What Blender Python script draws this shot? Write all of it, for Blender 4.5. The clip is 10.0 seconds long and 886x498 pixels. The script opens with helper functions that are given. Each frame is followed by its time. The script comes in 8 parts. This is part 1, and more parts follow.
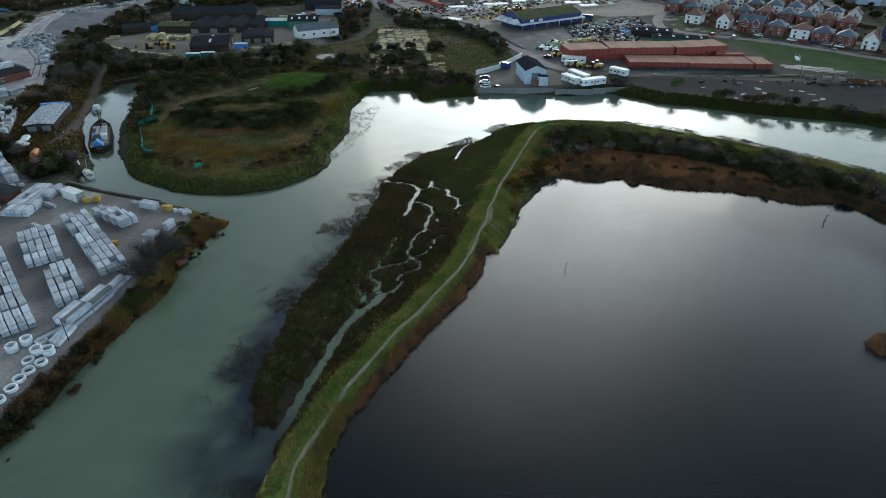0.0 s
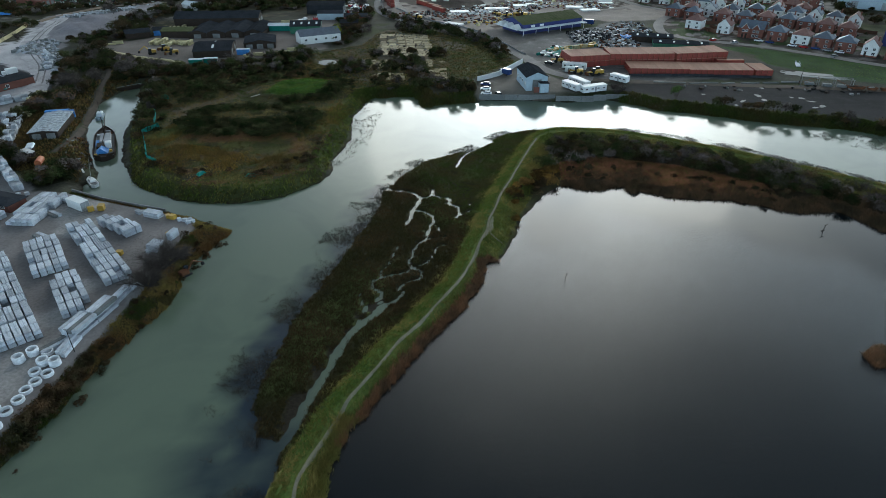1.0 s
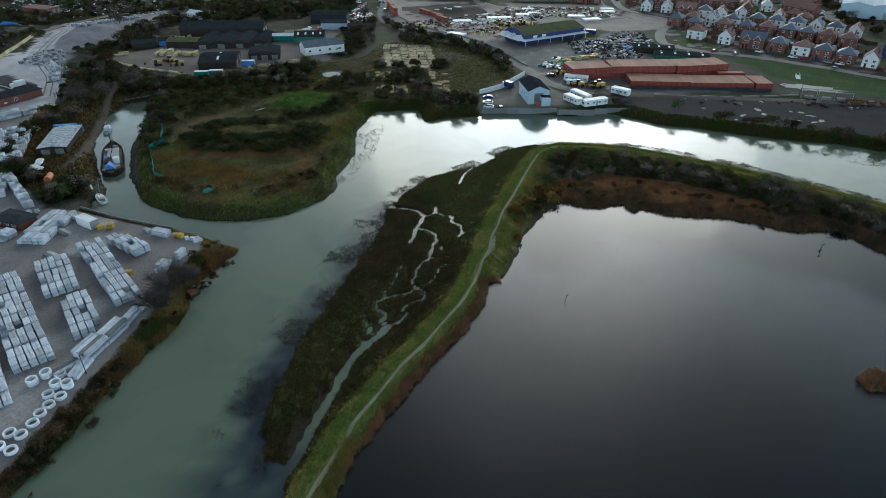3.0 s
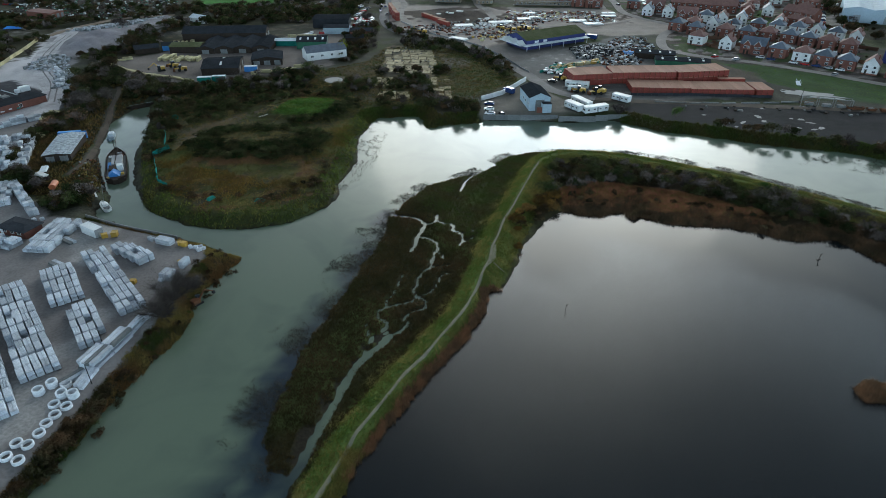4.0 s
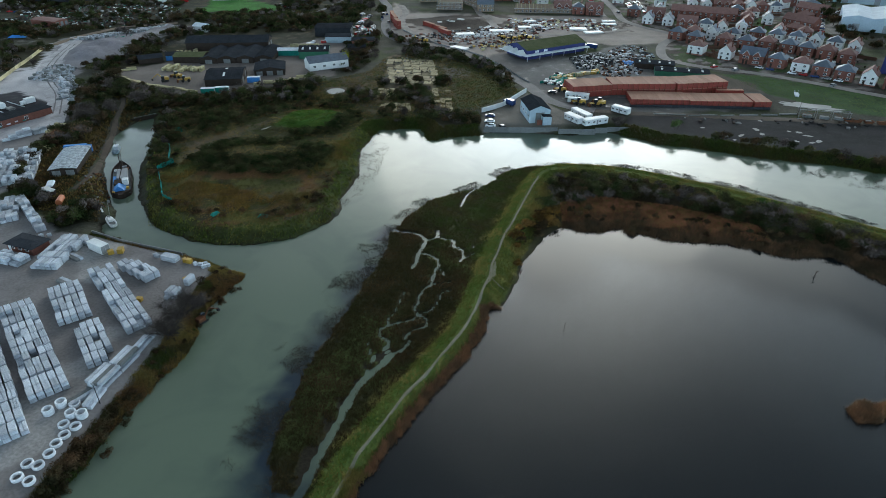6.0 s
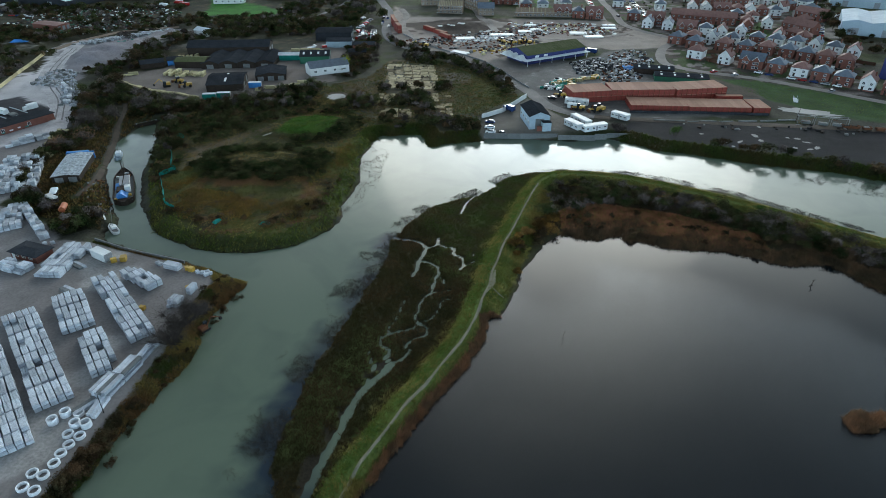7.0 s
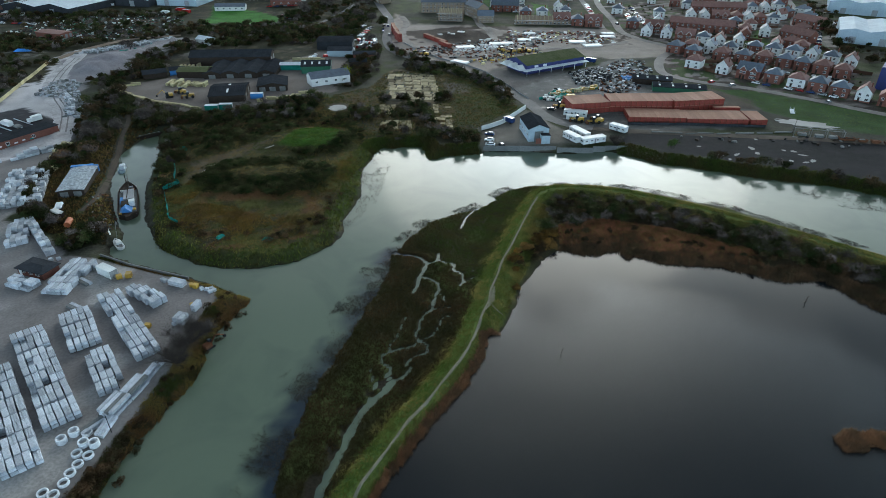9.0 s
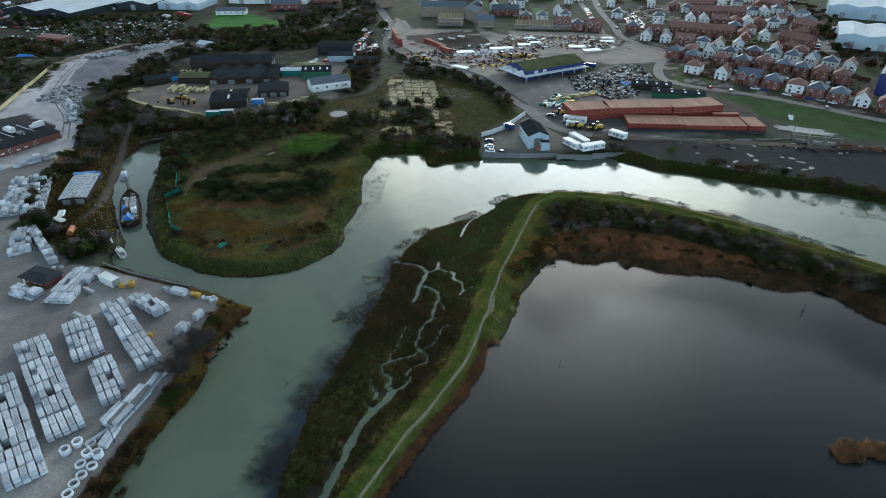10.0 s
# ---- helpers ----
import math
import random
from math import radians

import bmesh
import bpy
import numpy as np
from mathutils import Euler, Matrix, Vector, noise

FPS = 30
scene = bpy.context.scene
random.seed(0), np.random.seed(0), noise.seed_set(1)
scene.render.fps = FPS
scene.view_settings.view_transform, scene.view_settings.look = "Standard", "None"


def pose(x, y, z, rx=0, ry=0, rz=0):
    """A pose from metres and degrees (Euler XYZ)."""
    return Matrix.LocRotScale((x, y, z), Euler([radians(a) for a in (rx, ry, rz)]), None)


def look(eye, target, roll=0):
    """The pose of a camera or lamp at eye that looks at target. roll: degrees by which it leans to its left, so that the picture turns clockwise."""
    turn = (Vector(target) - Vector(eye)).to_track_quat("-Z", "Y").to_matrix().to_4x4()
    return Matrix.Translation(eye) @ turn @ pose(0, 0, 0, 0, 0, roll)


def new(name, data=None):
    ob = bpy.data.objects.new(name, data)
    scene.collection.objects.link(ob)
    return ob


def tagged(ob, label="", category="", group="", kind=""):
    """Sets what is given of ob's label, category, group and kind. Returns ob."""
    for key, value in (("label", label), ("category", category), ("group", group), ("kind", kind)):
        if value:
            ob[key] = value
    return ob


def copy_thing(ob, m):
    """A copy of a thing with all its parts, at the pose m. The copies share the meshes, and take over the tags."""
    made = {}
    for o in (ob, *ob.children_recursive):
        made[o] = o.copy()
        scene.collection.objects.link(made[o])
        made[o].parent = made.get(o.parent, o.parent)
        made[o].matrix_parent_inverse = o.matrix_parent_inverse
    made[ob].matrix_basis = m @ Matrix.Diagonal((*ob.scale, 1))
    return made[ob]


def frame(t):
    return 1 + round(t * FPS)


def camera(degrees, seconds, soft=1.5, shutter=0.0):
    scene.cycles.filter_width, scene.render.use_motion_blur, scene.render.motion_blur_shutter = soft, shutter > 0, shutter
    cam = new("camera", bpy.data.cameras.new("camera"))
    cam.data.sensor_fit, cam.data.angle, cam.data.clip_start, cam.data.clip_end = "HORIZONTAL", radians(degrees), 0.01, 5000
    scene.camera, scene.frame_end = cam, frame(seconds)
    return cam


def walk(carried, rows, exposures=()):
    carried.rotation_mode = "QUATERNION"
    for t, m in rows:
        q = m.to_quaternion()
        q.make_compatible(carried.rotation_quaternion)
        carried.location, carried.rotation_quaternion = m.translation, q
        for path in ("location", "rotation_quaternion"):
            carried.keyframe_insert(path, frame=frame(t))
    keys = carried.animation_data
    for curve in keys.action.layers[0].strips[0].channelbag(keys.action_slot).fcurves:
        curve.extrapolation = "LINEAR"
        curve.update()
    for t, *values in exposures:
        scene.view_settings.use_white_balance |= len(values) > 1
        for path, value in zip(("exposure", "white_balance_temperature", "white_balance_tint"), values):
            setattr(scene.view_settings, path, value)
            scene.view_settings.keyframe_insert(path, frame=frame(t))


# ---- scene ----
cam = camera(71.5, 10.0, soft=0.5)
PATH = [
    (0, (0.53, 0.442, 73.589), (0.537, 2.15, 72.549), 0.2),
    (0.5, (0.442, 0.553, 74.882), (0.447, 2.26, 73.84), 0.2),
    (1, (0.545, 0.513, 76.152), (0.548, 2.222, 75.112), 0.2),
    (1.5, (0.425, 0.575, 77.399), (0.426, 2.284, 76.359), 0.2),
    (2, (0.398, 0.543, 78.686), (0.397, 2.252, 77.648), 0.2),
    (2.5, (0.355, 0.623, 80.143), (0.353, 2.332, 79.103), 0.2),
    (4, (0.481, 0.731, 84.117), (0.472, 2.44, 83.078), 0.2),
    (4.5, (0.5, 0.728, 85.377), (0.489, 2.437, 84.338), 0.2),
    (5, (0.527, 0.736, 86.632), (0.515, 2.446, 85.594), 0.2),
    (5.5, (0.515, 0.839, 87.906), (0.503, 2.548, 86.868), 0.2),
    (7, (0.615, 0.87, 91.641), (0.601, 2.579, 90.604), 0.2),
    (7.5, (0.612, 0.819, 92.993), (0.598, 2.528, 91.955), 0.2),
    (8, (0.646, 0.816, 94.192), (0.631, 2.527, 93.155), 0.1),
    (8.5, (0.588, 0.827, 95.573), (0.574, 2.536, 94.535), 0.2),
    (9, (0.562, 0.878, 96.862), (0.548, 2.589, 95.825), 0.2),
    (9.5, (0.579, 0.895, 98.133), (0.563, 2.605, 97.097), 0.1),
    (10, (0.654, 1.009, 99.559), (0.639, 2.72, 98.524), 0.2),
]
walk(cam, [(t, look(eye, target, roll)) for t, eye, target, roll in PATH], [(0, 0.57, 6500, 3), (10, 0.84, 6500, 3)])

# ---- light: a low veiled sun ahead, under broken cloud ----
SUN_EL, SUN_AZ = radians(19.0), radians(10.5)
world = bpy.data.worlds.new("sky")
scene.world = world
world.use_nodes = True
wn, wl = world.node_tree.nodes, world.node_tree.links
wn.clear()
sky = wn.new("ShaderNodeTexSky")
sky.sky_type = "NISHITA"
sky.sun_disc = False
sky.sun_elevation, sky.sun_rotation = SUN_EL, SUN_AZ
sky.air_density, sky.dust_density, sky.ozone_density = 1.0, 6.0, 1.5
tc = wn.new("ShaderNodeTexCoord")
cmap = wn.new("ShaderNodeMapping")
cmap.inputs["Scale"].default_value = (1.0, 1.0, 2.2)
cl = wn.new("ShaderNodeTexNoise")
cl.inputs["Scale"].default_value, cl.inputs["Detail"].default_value, cl.inputs["Roughness"].default_value = 3.2, 6.0, 0.55
cr = wn.new("ShaderNodeValToRGB")
cr.color_ramp.elements[0].position, cr.color_ramp.elements[0].color = 0.33, (0.46, 0.50, 0.56, 1)
cr.color_ramp.elements[1].position, cr.color_ramp.elements[1].color = 0.68, (1.15, 1.12, 1.08, 1)
grey = wn.new("ShaderNodeMix")
grey.data_type, grey.blend_type = "RGBA", "MIX"
grey.inputs[0].default_value = 0.6
bw = wn.new("ShaderNodeRGBToBW")
mul = wn.new("ShaderNodeMix")
mul.data_type, mul.blend_type = "RGBA", "MULTIPLY"
mul.inputs[0].default_value = 1.0
bg = wn.new("ShaderNodeBackground")
bg.inputs["Strength"].default_value = 0.10
wo = wn.new("ShaderNodeOutputWorld")
wl.new(tc.outputs["Generated"], cmap.inputs["Vector"])
wl.new(cmap.outputs[0], cl.inputs["Vector"])
wl.new(cl.outputs["Fac"], cr.inputs[0])
wl.new(sky.outputs[0], bw.inputs[0])
wl.new(sky.outputs[0], grey.inputs[6])
wl.new(bw.outputs[0], grey.inputs[7])
veil = wn.new("ShaderNodeMix")
veil.data_type, veil.blend_type = "RGBA", "ADD"
veil.inputs[0].default_value = 1.0
# the cloud glows broadly round the veiled sun, low in the sky, and is dull overhead and behind
SUN_WAY = (math.sin(SUN_AZ) * math.cos(SUN_EL), math.cos(SUN_AZ) * math.cos(SUN_EL), math.sin(SUN_EL))


def lobe(wide, deep, tall, amount):
    """A soft bright patch of cloud about the sun."""
    off = wn.new("ShaderNodeVectorMath")
    off.operation = "SUBTRACT"
    off.inputs[1].default_value = SUN_WAY
    wl.new(tc.outputs["Generated"], off.inputs[0])
    sc = wn.new("ShaderNodeVectorMath")
    sc.operation = "MULTIPLY"
    sc.inputs[1].default_value = (wide, deep, tall)
    wl.new(off.outputs[0], sc.inputs[0])
    sq = wn.new("ShaderNodeVectorMath")
    sq.operation = "DOT_PRODUCT"
    wl.new(sc.outputs[0], sq.inputs[0])
    wl.new(sc.outputs[0], sq.inputs[1])
    neg = wn.new("ShaderNodeMath")
    neg.operation = "MULTIPLY"
    neg.inputs[1].default_value = -1.0
    wl.new(sq.outputs["Value"], neg.inputs[0])
    ex = wn.new("ShaderNodeMath")
    ex.operation = "EXPONENT"
    wl.new(neg.outputs[0], ex.inputs[0])
    out = wn.new("ShaderNodeMath")
    out.operation = "MULTIPLY"
    out.inputs[1].default_value = amount
    wl.new(ex.outputs[0], out.inputs[0])
    return out.outputs[0]


def plus(a, b):
    n = wn.new("ShaderNodeMath")
    n.operation = "ADD"
    wl.new(a, n.inputs[0])
    if isinstance(b, float):
        n.inputs[1].default_value = b
    else:
        wl.new(b, n.inputs[1])
    return n.outputs[0]


# dull overhead, paler all round towards the horizon
sep = wn.new("ShaderNodeSeparateXYZ")
wl.new(tc.outputs["Generated"], sep.inputs[0])
low = wn.new("ShaderNodeMapRange")
low.inputs[1].default_value, low.inputs[2].default_value, low.inputs[3].default_value, low.inputs[4].default_value = 0.0, 1.0, 1.0, 0.0
wl.new(sep.outputs["Z"], low.inputs[0])
curve = wn.new("ShaderNodeMath")
curve.operation = "POWER"
curve.inputs[1].default_value = 4.0
wl.new(low.outputs[0], curve.inputs[0])
rim = wn.new("ShaderNodeMath")
rim.operation = "MULTIPLY"
rim.inputs[1].default_value = 3.2
wl.new(curve.outputs[0], rim.inputs[0])
both = plus(plus(lobe(3.9, 0.9, 2.9, 0.55), lobe(4.6, 2.6, 8.0, 2.1)), plus(rim.outputs[0], 0.09))
vcol = wn.new("ShaderNodeMix")
vcol.data_type, vcol.blend_type = "RGBA", "MULTIPLY"
vcol.inputs[0].default_value = 1.0
vcol.inputs[6].default_value = (6.2, 8.6, 11.1, 1)
wl.new(both, vcol.inputs[7])
wl.new(vcol.outputs[2], veil.inputs[7])
thinned = wn.new("ShaderNodeVectorMath")
thinned.operation = "SCALE"
thinned.inputs["Scale"].default_value = 0.6
wl.new(grey.outputs[2], thinned.inputs[0])
wl.new(thinned.outputs[0], veil.inputs[6])
wl.new(veil.outputs[2], mul.inputs[6])
wl.new(cr.outputs[0], mul.inputs[7])
wl.new(mul.outputs[2], bg.inputs[0])
wl.new(bg.outputs[0], wo.inputs[0])

sun = new("sun", bpy.data.lights.new("sun", "SUN"))
sun.data.energy, sun.data.angle, sun.data.color = 0.30, radians(34), (1.0, 0.95, 0.88)
sun_dir = Vector((math.sin(SUN_AZ) * math.cos(SUN_EL), math.cos(SUN_AZ) * math.cos(SUN_EL), math.sin(SUN_EL)))
sun.matrix_world = look(sun_dir * 1000, (0, 0, 0))

# ---- materials ----
def rgb(c):
    return (c[0], c[1], c[2], 1.0)


def mat(name, c1, c2=None, scale=1.0, rough=0.8, metal=0.0, bump=0.15, rnd=0.0, coords="Object", coarse=0.12, streak=(1, 1, 1), island=False):
    """A surface with grain and broader stains between two base colours."""
    m = bpy.data.materials.new(name)
    m.use_nodes = True
    n, l = m.node_tree.nodes, m.node_tree.links
    b = n["Principled BSDF"]
    c2 = c2 or tuple(v * 0.7 for v in c1)
    if coords == "Object":
        src = n.new("ShaderNodeTexCoord").outputs["Object"]
    else:
        src = n.new("ShaderNodeNewGeometry").outputs["Position"]
    mp = n.new("ShaderNodeMapping")
    mp.inputs["Scale"].default_value = streak
    l.new(src, mp.inputs["Vector"])
    fine, broad = n.new("ShaderNodeTexNoise"), n.new("ShaderNodeTexNoise")
    fine.inputs["Scale"].default_value, fine.inputs["Detail"].default_value = scale * 4, 6
    broad.inputs["Scale"].default_value, broad.inputs["Detail"].default_value = scale * coarse * 4, 3
    l.new(mp.outputs[0], fine.inputs["Vector"])
    l.new(mp.outputs[0], broad.inputs["Vector"])
    add = n.new("ShaderNodeMath")
    add.operation = "ADD"
    l.new(fine.outputs["Fac"], add.inputs[0])
    l.new(broad.outputs["Fac"], add.inputs[1])
    ramp = n.new("ShaderNodeMapRange")
    ramp.inputs[1].default_value, ramp.inputs[2].default_value = 0.7, 1.3
    l.new(add.outputs[0], ramp.inputs[0])
    mix = n.new("ShaderNodeMix")
    mix.data_type = "RGBA"
    mix.inputs[6].default_value, mix.inputs[7].default_value = rgb(c1), rgb(c2)
    l.new(ramp.outputs[0], mix.inputs[0])
    col = mix.outputs[2]
    if rnd:
        info = n.new("ShaderNodeNewGeometry" if island else "ShaderNodeObjectInfo")
        mr = n.new("ShaderNodeMapRange")
        mr.inputs[3].default_value, mr.inputs[4].default_value = 1 - rnd, 1 + rnd
        l.new(info.outputs["Random Per Island" if island else "Random"], mr.inputs[0])
        hsv = n.new("ShaderNodeHueSaturation")
        l.new(col, hsv.inputs["Color"])
        l.new(mr.outputs[0], hsv.inputs["Value"])
        col = hsv.outputs[0]
    l.new(col, b.inputs["Base Color"])
    b.inputs["Roughness"].default_value, b.inputs["Metallic"].default_value = rough, metal
    b.inputs["Specular IOR Level"].default_value = 0.1 if rough >= 0.7 else 0.4
    if bump:
        bp = n.new("ShaderNodeBump")
        bp.inputs["Strength"].default_value, bp.inputs["Distance"].default_value = bump, 0.1
        l.new(fine.outputs["Fac"], bp.inputs["Height"])
        l.new(bp.outputs[0], b.inputs["Normal"])
    return m


def plant(name, c1, c2, scale=0.25, rough=0.9):
    """Leaves and blades: each piece its own tone, and broader drifts of colour."""
    m = bpy.data.materials.new(name)
    m.use_nodes = True
    n, l = m.node_tree.nodes, m.node_tree.links
    b = n["Principled BSDF"]
    geo = n.new("ShaderNodeNewGeometry")
    noi = n.new("ShaderNodeTexNoise")
    noi.inputs["Scale"].default_value, noi.inputs["Detail"].default_value = scale, 4
    l.new(geo.outputs["Position"], noi.inputs["Vector"])
    mr = n.new("ShaderNodeMapRange")
    mr.inputs[1].default_value, mr.inputs[2].default_value = 0.38, 0.62
    l.new(noi.outputs["Fac"], mr.inputs[0])
    mix = n.new("ShaderNodeMix")
    mix.data_type = "RGBA"
    mix.inputs[6].default_value, mix.inputs[7].default_value = rgb(c1), rgb(c2)
    l.new(mr.outputs[0], mix.inputs[0])
    v = n.new("ShaderNodeMapRange")
    v.inputs[3].default_value, v.inputs[4].default_value = 0.65, 1.4
    l.new(geo.outputs["Random Per Island"], v.inputs[0])
    tone = n.new("ShaderNodeAttribute")
    tone.attribute_name = "tone"
    tv = n.new("ShaderNodeMath")
    tv.operation = "MULTIPLY_ADD"
    l.new(v.outputs[0], tv.inputs[0])
    l.new(tone.outputs["Fac"], tv.inputs[1])
    l.new(v.outputs[0], tv.inputs[2])
    hsv = n.new("ShaderNodeHueSaturation")
    l.new(mix.outputs[2], hsv.inputs["Color"])
    l.new(tv.outputs[0], hsv.inputs["Value"])
    l.new(hsv.outputs[0], b.inputs["Base Color"])
    b.inputs["Roughness"].default_value = rough
    b.inputs["Specular IOR Level"].default_value = 0.06
    # thin leaves glow when the light stands behind them
    thin, both_ways = n.new("ShaderNodeBsdfTranslucent"), n.new("ShaderNodeMixShader")
    both_ways.inputs[0].default_value = 0.4
    l.new(hsv.outputs[0], thin.inputs["Color"])
    l.new(b.outputs[0], both_ways.inputs[1])
    l.new(thin.outputs[0], both_ways.inputs[2])
    l.new(both_ways.outputs[0], n["Material Output"].inputs["Surface"])
    return m


def water(name, deep, turbid, wave, chop, stretch, rough):
    """Still water: a dull body colour that the silt tints, under a clear rippled face."""
    m = bpy.data.materials.new(name)
    m.use_nodes = True
    n, l = m.node_tree.nodes, m.node_tree.links
    b = n["Principled BSDF"]
    geo = n.new("ShaderNodeNewGeometry")
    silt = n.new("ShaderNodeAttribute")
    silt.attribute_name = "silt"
    swirl = n.new("ShaderNodeTexNoise")
    swirl.inputs["Scale"].default_value, swirl.inputs["Detail"].default_value, swirl.inputs["Distortion"].default_value = 0.05, 5, 1.2
    l.new(geo.outputs["Position"], swirl.inputs["Vector"])
    sub = n.new("ShaderNodeMath")
    sub.operation = "MULTIPLY_ADD"
    sub.inputs[1].default_value, sub.inputs[2].default_value = 0.9, -0.45
    l.new(swirl.outputs["Fac"], sub.inputs[0])
    add = n.new("ShaderNodeMath")
    add.operation, add.use_clamp = "ADD", True
    l.new(sub.outputs[0], add.inputs[0])
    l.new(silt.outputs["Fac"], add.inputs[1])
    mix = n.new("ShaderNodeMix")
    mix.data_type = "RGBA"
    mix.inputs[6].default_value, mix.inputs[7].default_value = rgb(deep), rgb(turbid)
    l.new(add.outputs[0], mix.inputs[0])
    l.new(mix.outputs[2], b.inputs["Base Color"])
    b.inputs["Roughness"].default_value = rough
    b.inputs["IOR"].default_value = 1.333
    mp = n.new("ShaderNodeMapping")
    mp.vector_type = "TEXTURE"
    mp.inputs["Rotation"].default_value = (0, 0, radians(-stretch[0]))
    mp.inputs["Scale"].default_value = (1 / stretch[1], 1 / stretch[2], 1)
    l.new(geo.outputs["Position"], mp.inputs["Vector"])
    w1, w2, gust = n.new("ShaderNodeTexNoise"), n.new("ShaderNodeTexNoise"), n.new("ShaderNodeTexNoise")
    w1.inputs["Scale"].default_value, w1.inputs["Detail"].default_value = wave, 3
    w2.inputs["Scale"].default_value, w2.inputs["Detail"].default_value = wave * 3.1, 2
    gust.inputs["Scale"].default_value, gust.inputs["Detail"].default_value = 0.02, 3
    l.new(mp.outputs[0], w1.inputs["Vector"])
    l.new(mp.outputs[0], w2.inputs["Vector"])
    l.new(geo.outputs["Position"], gust.inputs["Vector"])
    hsum = n.new("ShaderNodeMath")
    hsum.operation = "MULTIPLY_ADD"
    hsum.inputs[1].default_value = 0.35
    l.new(w2.outputs["Fac"], hsum.inputs[0])
    l.new(w1.outputs["Fac"], hsum.inputs[2])
    gm = n.new("ShaderNodeMapRange")
    gm.inputs[1].default_value, gm.inputs[2].default_value = 0.35, 0.65
    gm.inputs[3].default_value, gm.inputs[4].default_value = chop * 0.8, chop
    l.new(gust.outputs["Fac"], gm.inputs[0])
    lee = n.new("ShaderNodeAttribute")
    lee.attribute_name = "lee"
    open_water = n.new("ShaderNodeMapRange")
    open_water.inputs[3].default_value, open_water.inputs[4].default_value = 1.0, 0.06
    l.new(lee.outputs["Fac"], open_water.inputs[0])
    still = n.new("ShaderNodeMath")
    still.operation = "MULTIPLY"
    l.new(gm.outputs[0], still.inputs[0])
    l.new(open_water.outputs[0], still.inputs[1])
    bp = n.new("ShaderNodeBump")
    bp.inputs["Distance"].default_value = 0.3
    l.new(hsum.outputs[0], bp.inputs["Height"])
    l.new(still.outputs[0], bp.inputs["Strength"])
    l.new(bp.outputs[0], b.inputs["Normal"])
    return m


def ground_mat():
    m = bpy.data.materials.new("ground_surface")
    m.use_nodes = True
    n, l = m.node_tree.nodes, m.node_tree.links
    b = n["Principled BSDF"]
    geo = n.new("ShaderNodeNewGeometry")
    at = n.new("ShaderNodeAttribute")
    at.attribute_name = "soil"
    n1, n2 = n.new("ShaderNodeTexNoise"), n.new("ShaderNodeTexNoise")
    n1.inputs["Scale"].default_value, n1.inputs["Detail"].default_value = 1.6, 8
    n2.inputs["Scale"].default_value, n2.inputs["Detail"].default_value = 0.11, 6
    l.new(geo.outputs["Position"], n1.inputs["Vector"])
    l.new(geo.outputs["Position"], n2.inputs["Vector"])
    a = n.new("ShaderNodeMath")
    a.operation = "ADD"
    l.new(n1.outputs["Fac"], a.inputs[0])
    l.new(n2.outputs["Fac"], a.inputs[1])
    v = n.new("ShaderNodeMapRange")
    v.inputs[1].default_value, v.inputs[2].default_value, v.inputs[3].default_value, v.inputs[4].default_value = 0.65, 1.35, 0.45, 1.6
    l.new(a.outputs[0], v.inputs[0])
    wet = n.new("ShaderNodeAttribute")
    wet.attribute_name = "gloss"
    # made ground is rolled smooth: less grain than soil and turf
    rolled = n.new("ShaderNodeMapRange")
    rolled.inputs[1].default_value, rolled.inputs[2].default_value, rolled.inputs[3].default_value, rolled.inputs[4].default_value = 0.0, 0.3, 1.0, 0.45
    l.new(wet.outputs["Fac"], rolled.inputs[0])
    less = n.new("ShaderNodeMath")
    less.operation = "SUBTRACT"
    less.inputs[1].default_value = 1.0
    l.new(v.outputs[0], less.inputs[0])
    back = n.new("ShaderNodeMath")
    back.operation = "MULTIPLY_ADD"
    back.inputs[2].default_value = 1.0
    l.new(less.outputs[0], back.inputs[0])
    l.new(rolled.outputs[0], back.inputs[1])
    hsv = n.new("ShaderNodeHueSaturation")
    l.new(at.outputs["Color"], hsv.inputs["Color"])
    l.new(back.outputs[0], hsv.inputs["Value"])
    l.new(hsv.outputs[0], b.inputs["Base Color"])
    rr = n.new("ShaderNodeMapRange")
    rr.inputs[3].default_value, rr.inputs[4].default_value = 0.92, 0.36
    wm = n.new("ShaderNodeMath")
    wm.operation, wm.use_clamp = "MULTIPLY", True
    wmap = n.new("ShaderNodeMapRange")
    wmap.inputs[1].default_value, wmap.inputs[2].default_value = 0.58, 0.64
    n3 = n.new("ShaderNodeTexNoise")
    n3.inputs["Scale"].default_value, n3.inputs["Detail"].default_value = 0.3, 8
    l.new(geo.outputs["Position"], n3.inputs["Vector"])
    l.new(n3.outputs["Fac"], wmap.inputs[0])
    l.new(wet.outputs["Fac"], wm.inputs[0])
    l.new(wmap.outputs[0], wm.inputs[1])
    l.new(wm.outputs[0], rr.inputs[0])
    l.new(rr.outputs[0], b.inputs["Roughness"])
    b.inputs["Specular IOR Level"].default_value = 0.12
    bp = n.new("ShaderNodeBump")
    bp.inputs["Distance"].default_value = 0.12
    l.new(rolled.outputs[0], bp.inputs["Strength"])
    l.new(n1.outputs["Fac"], bp.inputs["Height"])
    l.new(bp.outputs[0], b.inputs["Normal"])
    return m


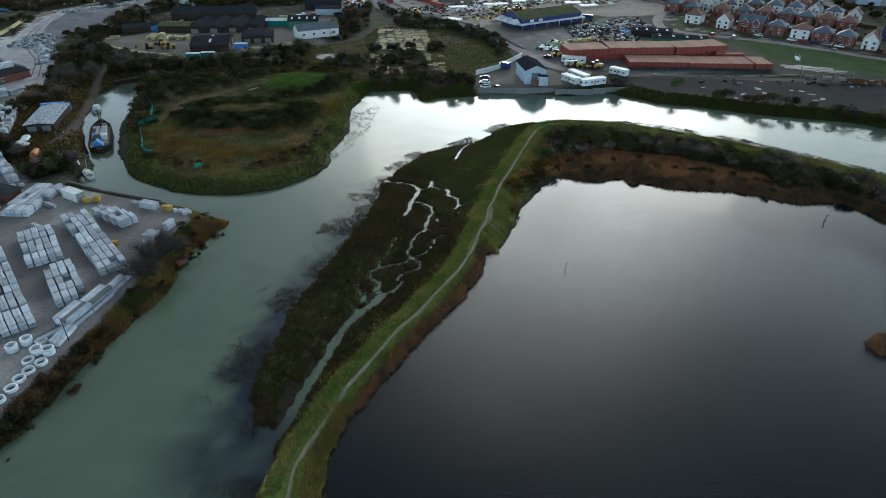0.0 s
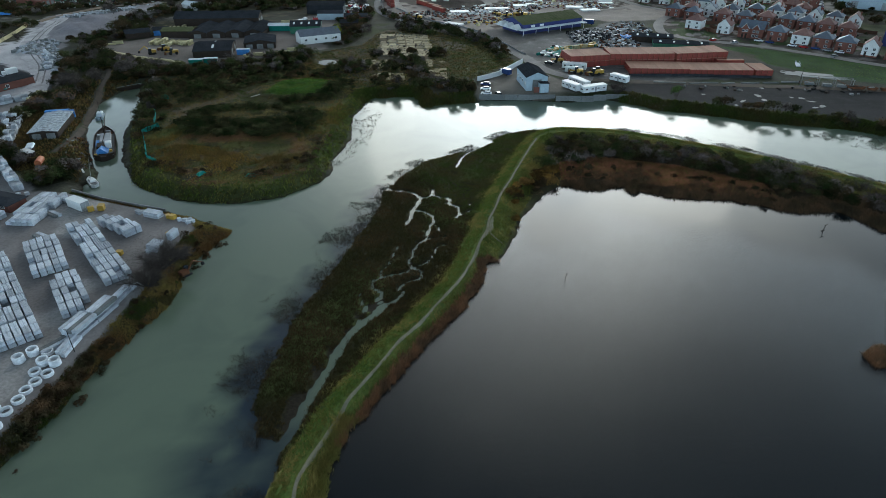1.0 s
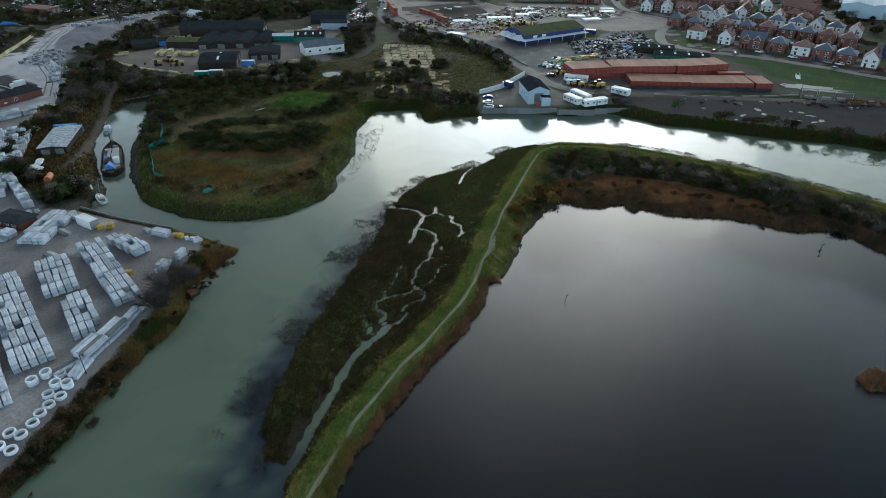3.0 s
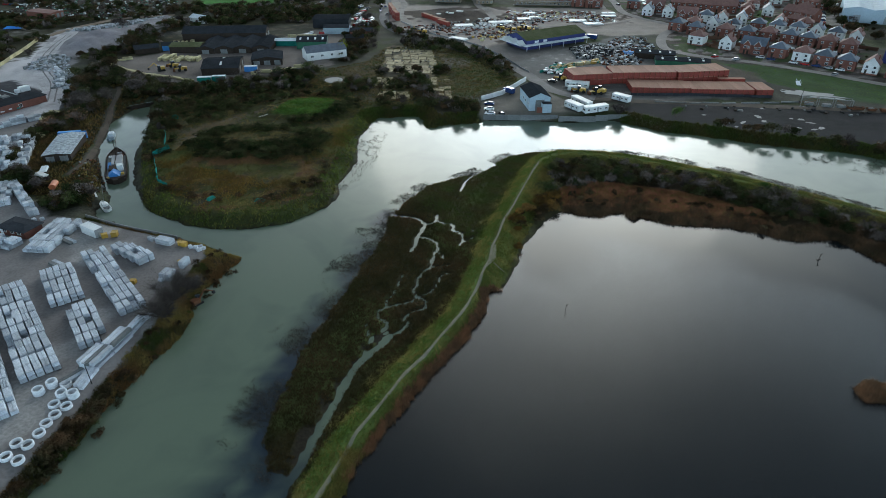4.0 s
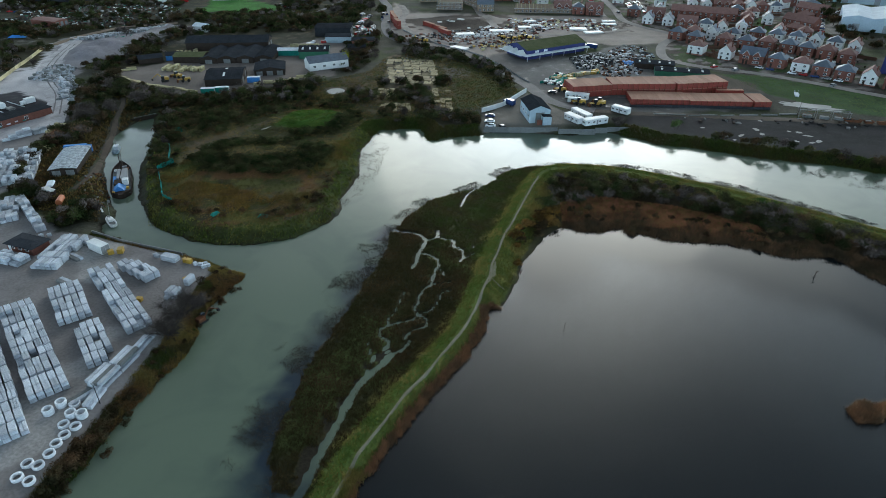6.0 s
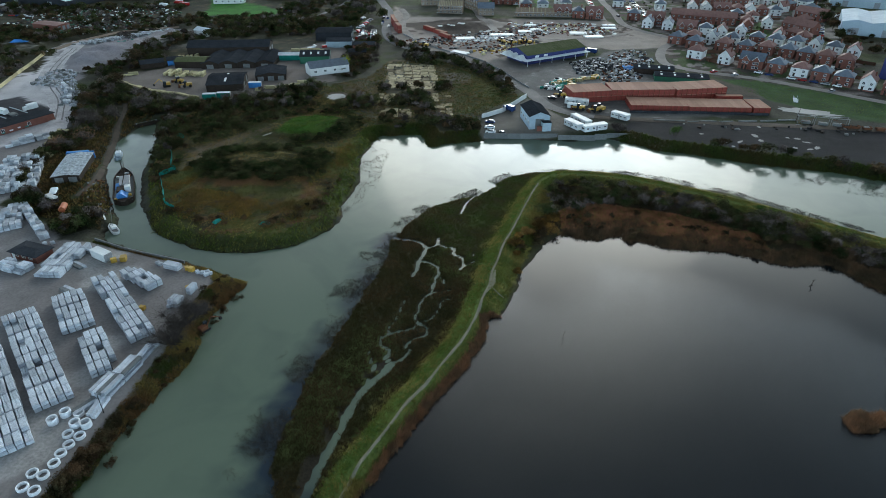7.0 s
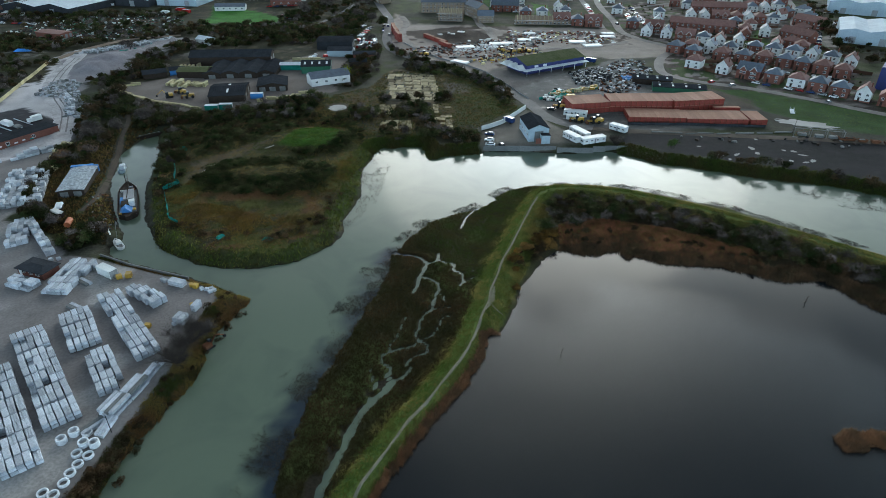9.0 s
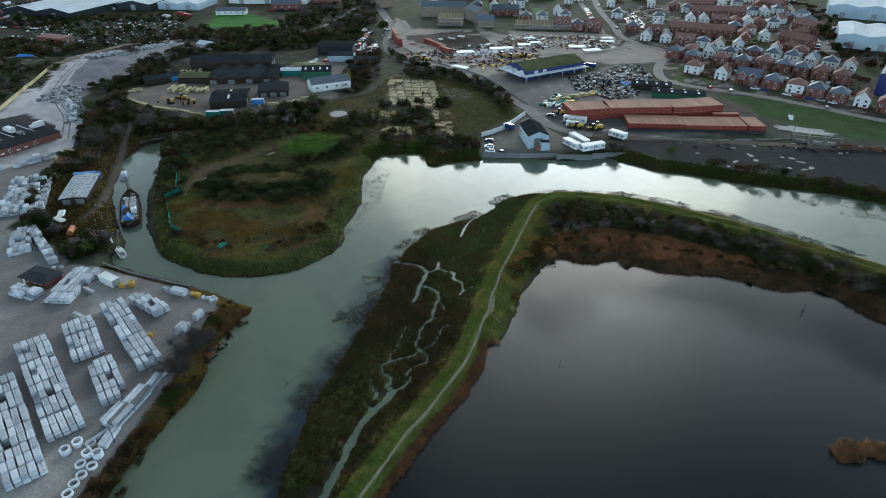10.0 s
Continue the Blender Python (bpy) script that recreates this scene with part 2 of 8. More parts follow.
M = {
    "ground": ground_mat(),
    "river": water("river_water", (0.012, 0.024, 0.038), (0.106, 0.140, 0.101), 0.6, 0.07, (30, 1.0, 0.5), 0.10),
    "lake": water("lake_water", (0.001, 0.004, 0.006), (0.002, 0.006, 0.009), 2.2, 0.31, (50, 0.6, 1.3), 0.07),
    "track": mat("trodden_chalk_track", (0.23, 0.215, 0.16), (0.14, 0.135, 0.09), 0.8, coords="World"),
    "estate_way": mat("pale_block_paving", (0.27, 0.245, 0.23), (0.18, 0.165, 0.155), 0.5, 0.8, coords="World"),
    "pale_track": mat("crushed_concrete_track", (0.56, 0.54, 0.55), (0.27, 0.255, 0.26), 0.35, 0.9, coords="World"),
    "haul": mat("rutted_haul_road", (0.30, 0.27, 0.25), (0.15, 0.125, 0.11), 0.3, 0.75, coords="World"),
    "chalk": mat("broken_chalk", (0.42, 0.41, 0.37), (0.22, 0.21, 0.17), 0.8, coords="World"),
    "verge": plant("bright_green_verge_grass", (0.085, 0.165, 0.035), (0.15, 0.18, 0.05), 0.2),
    "ochre": plant("golden_ochre_grass", (0.19, 0.125, 0.034), (0.12, 0.085, 0.03), 0.16),
    "mud": mat("rutted_mud", (0.085, 0.068, 0.054), (0.05, 0.04, 0.032), 0.6, coords="World"),
    "asphalt": mat("worn_asphalt", (0.16, 0.155, 0.155), (0.10, 0.098, 0.098), 0.5, 0.7, coords="World"),
    "concrete": mat("cast_concrete", (0.60, 0.635, 0.68), (0.34, 0.365, 0.405), 1.2, 0.8, rnd=0.26),
    "concrete_pale": mat("fresh_pale_concrete", (0.78, 0.80, 0.83), (0.58, 0.60, 0.63), 1.2, 0.8, rnd=0.1),
    "concrete_far": mat("stacked_concrete", (0.54, 0.565, 0.60), (0.33, 0.35, 0.38), 1.2, 0.8, rnd=0.35, island=True),
    "tin": mat("patched_tin_sheet", (0.52, 0.57, 0.61), (0.19, 0.20, 0.21), 0.5, 0.7, coarse=0.5),
    "concrete_dark": mat("weathered_concrete", (0.22, 0.225, 0.22), (0.12, 0.125, 0.125), 0.8, 0.8, rnd=0.15),
    "slab": mat("old_floor_slab", (0.50, 0.41, 0.26), (0.13, 0.115, 0.06), 0.6, rnd=0.3, coords="World"),
    "red_steel": mat("red_container_paint", (0.30, 0.045, 0.028), (0.17, 0.03, 0.022), 0.8, 0.5, rnd=0.12),
    "top_steel": mat("faded_container_roof", (0.36, 0.20, 0.14), (0.26, 0.135, 0.095), 0.5, 0.75, rnd=0.14),
    "grey_steel": mat("grey_steel_sheet", (0.30, 0.31, 0.32), (0.20, 0.21, 0.22), 0.7, 0.5),
    "white": mat("white_paint", (0.74, 0.75, 0.74), (0.58, 0.60, 0.60), 0.6, 0.5, bump=0.05),
    "white_wall": mat("white_render", (0.72, 0.72, 0.70), (0.58, 0.58, 0.56), 0.6, 0.8, bump=0.05),
    "brick": mat("red_brick", (0.22, 0.092, 0.068), (0.14, 0.06, 0.046), 1.5, rnd=0.15),
    "brick_buff": mat("buff_brick", (0.30, 0.22, 0.16), (0.2, 0.15, 0.11), 1.5, rnd=0.1),
    "tile_red": mat("red_brown_roof_tile", (0.26, 0.14, 0.12), (0.16, 0.09, 0.078), 1.2, 0.7, rnd=0.15),
    "tile_slate": mat("slate_grey_roof_tile", (0.12, 0.145, 0.18), (0.07, 0.085, 0.11), 1.2, 0.6, rnd=0.18),
    "roof_dark": mat("mossy_dark_sheeting", (0.048, 0.051, 0.058), (0.027, 0.03, 0.034), 0.5, 0.75, rnd=0.2),
    "roof_moss": mat("moss_covered_sheeting", (0.055, 0.07, 0.022), (0.11, 0.115, 0.06), 0.35, 0.9),
    "roof_pale": mat("pale_metal_sheeting", (0.70, 0.75, 0.78), (0.54, 0.58, 0.62), 0.3, 0.72),
    "wall_pale": mat("pale_blue_grey_cladding", (0.40, 0.49, 0.55), (0.30, 0.38, 0.44), 0.4, 0.5),
    "blue": mat("deep_blue_cladding", (0.018, 0.028, 0.15), (0.012, 0.02, 0.09), 0.5, 0.5),
    "blue_sheet": mat("bright_blue_sheet", (0.05, 0.25, 0.62), (0.03, 0.16, 0.42), 0.9, 0.6),
    "teal": mat("teal_netting", (0.02, 0.24, 0.19), (0.012, 0.13, 0.11), 1.0, 0.7),
    "timber": mat("sawn_timber", (0.56, 0.50, 0.30), (0.36, 0.31, 0.17), 1.2, 0.8, rnd=0.25),
    "wood_dark": mat("dark_tarred_wood", (0.05, 0.036, 0.028), (0.028, 0.022, 0.018), 1.2, 0.8),
    "bark": mat("grey_bark", (0.07, 0.058, 0.05), (0.04, 0.034, 0.03), 2.0, 0.95),
    "rust": mat("rusted_iron", (0.17, 0.07, 0.035), (0.08, 0.04, 0.025), 1.5, 0.85),
    "yellow": mat("yellow_plant_paint", (0.5, 0.32, 0.05), (0.34, 0.2, 0.035), 1.5, 0.5, rnd=0.2),
    "orange": mat("orange_tank", (0.52, 0.16, 0.06), (0.36, 0.10, 0.04), 1.0, 0.6),
    "rubber": mat("black_rubber", (0.018, 0.018, 0.018), (0.03, 0.03, 0.03), 3.0, 0.8),
    "glass": mat("dark_window_glass", (0.02, 0.025, 0.03), (0.03, 0.035, 0.04), 0.5, 0.08, bump=0),
    "frame": mat("white_window_frame", (0.72, 0.72, 0.70), (0.62, 0.62, 0.6), 1.0, 0.5, bump=0),
    "steel": mat("galvanised_steel", (0.36, 0.37, 0.38), (0.24, 0.25, 0.26), 1.0, 0.45, metal=0.6),
    # rain water: the sky's reflection is put in as a pale grey body colour
    "pool": mat("rain_water_sky_glare", (0.22, 0.225, 0.22), (0.16, 0.165, 0.165), 0.3, 0.6, bump=0, coords="World"),
    "spoil": mat("crushed_grey_spoil", (0.23, 0.215, 0.215), (0.14, 0.13, 0.13), 0.4, 0.95, coords="World"),
    "fence": mat("brown_fence_board", (0.15, 0.08, 0.05), (0.09, 0.05, 0.035), 1.5, 0.85),
    "green_paint": mat("green_painted_steel", (0.03, 0.16, 0.09), (0.02, 0.1, 0.06), 1.0, 0.5),
    "car_white": mat("white_car_paint", (0.75, 0.76, 0.77), (0.68, 0.69, 0.7), 0.5, 0.25, bump=0),
    "car_black": mat("black_car_paint", (0.015, 0.016, 0.018), (0.02, 0.02, 0.022), 0.5, 0.2, bump=0),
    "car_blue": mat("blue_car_paint", (0.02, 0.05, 0.16), (0.02, 0.04, 0.12), 0.5, 0.2, bump=0),
    "car_silver": mat("silver_car_paint", (0.42, 0.43, 0.45), (0.38, 0.39, 0.4), 0.5, 0.25, metal=0.5, bump=0),
    "car_red": mat("red_car_paint", (0.35, 0.02, 0.02), (0.28, 0.015, 0.015), 0.5, 0.25, bump=0),
    "scrub": plant("dark_green_scrub", (0.022, 0.036, 0.011), (0.056, 0.052, 0.024), 0.28),
    "bramble": plant("brown_bramble", (0.078, 0.048, 0.026), (0.036, 0.034, 0.017), 0.28),
    "twig": plant("bare_grey_twigs", (0.12, 0.102, 0.095), (0.06, 0.05, 0.045), 0.3),
    "evergreen": plant("fresh_green_leaves", (0.03, 0.075, 0.012), (0.05, 0.09, 0.02), 0.3),
    "gold": plant("golden_autumn_leaves", (0.19, 0.11, 0.028), (0.10, 0.062, 0.022), 0.3),
    "yellowgreen": plant("yellow_green_leaves", (0.22, 0.24, 0.02), (0.14, 0.17, 0.02), 0.3),
    "reed": plant("rust_brown_reed", (0.29, 0.155, 0.085), (0.15, 0.095, 0.058), 0.35),
    "bracken": plant("rust_red_bracken", (0.40, 0.175, 0.105), (0.19, 0.09, 0.05), 0.35),
    "dirt": mat("trodden_brown_earth", (0.26, 0.20, 0.155), (0.16, 0.12, 0.09), 0.5, coords="World"),
    "reed_dark": plant("weathered_brown_reed", (0.16, 0.098, 0.058), (0.075, 0.055, 0.034), 0.2),
    "straw": plant("straw_grass", (0.27, 0.22, 0.075), (0.15, 0.16, 0.045), 0.15),
    "grass": plant("rough_green_grass", (0.095, 0.135, 0.026), (0.175, 0.165, 0.045), 0.14),
    "heath": plant("brown_heath_grass", (0.18, 0.105, 0.045), (0.21, 0.165, 0.055), 0.14),
    "meadow": plant("short_green_grass", (0.055, 0.125, 0.018), (0.10, 0.14, 0.03), 0.2),
    "marsh_green": plant("green_marsh_sward", (0.058, 0.086, 0.02), (0.085, 0.07, 0.027), 0.12),
    "sedge": plant("dull_olive_sedge", (0.048, 0.046, 0.018), (0.085, 0.058, 0.028), 0.12),
    "stubble": plant("dead_water_stems", (0.06, 0.06, 0.052), (0.085, 0.075, 0.06), 0.3),
}
M["roof_dark"].node_tree.nodes["Principled BSDF"].inputs["Specular IOR Level"].default_value = 0.0

# ---- plan of the shores, in metres ----
YARD_BANK = [(-74, -60), (-70, 20), (-67, 55), (-65.5, 64), (-64, 67), (-63, 73.5), (-62, 80), (-60, 89), (-58, 96), (-55, 103.5), (-56.5, 110), (-56.5, 118),
             (-56, 121.5), (-54, 126.5), (-52, 132), (-52, 134), (-56.5, 136.5), (-62.5, 140), (-72, 144.5), (-83.5, 148.5), (-95, 153), (-98.5, 155), (-101, 158)]
CREEK_W = [(-101.5, 162), (-100.5, 164), (-102, 168.5), (-108.5, 178.5), (-115.5, 190.5), (-121.5, 201.5), (-126, 214), (-129, 224.5), (-132, 234.5), (-131, 242),
           (-130.5, 248), (-125.5, 253.5)]
CREEK_E = [(-121.5, 245), (-116, 230), (-111.5, 214), (-109.5, 204), (-106.5, 195), (-102, 184.5), (-97, 175), (-92.5, 168), (-88, 161), (-83, 157), (-76.5, 153.5),
           (-69, 150), (-60.5, 149), (-52, 149.5), (-44.5, 152.5), (-40.5, 156), (-34.5, 163), (-32, 170.5), (-33.5, 176.5), (-31.5, 186), (-30.5, 194.5), (-30.5, 201),
           (-32, 210.5), (-31.5, 220.5), (-30, 229), (-28, 240), (-21.5, 242), (-10, 242.5), (-7.5, 231)]
NORTH = [(-4.5, 230.5), (2, 234), (15, 236), (16, 238), (35, 238.5), (48.5, 236), (63, 239.5), (69.5, 238), (75.5, 234), (83, 227), (87, 225.5), (93, 224.5), (103, 220.5),
         (114, 215.5), (129, 211), (143.5, 206.5), (152.5, 201), (157, 199), (200, 175), (260, 140), (430, 60)]
SPIT_N = [(430, 5), (250, 75), (170, 130), (132, 157.5), (124.5, 164.5), (118.5, 169.5), (112, 175), (104, 182), (95.5, 190), (87, 193.5), (78.5, 198.5), (68, 203), (56, 205),
          (43.5, 206), (35.5, 205.5), (29, 204.5), (22.5, 201), (18, 196.5), (15, 192), (9.5, 186.5), (0, 180.5), (-5.5, 176.5), (-9, 171), (-12, 165.5), (-13.5, 160.5)]
MARSH_W = [(-16.5, 156), (-16, 147), (-17, 142.5), (-19.5, 134.5), (-21.5, 127), (-23.5, 118.5), (-26.5, 108), (-28.5, 101.5), (-29.5, 92), (-31, 83), (-31, 77.5), (-31, 73.5),
           (-29, 68.5), (-25.5, 66.5), (-24, 62), (-25, 57), (-27, 45), (-30, 10), (-32, -60)]
LAKE_W = [(-24, -60), (-20, 10), (-16, 45), (-16, 55), (-16.5, 61), (-15.5, 63), (-15, 67.5), (-14, 71), (-12.5, 73), (-9, 79.5), (-5.5, 86), (-1.5, 93.5), (3, 100), (8, 110),
          (10, 116.5), (10.5, 120.5), (14, 121), (16.5, 125.5), (19.5, 134), (21.5, 142), (25.5, 147.5), (28.5, 153.5), (31, 157), (34, 160), (36.5, 160.5), (39, 159), (43, 158)]
LAKE_N = [(48, 159), (52.5, 160), (53, 157.5), (54.5, 156), (57, 157.5), (62.5, 154.5), (68.5, 153), (76.5, 152.5), (84, 150.5), (89.5, 147.5), (94, 145), (99.5, 145), (106, 145.5),
          (108, 143), (109.5, 140.5), (110.5, 136.5), (113, 133), (115.5, 130), (140, 105), (190, 60), (260, -60)]
PATH_LINE = [(-26, -60), (-24, 10), (-20.5, 45), (-20, 54), (-20, 59), (-18, 65), (-15, 74), (-13, 78), (-10.5, 83), (-7.5, 89), (-4, 94.5), (0.5, 102.5), (4.5, 110), (7.5, 118), (10, 127),
             (11.5, 131.5), (12.5, 137), (14.5, 143.5), (16.5, 151), (20, 160.5), (23.5, 170.5), (27.5, 182), (31.5, 192.5), (35, 197.5), (39.5, 200), (46.5, 200.5), (60, 198),
             (72, 192.5), (86.5, 184), (101, 174), (114, 164), (127.5, 153), (160, 128), (250, 60), (430, -15)]
CREEKS = [
    (0.75, [(-34.5, 62.5), (-29, 63.5), (-26, 64), (-24, 67.5), (-22.7, 72), (-21.8, 77), (-20, 83), (-18.4, 90), (-16.5, 95), (-13, 100), (-11.5, 103)]),
    (0.62, [(-3.0, 132.0), (-3.6, 129.8), (-4.9, 128.2), (-5.8, 126.1), (-6.3, 122.5), (-6.8, 120.1), (-6.5, 117.7), (-6.9, 115.8), (-8.7, 114.9), (-11.1, 114.1), (-12.8, 113.0), (-14.5, 112.1),
            (-14.7, 110.8), (-13.9, 108.7), (-12.4, 107.9), (-12.1, 106.2), (-13.0, 105.4), (-12.0, 103.8), (-11.5, 103)]),
    (0.9, [(-18, 158.5), (-10.8, 156.7), (-8.1, 156.0), (-6.2, 154.0), (-5.6, 152.0), (-6.0, 148.7), (-7.3, 144.8), (-7.5, 141.1), (-8.7, 137.6)]),
    (0.8, [(-6.8, 145.2), (-5.3, 144.9), (-4.0, 144.3), (-2.2, 142.4), (-1.5, 139.4), (-2.5, 136.5), (-3.0, 132.0)]),
    (0.45, [(-1.5, 137.7), (-0.4, 136.0), (-0.1, 134.3)]),
    (0.75, [(-5.6, 152.0), (-3.5, 153.0), (-2.1, 154.7), (-2.0, 158.2)]),
    (0.7, [(-2.1, 154.3), (0.2, 153.0), (2.4, 152.1), (2.5, 148.8), (4.5, 147.5), (5.2, 143.8), (4.2, 141.1)]),
    (0.45, [(5.2, 142.8), (7.3, 144.4), (8.4, 145.7), (8.2, 148.9)]),
    (0.5, [(-3.6, 129.8), (-1.7, 130.7), (0.3, 130.7), (1.6, 131.5)]),
    (0.5, [(1.6, 127.8), (-0.3, 126.7), (-0.9, 124.6), (-2.1, 121.1), (-3.3, 119.2), (-5.5, 117.7), (-6.5, 117.5)]),
    (0.55, [(-5.4, 117.1), (-4.2, 115.9), (-3.8, 114.1), (-5.0, 112.4), (-6.7, 111.8), (-7.8, 110.5), (-8.9, 108.7), (-7.4, 107.9), (-8.2, 106.2), (-9.2, 104.6), (-10.3, 103.8), (-11.5, 103)]),
    (0.4, [(-12.8, 113.0), (-13.2, 115.8), (-12.0, 117.6), (-11.0, 121.5), (-10.0, 126.6)]),
    (0.5, [(-16.7, 107.0), (-16.1, 104.5), (-15.5, 101.7), (-16, 96)]),
    (0.8, [(17, 194), (10.5, 186.5), (7.5, 182.5), (5.8, 177), (5, 173)]),
    (0.45, [(3.6, 169.1), (5.2, 168.0), (6.4, 165.7)]),
]
ROAD = [(-110, 900), (-73.5, 634), (-59.5, 560.5), (-46, 500.5), (-43, 460.5), (-41, 426), (-33.5, 395.5), (-18, 375.5), (-1, 359.5), (11.5, 346), (23.5, 330), (31.5, 315),
        (38.5, 297), (42, 284), (46.5, 272), (55, 263), (64, 259.5)]
APRON_TRACK = [(62, 260), (75.5, 257), (99, 254), (135.5, 250), (184, 243), (300, 215)]
ESTATE_ROAD = [(150, 760), (134.5, 609), (128, 553), (126, 495), (123, 456), (129.5, 433.5), (138.5, 418), (144, 404), (130, 383), (122.5, 362.5), (121.5, 346), (131, 335), (141.5, 329),
               (156.5, 320), (174, 307), (190, 293), (205.5, 279), (300, 200)]
LANE = [(-146, 272), (-142, 263), (-138, 249.5), (-134, 237), (-125.5, 209.5), (-120, 191), (-119.5, 178.5)]


def smooth(pts, n=4, closed=False):
    """A round curve through the points."""
    p = np.array(pts, float)
    out = []
    m = len(p)
    for i in range(m if closed else m - 1):
        a, b, c, d = (p[(i + k) % m] if closed else p[min(max(i + k, 0), m - 1)] for k in (-1, 0, 1, 2))
        for k in range(n):
            t = k / n
            out.append(0.5 * (2 * b + (c - a) * t + (2 * a - 5 * b + 4 * c - d) * t * t + (3 * b - a - 3 * c + d) * t ** 3))
    if not closed:
        out.append(p[-1])
    return np.array(out)


RIVER = smooth(YARD_BANK + CREEK_W + CREEK_E + NORTH + SPIT_N + MARSH_W, 2, True)
LAKE = smooth(LAKE_W + LAKE_N, 2, True)


def to_line(X, Y, line, closed=False):
    """Distance of many points to a line."""
    best = np.full(X.shape, 1e12)
    n = len(line)
    for i in range(n if closed else n - 1):
        ax, ay = line[i]
        bx, by = line[(i + 1) % n]
        dx, dy = bx - ax, by - ay
        ll = dx * dx + dy * dy
        if ll < 1e-9:
            continue
        t = np.clip(((X - ax) * dx + (Y - ay) * dy) / ll, 0, 1)
        np.minimum(best, (X - ax - t * dx) ** 2 + (Y - ay - t * dy) ** 2, out=best)
    return np.sqrt(best)


def inside(X, Y, poly):
    r = np.zeros(X.shape, bool)
    n = len(poly)
    for i in range(n):
        ax, ay = poly[i]
        bx, by = poly[(i + 1) % n]
        if ay == by:
            continue
        r ^= ((ay > Y) != (by > Y)) & (X < (bx - ax) * (Y - ay) / (by - ay) + ax)
    return r


def off_shore(X, Y, poly):
    """Distance from a shore: plus on land, minus in the water."""
    d = to_line(X, Y, poly, True)
    return np.where(inside(X, Y, poly), -d, d)


def vnoise(X, Y, seed=0):
    xi, yi = np.floor(X).astype(np.int64), np.floor(Y).astype(np.int64)
    fx, fy = X - xi, Y - yi
    fx, fy = fx * fx * (3 - 2 * fx), fy * fy * (3 - 2 * fy)

    def h(a, b):
        v = (a * 374761393 + b * 668265263 + seed * 1442695041) & 0x7FFFFFFF
        v = ((v ^ (v >> 13)) * 1274126177) & 0x7FFFFFFF
        return ((v ^ (v >> 16)) & 0xFFFF) / 65535.0
    a, b, c, d = h(xi, yi), h(xi + 1, yi), h(xi, yi + 1), h(xi + 1, yi + 1)
    return a + (b - a) * fx + (c - a) * fy + (a - b - c + d) * fx * fy


def fbm(X, Y, scale, seed=0, octaves=3):
    v, amp, tot = 0.0, 1.0, 0.0
    for o in range(octaves):
        v = v + amp * vnoise(X * scale * 2 ** o + 37.1 * o, Y * scale * 2 ** o - 17.3 * o, seed + o)
        tot += amp
        amp *= 0.5
    return v / tot


def step(a, b, v):
    t = np.clip((v - a) / (b - a), 0, 1)
    return t * t * (3 - 2 * t)


SPIT_REGION = [(-45, -70), (-36, 60), (-38, 76), (-34, 95), (-24, 135), (-24, 158), (-6, 185), (12, 205), (35, 214), (60, 214), (100, 204), (150, 170), (260, 105), (440, 30), (440, -300),
               (-45, -300)]
PATH_S = smooth(PATH_LINE, 3)
LAKE_SIDE = np.array([tuple(p) for p in PATH_S] + [(430, -300), (-60, -300)])
CREEKS_S = [(w if i == 0 else w * 0.6, smooth(c, 3)) for i, (w, c) in enumerate(CREEKS)]


